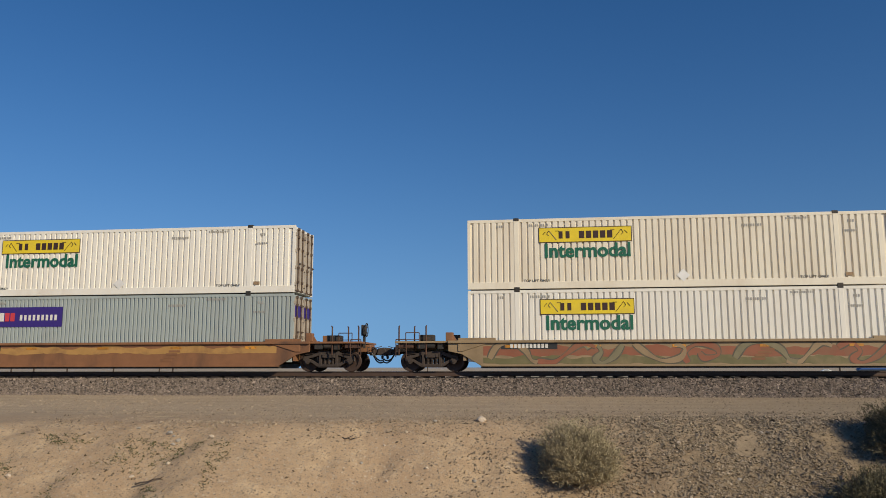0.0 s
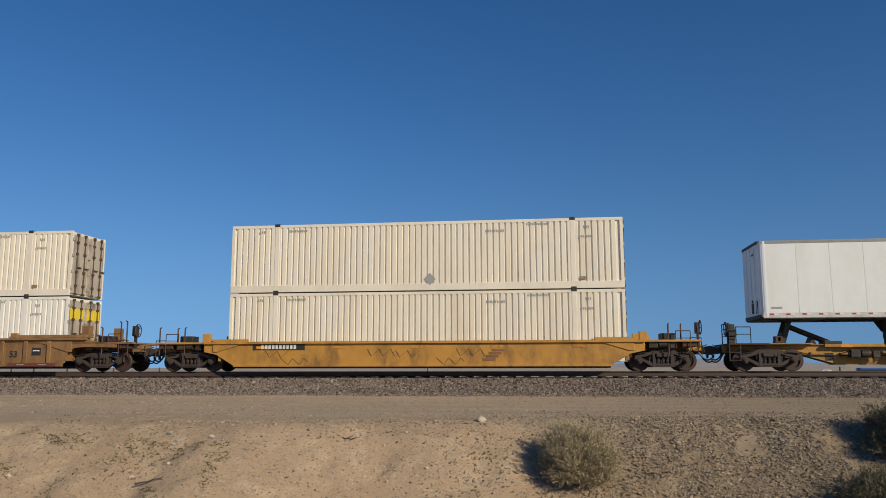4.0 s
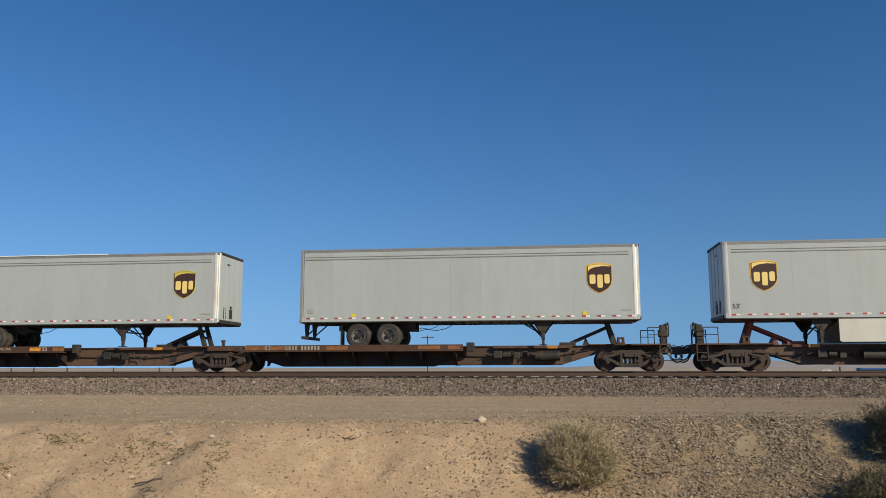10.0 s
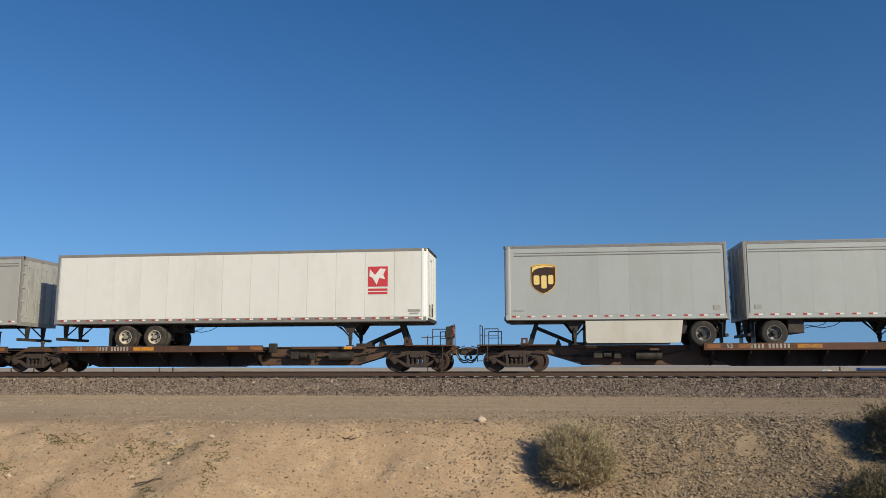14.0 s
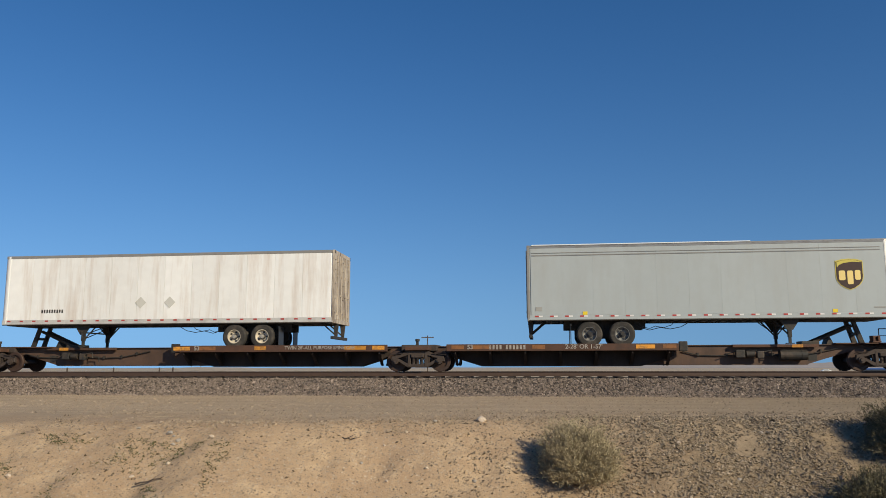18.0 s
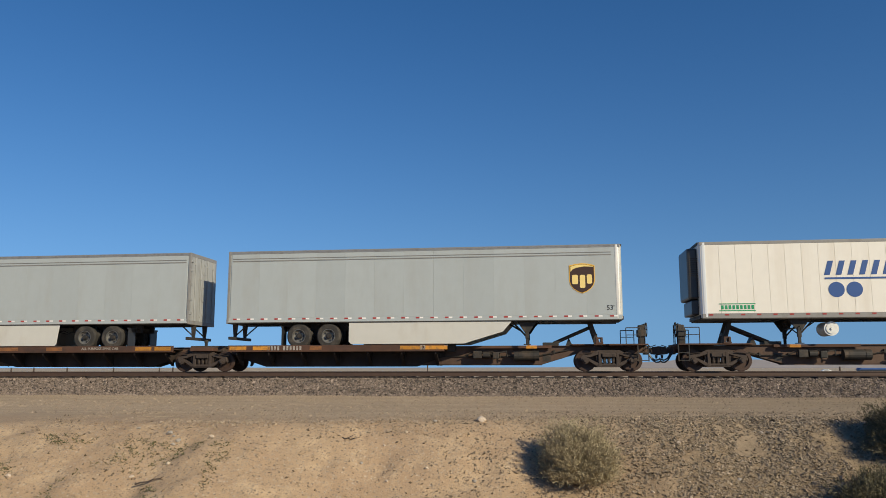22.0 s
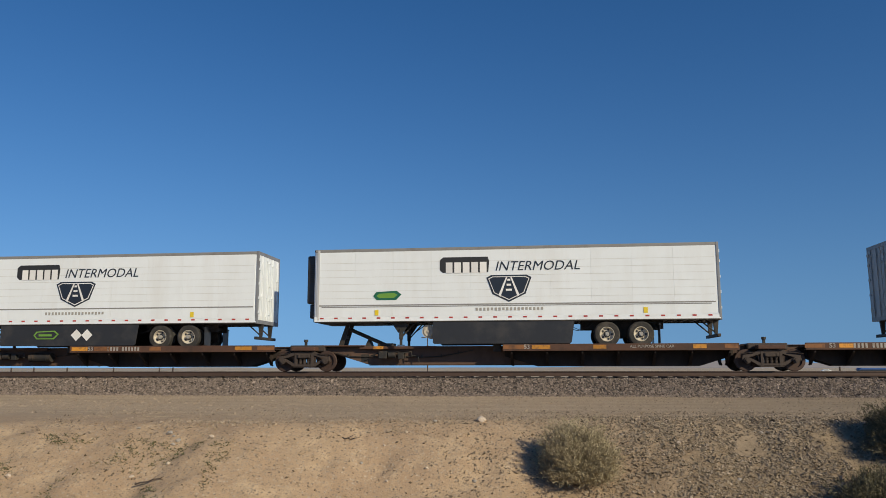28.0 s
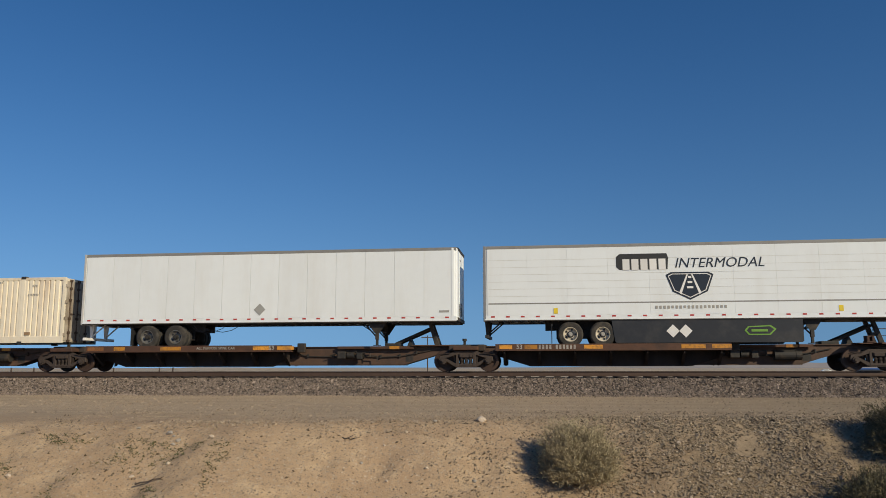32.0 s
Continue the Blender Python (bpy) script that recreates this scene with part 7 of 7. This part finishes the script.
# rails and ties
def rail(y, name):
    me = bpy.data.meshes.new("rail")
    prof = [(-0.07, -0.19), (0.07, -0.19), (0.07, -0.175), (0.012, -0.15), (0.012, -0.045), (0.036, -0.035), (0.036, -0.006), (0.028, 0.0), (-0.028, 0.0), (-0.036, -0.006),
            (-0.036, -0.035), (-0.012, -0.045), (-0.012, -0.15), (-0.07, -0.175)]
    k = len(prof)
    xs = [-900 + 50 * i for i in range(37)]
    me.from_pydata([(x, y + a, z) for x in xs for a, z in prof], [], [(i * k + j, i * k + (j + 1) % k, (i + 1) * k + (j + 1) % k, (i + 1) * k + j) for i in range(len(xs) - 1) for j in range(k)])
    me.materials.append(M_RAIL)
    me.materials.append(M_HEAD)
    for p in me.polygons:
        if p.center.z > -0.004:
            p.material_index = 1
    return tagged(new("rail", me), "long brown steel rail with a bright running top", "rail", "rails of the track", kind="structure")


rail(YC - 0.7525, "near")
rail(YC + 0.7525, "far")
track = tagged(new("ties"), "row of dark ties bedded in ballast", "railway ties", kind="structure")
m_tie = shared("tie", lambda bm: box(bm, -0.13, 0.13, -1.3, 1.3, -0.2, -0.012, 0.02))
for i in range(76):
    part("tie", m_tie, M_TIE, track, (-23.4 + 0.61 * i + 0.02 * math.sin(i * 7.3), YC, -0.19))
def far_ties(bm):
    for i in range(1440):
        x = -440 + 0.61 * i
        if not -23.6 < x < 23.2:
            box(bm, x - 0.13, x + 0.13, YC - 1.3, YC + 1.3, -0.39, -0.202)
part("far_ties", shared("far_ties", far_ties), M_TIE, track)["kind"] = "stuff"


# ---------------------------------------------------------------- bushes and weeds
def twig_bush(name, label, x, y, rad, height, n, material, leaf_mat, seed, leaves=2, spread=1.0):
    """A dry desert bush: a crown of fine stems from one root, with small leaves along them."""
    r = random.Random(seed)
    z = ground_z(x, y) - 0.05
    th = thing(name, label, "bush")
    th.matrix_basis = pose(x, y, z)
    sv, sf, lv, lf = [], [], [], []

    def stick(p, q, w):
        d = (q - p).normalized()
        e = d.orthogonal().normalized() * w
        f = d.cross(e).normalized() * w
        k = len(sv)
        for c in (e, -0.5 * e + 0.87 * f, -0.5 * e - 0.87 * f):
            sv.append(p + c)
        sv.append(q)
        sf.extend([(k, k + 1, k + 3), (k + 1, k + 2, k + 3), (k + 2, k, k + 3)])

    def leaf(p, s, along):
        a = (along * 1.2 + Vector((r.gauss(0, 0.6), r.gauss(0, 0.6), r.gauss(0.3, 0.6)))).normalized() * s
        b = a.cross(Vector((r.gauss(0, 1), r.gauss(0, 1), r.gauss(0, 1)))).normalized() * s * 0.2
        k = len(lv)
        lv.extend([p - b, p + a, p + b, p - a * 0.2])
        lf.append((k, k + 1, k + 2, k + 3))

    for i in range(n):
        az, el = r.uniform(0, math.tau), math.asin(min(1, r.random() ** 0.8 * 0.98 + 0.02))
        lump = 0.78 + 0.3 * noise.noise((math.cos(az) * 1.6 + seed, math.sin(az) * 1.6, el * 2))
        ln = lump * r.uniform(0.72, 1.05)
        d = Vector((math.cos(az) * math.cos(el) * rad * spread, math.sin(az) * math.cos(el) * rad * spread, math.sin(el) * height))
        p = Vector((r.gauss(0, 0.06), r.gauss(0, 0.06), 0))
        m1 = p + d * ln * 0.5 + Vector((r.gauss(0, 0.05), r.gauss(0, 0.05), 0.05))
        q = p + d * ln
        stick(p, m1, 0.008)
        stick(m1, q, 0.005)
        for k in range(4):
            t = r.uniform(0.35, 1.0)
            b0 = p.lerp(q, t)
            b1 = b0 + (d.normalized() * 1.3 + Vector((r.gauss(0, 0.7), r.gauss(0, 0.7), r.gauss(0.5, 0.6)))).normalized() * r.uniform(0.07, 0.2) * rad
            stick(b0, b1, 0.0035)
            for u in range(leaves):
                leaf(b0.lerp(b1, r.random()) + Vector((r.gauss(0, 0.02), r.gauss(0, 0.02), r.gauss(0, 0.02))), r.uniform(0.02, 0.05), (b1 - b0).normalized())
    for nm, v, f, mt in (("twig_crown", sv, sf, material), ("foliage", lv, lf, leaf_mat)):
        me = bpy.data.meshes.new(nm)
        me.from_pydata([tuple(c) for c in v], [], f)
        part(nm, me, mt, th)
    return th


M_STEM = mat("dry_stem", (0.35, 0.285, 0.18), 0.9, var=0.3)
M_DLEAF = mat("dusty_leaf", (0.40, 0.335, 0.205), 0.9, var=0.3, scale=6)
M_GLEAF = mat("dark_green_leaf", (0.125, 0.11, 0.06), 0.85, var=0.35, scale=6)
M_WEED = mat("weed_green", (0.115, 0.115, 0.05), 0.85, var=0.3)
twig_bush("dry_bush", "round dry tan desert bush on the slope of the bank", 0.52, 15.75, 1.1, 1.32, 2600, M_STEM, M_DLEAF, 3, 7)
twig_bush("green_bush", "dusty dark green bush at the lip of the bank", 7.35, 17.2, 1.3, 1.35, 3000, M_STEM, M_GLEAF, 5, 11)
twig_bush("green_bush", "dusty olive bush low on the bank", 5.95, 15.4, 1.15, 1.15, 3000, M_STEM, M_GLEAF, 9, 11)


def weeds(name, label, x0, x1, y0, y1, n, seed, material):
    r = random.Random(seed)
    v, f = [], []
    for i in range(n):
        cx, cy = r.uniform(x0, x1), r.uniform(y0, y1)
        if fnoise(cx, cy, 0.7, seed) < 0.12 - 0.25 * r.random():
            continue
        for k in range(6):
            x, y = cx + r.gauss(0, 0.03), cy + r.gauss(0, 0.03)
            z = ground_z(x, y)
            a = r.uniform(0, math.tau)
            h, w = r.uniform(0.012, 0.038), 0.014
            dx, dy = math.cos(a) * w, math.sin(a) * w
            b = len(v)
            v += [(x - dx, y - dy, z), (x + dx, y + dy, z), (x + r.gauss(0, 0.04), y + r.gauss(0, 0.04), z + h)]
            f.append((b, b + 1, b + 2))
    me = bpy.data.meshes.new(name)
    me.from_pydata(v, [], f)
    me.materials.append(material)
    return tagged(new(name, me), label, "weeds", kind="stuff")


weeds("weeds", "sparse small green weeds on the sandy bank", -10.6, -6.0, 13.4, 15.0, 950, 21, M_WEED)


def m_rock(seed):
    def make(bm):
        bmesh.ops.create_icosphere(bm, subdivisions=2, radius=0.5)
        for v in bm.verts:
            k = 1 + 0.45 * noise.noise(v.co * 2.2 + Vector((seed, 0, 0)))
            v.co = Vector((v.co.x * k * 1.15, v.co.y * k * 0.9, v.co.z * k * 0.75))
    return make


M_ROCKW = mat("pale_rock", (0.60, 0.49, 0.38), 0.9, var=0.15, bump=0.5, bscale=20)
M_ROCKG = mat("grey_rock", (0.38, 0.34, 0.29), 0.9, var=0.2, bump=0.5, bscale=20)
ROCKS = ((-6.52, 15.11, 0.09, 1), (-1.4, 17.04, 0.21, 1), (-7.43, 15.18, 0.12, 0), (-7.16, 15.01, 0.10, 0), (-7.3, 15.1, 0.07, 0), (-7.22, 14.92, 0.08, 0), (-3.23, 15.77, 0.06, 1),
         (-8.17, 15.34, 0.07, 0), (-3.56, 15.23, 0.07, 0), (-1.39, 15.2, 0.08, 0), (-2.3, 15.25, 0.07, 1), (-3.0, 14.9, 0.06, 1), (-7.6, 14.1, 0.08, 1), (-7.05, 14.4, 0.08, 1),
         (-2.35, 16.75, 0.08, 0), (-9.9, 13.9, 0.10, 1), (2.6, 16.9, 0.08, 1), (3.6, 16.2, 0.08, 0), (1.9, 15.6, 0.07, 1), (4.4, 17.6, 0.09, 0))
for i, (x, y, size, pale) in enumerate(ROCKS):
    r = tagged(new("rock", shared(("rock", i % 5), m_rock(i % 5 * 3.1))), "pale loose rock lying on the bank" if pale else "grey loose rock lying on the bank", "rock", "loose rocks on the bank")
    me = r.data
    if not me.materials:
        me.materials.append(M_ROCKW)
    r.material_slots[0].link = "OBJECT"
    r.material_slots[0].material = M_ROCKW if pale else M_ROCKG
    r.matrix_basis = pose(x, y, ground_z(x, y) + size * 0.12, 0, 0, i * 77) @ Matrix.Scale(size, 4)


def dead_branch(x, y, L, turn, seed):
    r = random.Random(seed)
    b = thing("dead_branch", "thin dead branch lying on the sand", "branch")
    b.matrix_basis = pose(x, y, ground_z(x, y) + 0.03, 0, -8, turn)

    def make(bm):
        pts = [Vector((L * (k / 6 - 0.5), r.gauss(0, 0.03) * L, r.gauss(0, 0.02))) for k in range(7)]
        for k, (p, q) in enumerate(zip(pts, pts[1:])):
            tube(bm, p, q, 0.016 - 0.0017 * k, 6, 0.0143 - 0.0017 * k)
        for k in (2, 3, 4, 5):
            tube(bm, pts[k], pts[k] + Vector((r.uniform(0.05, 0.16), r.uniform(-0.14, 0.14), r.uniform(0, 0.07))), 0.007, 5, 0.003)
    part("stick", shared(("branch", seed), make), M_POST, b)


dead_branch(-7.1, 13.95, 0.62, 24, 31)
dead_branch(-3.95, 15.68, 0.34, -20, 32)
weeds("dry_sprigs", "scattered dry sprigs on the bank", -9, 9, 14, 17.5, 260, 22, M_STEM)

# ---------------------------------------------------------------- beyond the track
def m_fence_post(bm):
    tube(bm, (0, 0, -0.3), (0, 0, 1.25), 0.07, 8, 0.06)


for x in (-44.67, -42.62, -39.62, -35.51, -31.51, -30.34, 21.3):
    p = tagged(new("fence_post", shared("fence_post", m_fence_post)), "dark weathered fence post standing beyond the track", "post", "fence posts")
    if not p.data.materials:
        p.data.materials.append(M_POST)
    p.matrix_basis = pose(x, 62, ground_z(x, 62))


def m_pole(bm):
    tube(bm, (0, 0, -0.5), (0, 0, 9.9), 0.16, 10, 0.11)


pole = thing("utility_pole", "wooden utility pole with a crossarm far beyond the track", "utility pole")
pole.matrix_basis = pose(-28.5, 190, -2.0)
part("shaft", shared("pole_shaft", m_pole), M_POST, pole)
part("crossarm", shared("pole_arm", lambda bm: box(bm, -1.5, 1.5, -0.06, 0.06, 9.3, 9.5, 0.01)), M_POST, pole)
for x in (-1.35, -0.6, 0.6, 1.35):
    part("insulator", shared("insulator", lambda bm: cyl(bm, (0, 0, 9.6), 0.06, 0.2, "z", 8)), M_RIM, pole, (x, 0, 0))



def mountains():
    """Far ridges that rise just over the horizon, with the haze in their colour."""
    n, v, f = 160, [], []
    for i in range(n + 1):
        u = -0.75 + 1.55 * i / n
        h = 36 * math.exp(-((u - 0.17) / 0.085) ** 2) if u < 0.17 else 20 + 16 * math.exp(-((u - 0.17) / 0.10) ** 2)
        h = h * (0.85 + 0.35 * noise.noise((u * 18, 2.0, 0)) + 0.15 * noise.noise((u * 60, 5.0, 0))) + 2.2 + 1.5 * noise.noise((u * 30, 9.0, 0))
        v += [(3600 * u, 3600, -12), (3600 * u, 3600, max(0, h) * 1.15), (3600 * u * 1.05, 3900, -12)]
    for i in range(n):
        a = 3 * i
        f += [(a, a + 3, a + 4, a + 1), (a + 1, a + 4, a + 5, a + 2)]
    me = bpy.data.meshes.new("mountains")
    me.from_pydata(v, [], f)
    # the haze of the air is mixed into this lilac-grey
    me.materials.append(mat("haze_tinted_mountain", (0.255, 0.25, 0.275), 0.95, var=0.15, scale=0.02))
    return tagged(new("backdrop", me), "mountains low on the horizon, tinted lilac for haze", "mountains", kind="structure")


mountains()


def m_car_body(bm):
    prism(bm, [(-2.2, 0.35), (-2.25, 0.75), (-1.5, 0.9), (-0.9, 1.42), (0.7, 1.45), (1.5, 0.95), (2.2, 0.85), (2.25, 0.4)], -0.85, 0.85, 0.08)


def parked_car(x, y, paint, label):
    c = thing("parked_car", label, "car")
    c.matrix_basis = pose(x, y, ground_z(x, y))
    part("body", shared("car_body", m_car_body), paint, c)
    part("window", shared("car_window", lambda bm: prism(bm, [(-1.25, 0.95), (-0.8, 1.34), (0.62, 1.36), (1.15, 0.97)], -0.862, 0.862)), M_BLACK, c)
    for wx in (-1.4, 1.4):
        for wy in (-0.78, 0.78):
            part("wheel", shared("car_wheel", lambda bm: cyl(bm, (0, 0, 0.33), 0.33, 0.2, "y", 18)), M_TYRE, c, (wx, wy, 0))


parked_car(118.0, 360, M_PURE, "white car parked far off in the desert")
shed = thing("shed", "long blue-roofed shed far beyond the track", "shed")
shed.matrix_basis = pose(137.0, 360, ground_z(137, 360))
part("wall", shared("shed_wall", lambda bm: box(bm, -6, 6, -2, 2, -0.5, 1.2)), M_NAVY, shed)
part("roof", shared("shed_roof", lambda bm: prism(bm, [(-6.4, 1.2), (-5.4, 1.9), (5.4, 1.9), (6.4, 1.2)], -2.4, 2.4)), M_BLUE, shed)
parked_car(148.0, 360, M_PURE, "white car parked beside a blue shed")

# ---------------------------------------------------------------- how the train moves
def motions():
    for ob, x, y, z, turn in TRAIN:
        walk(ob, [(t, pose(x - TRAVEL[t], y, z, 0, 0, turn)) for t in range(33)])


motions()
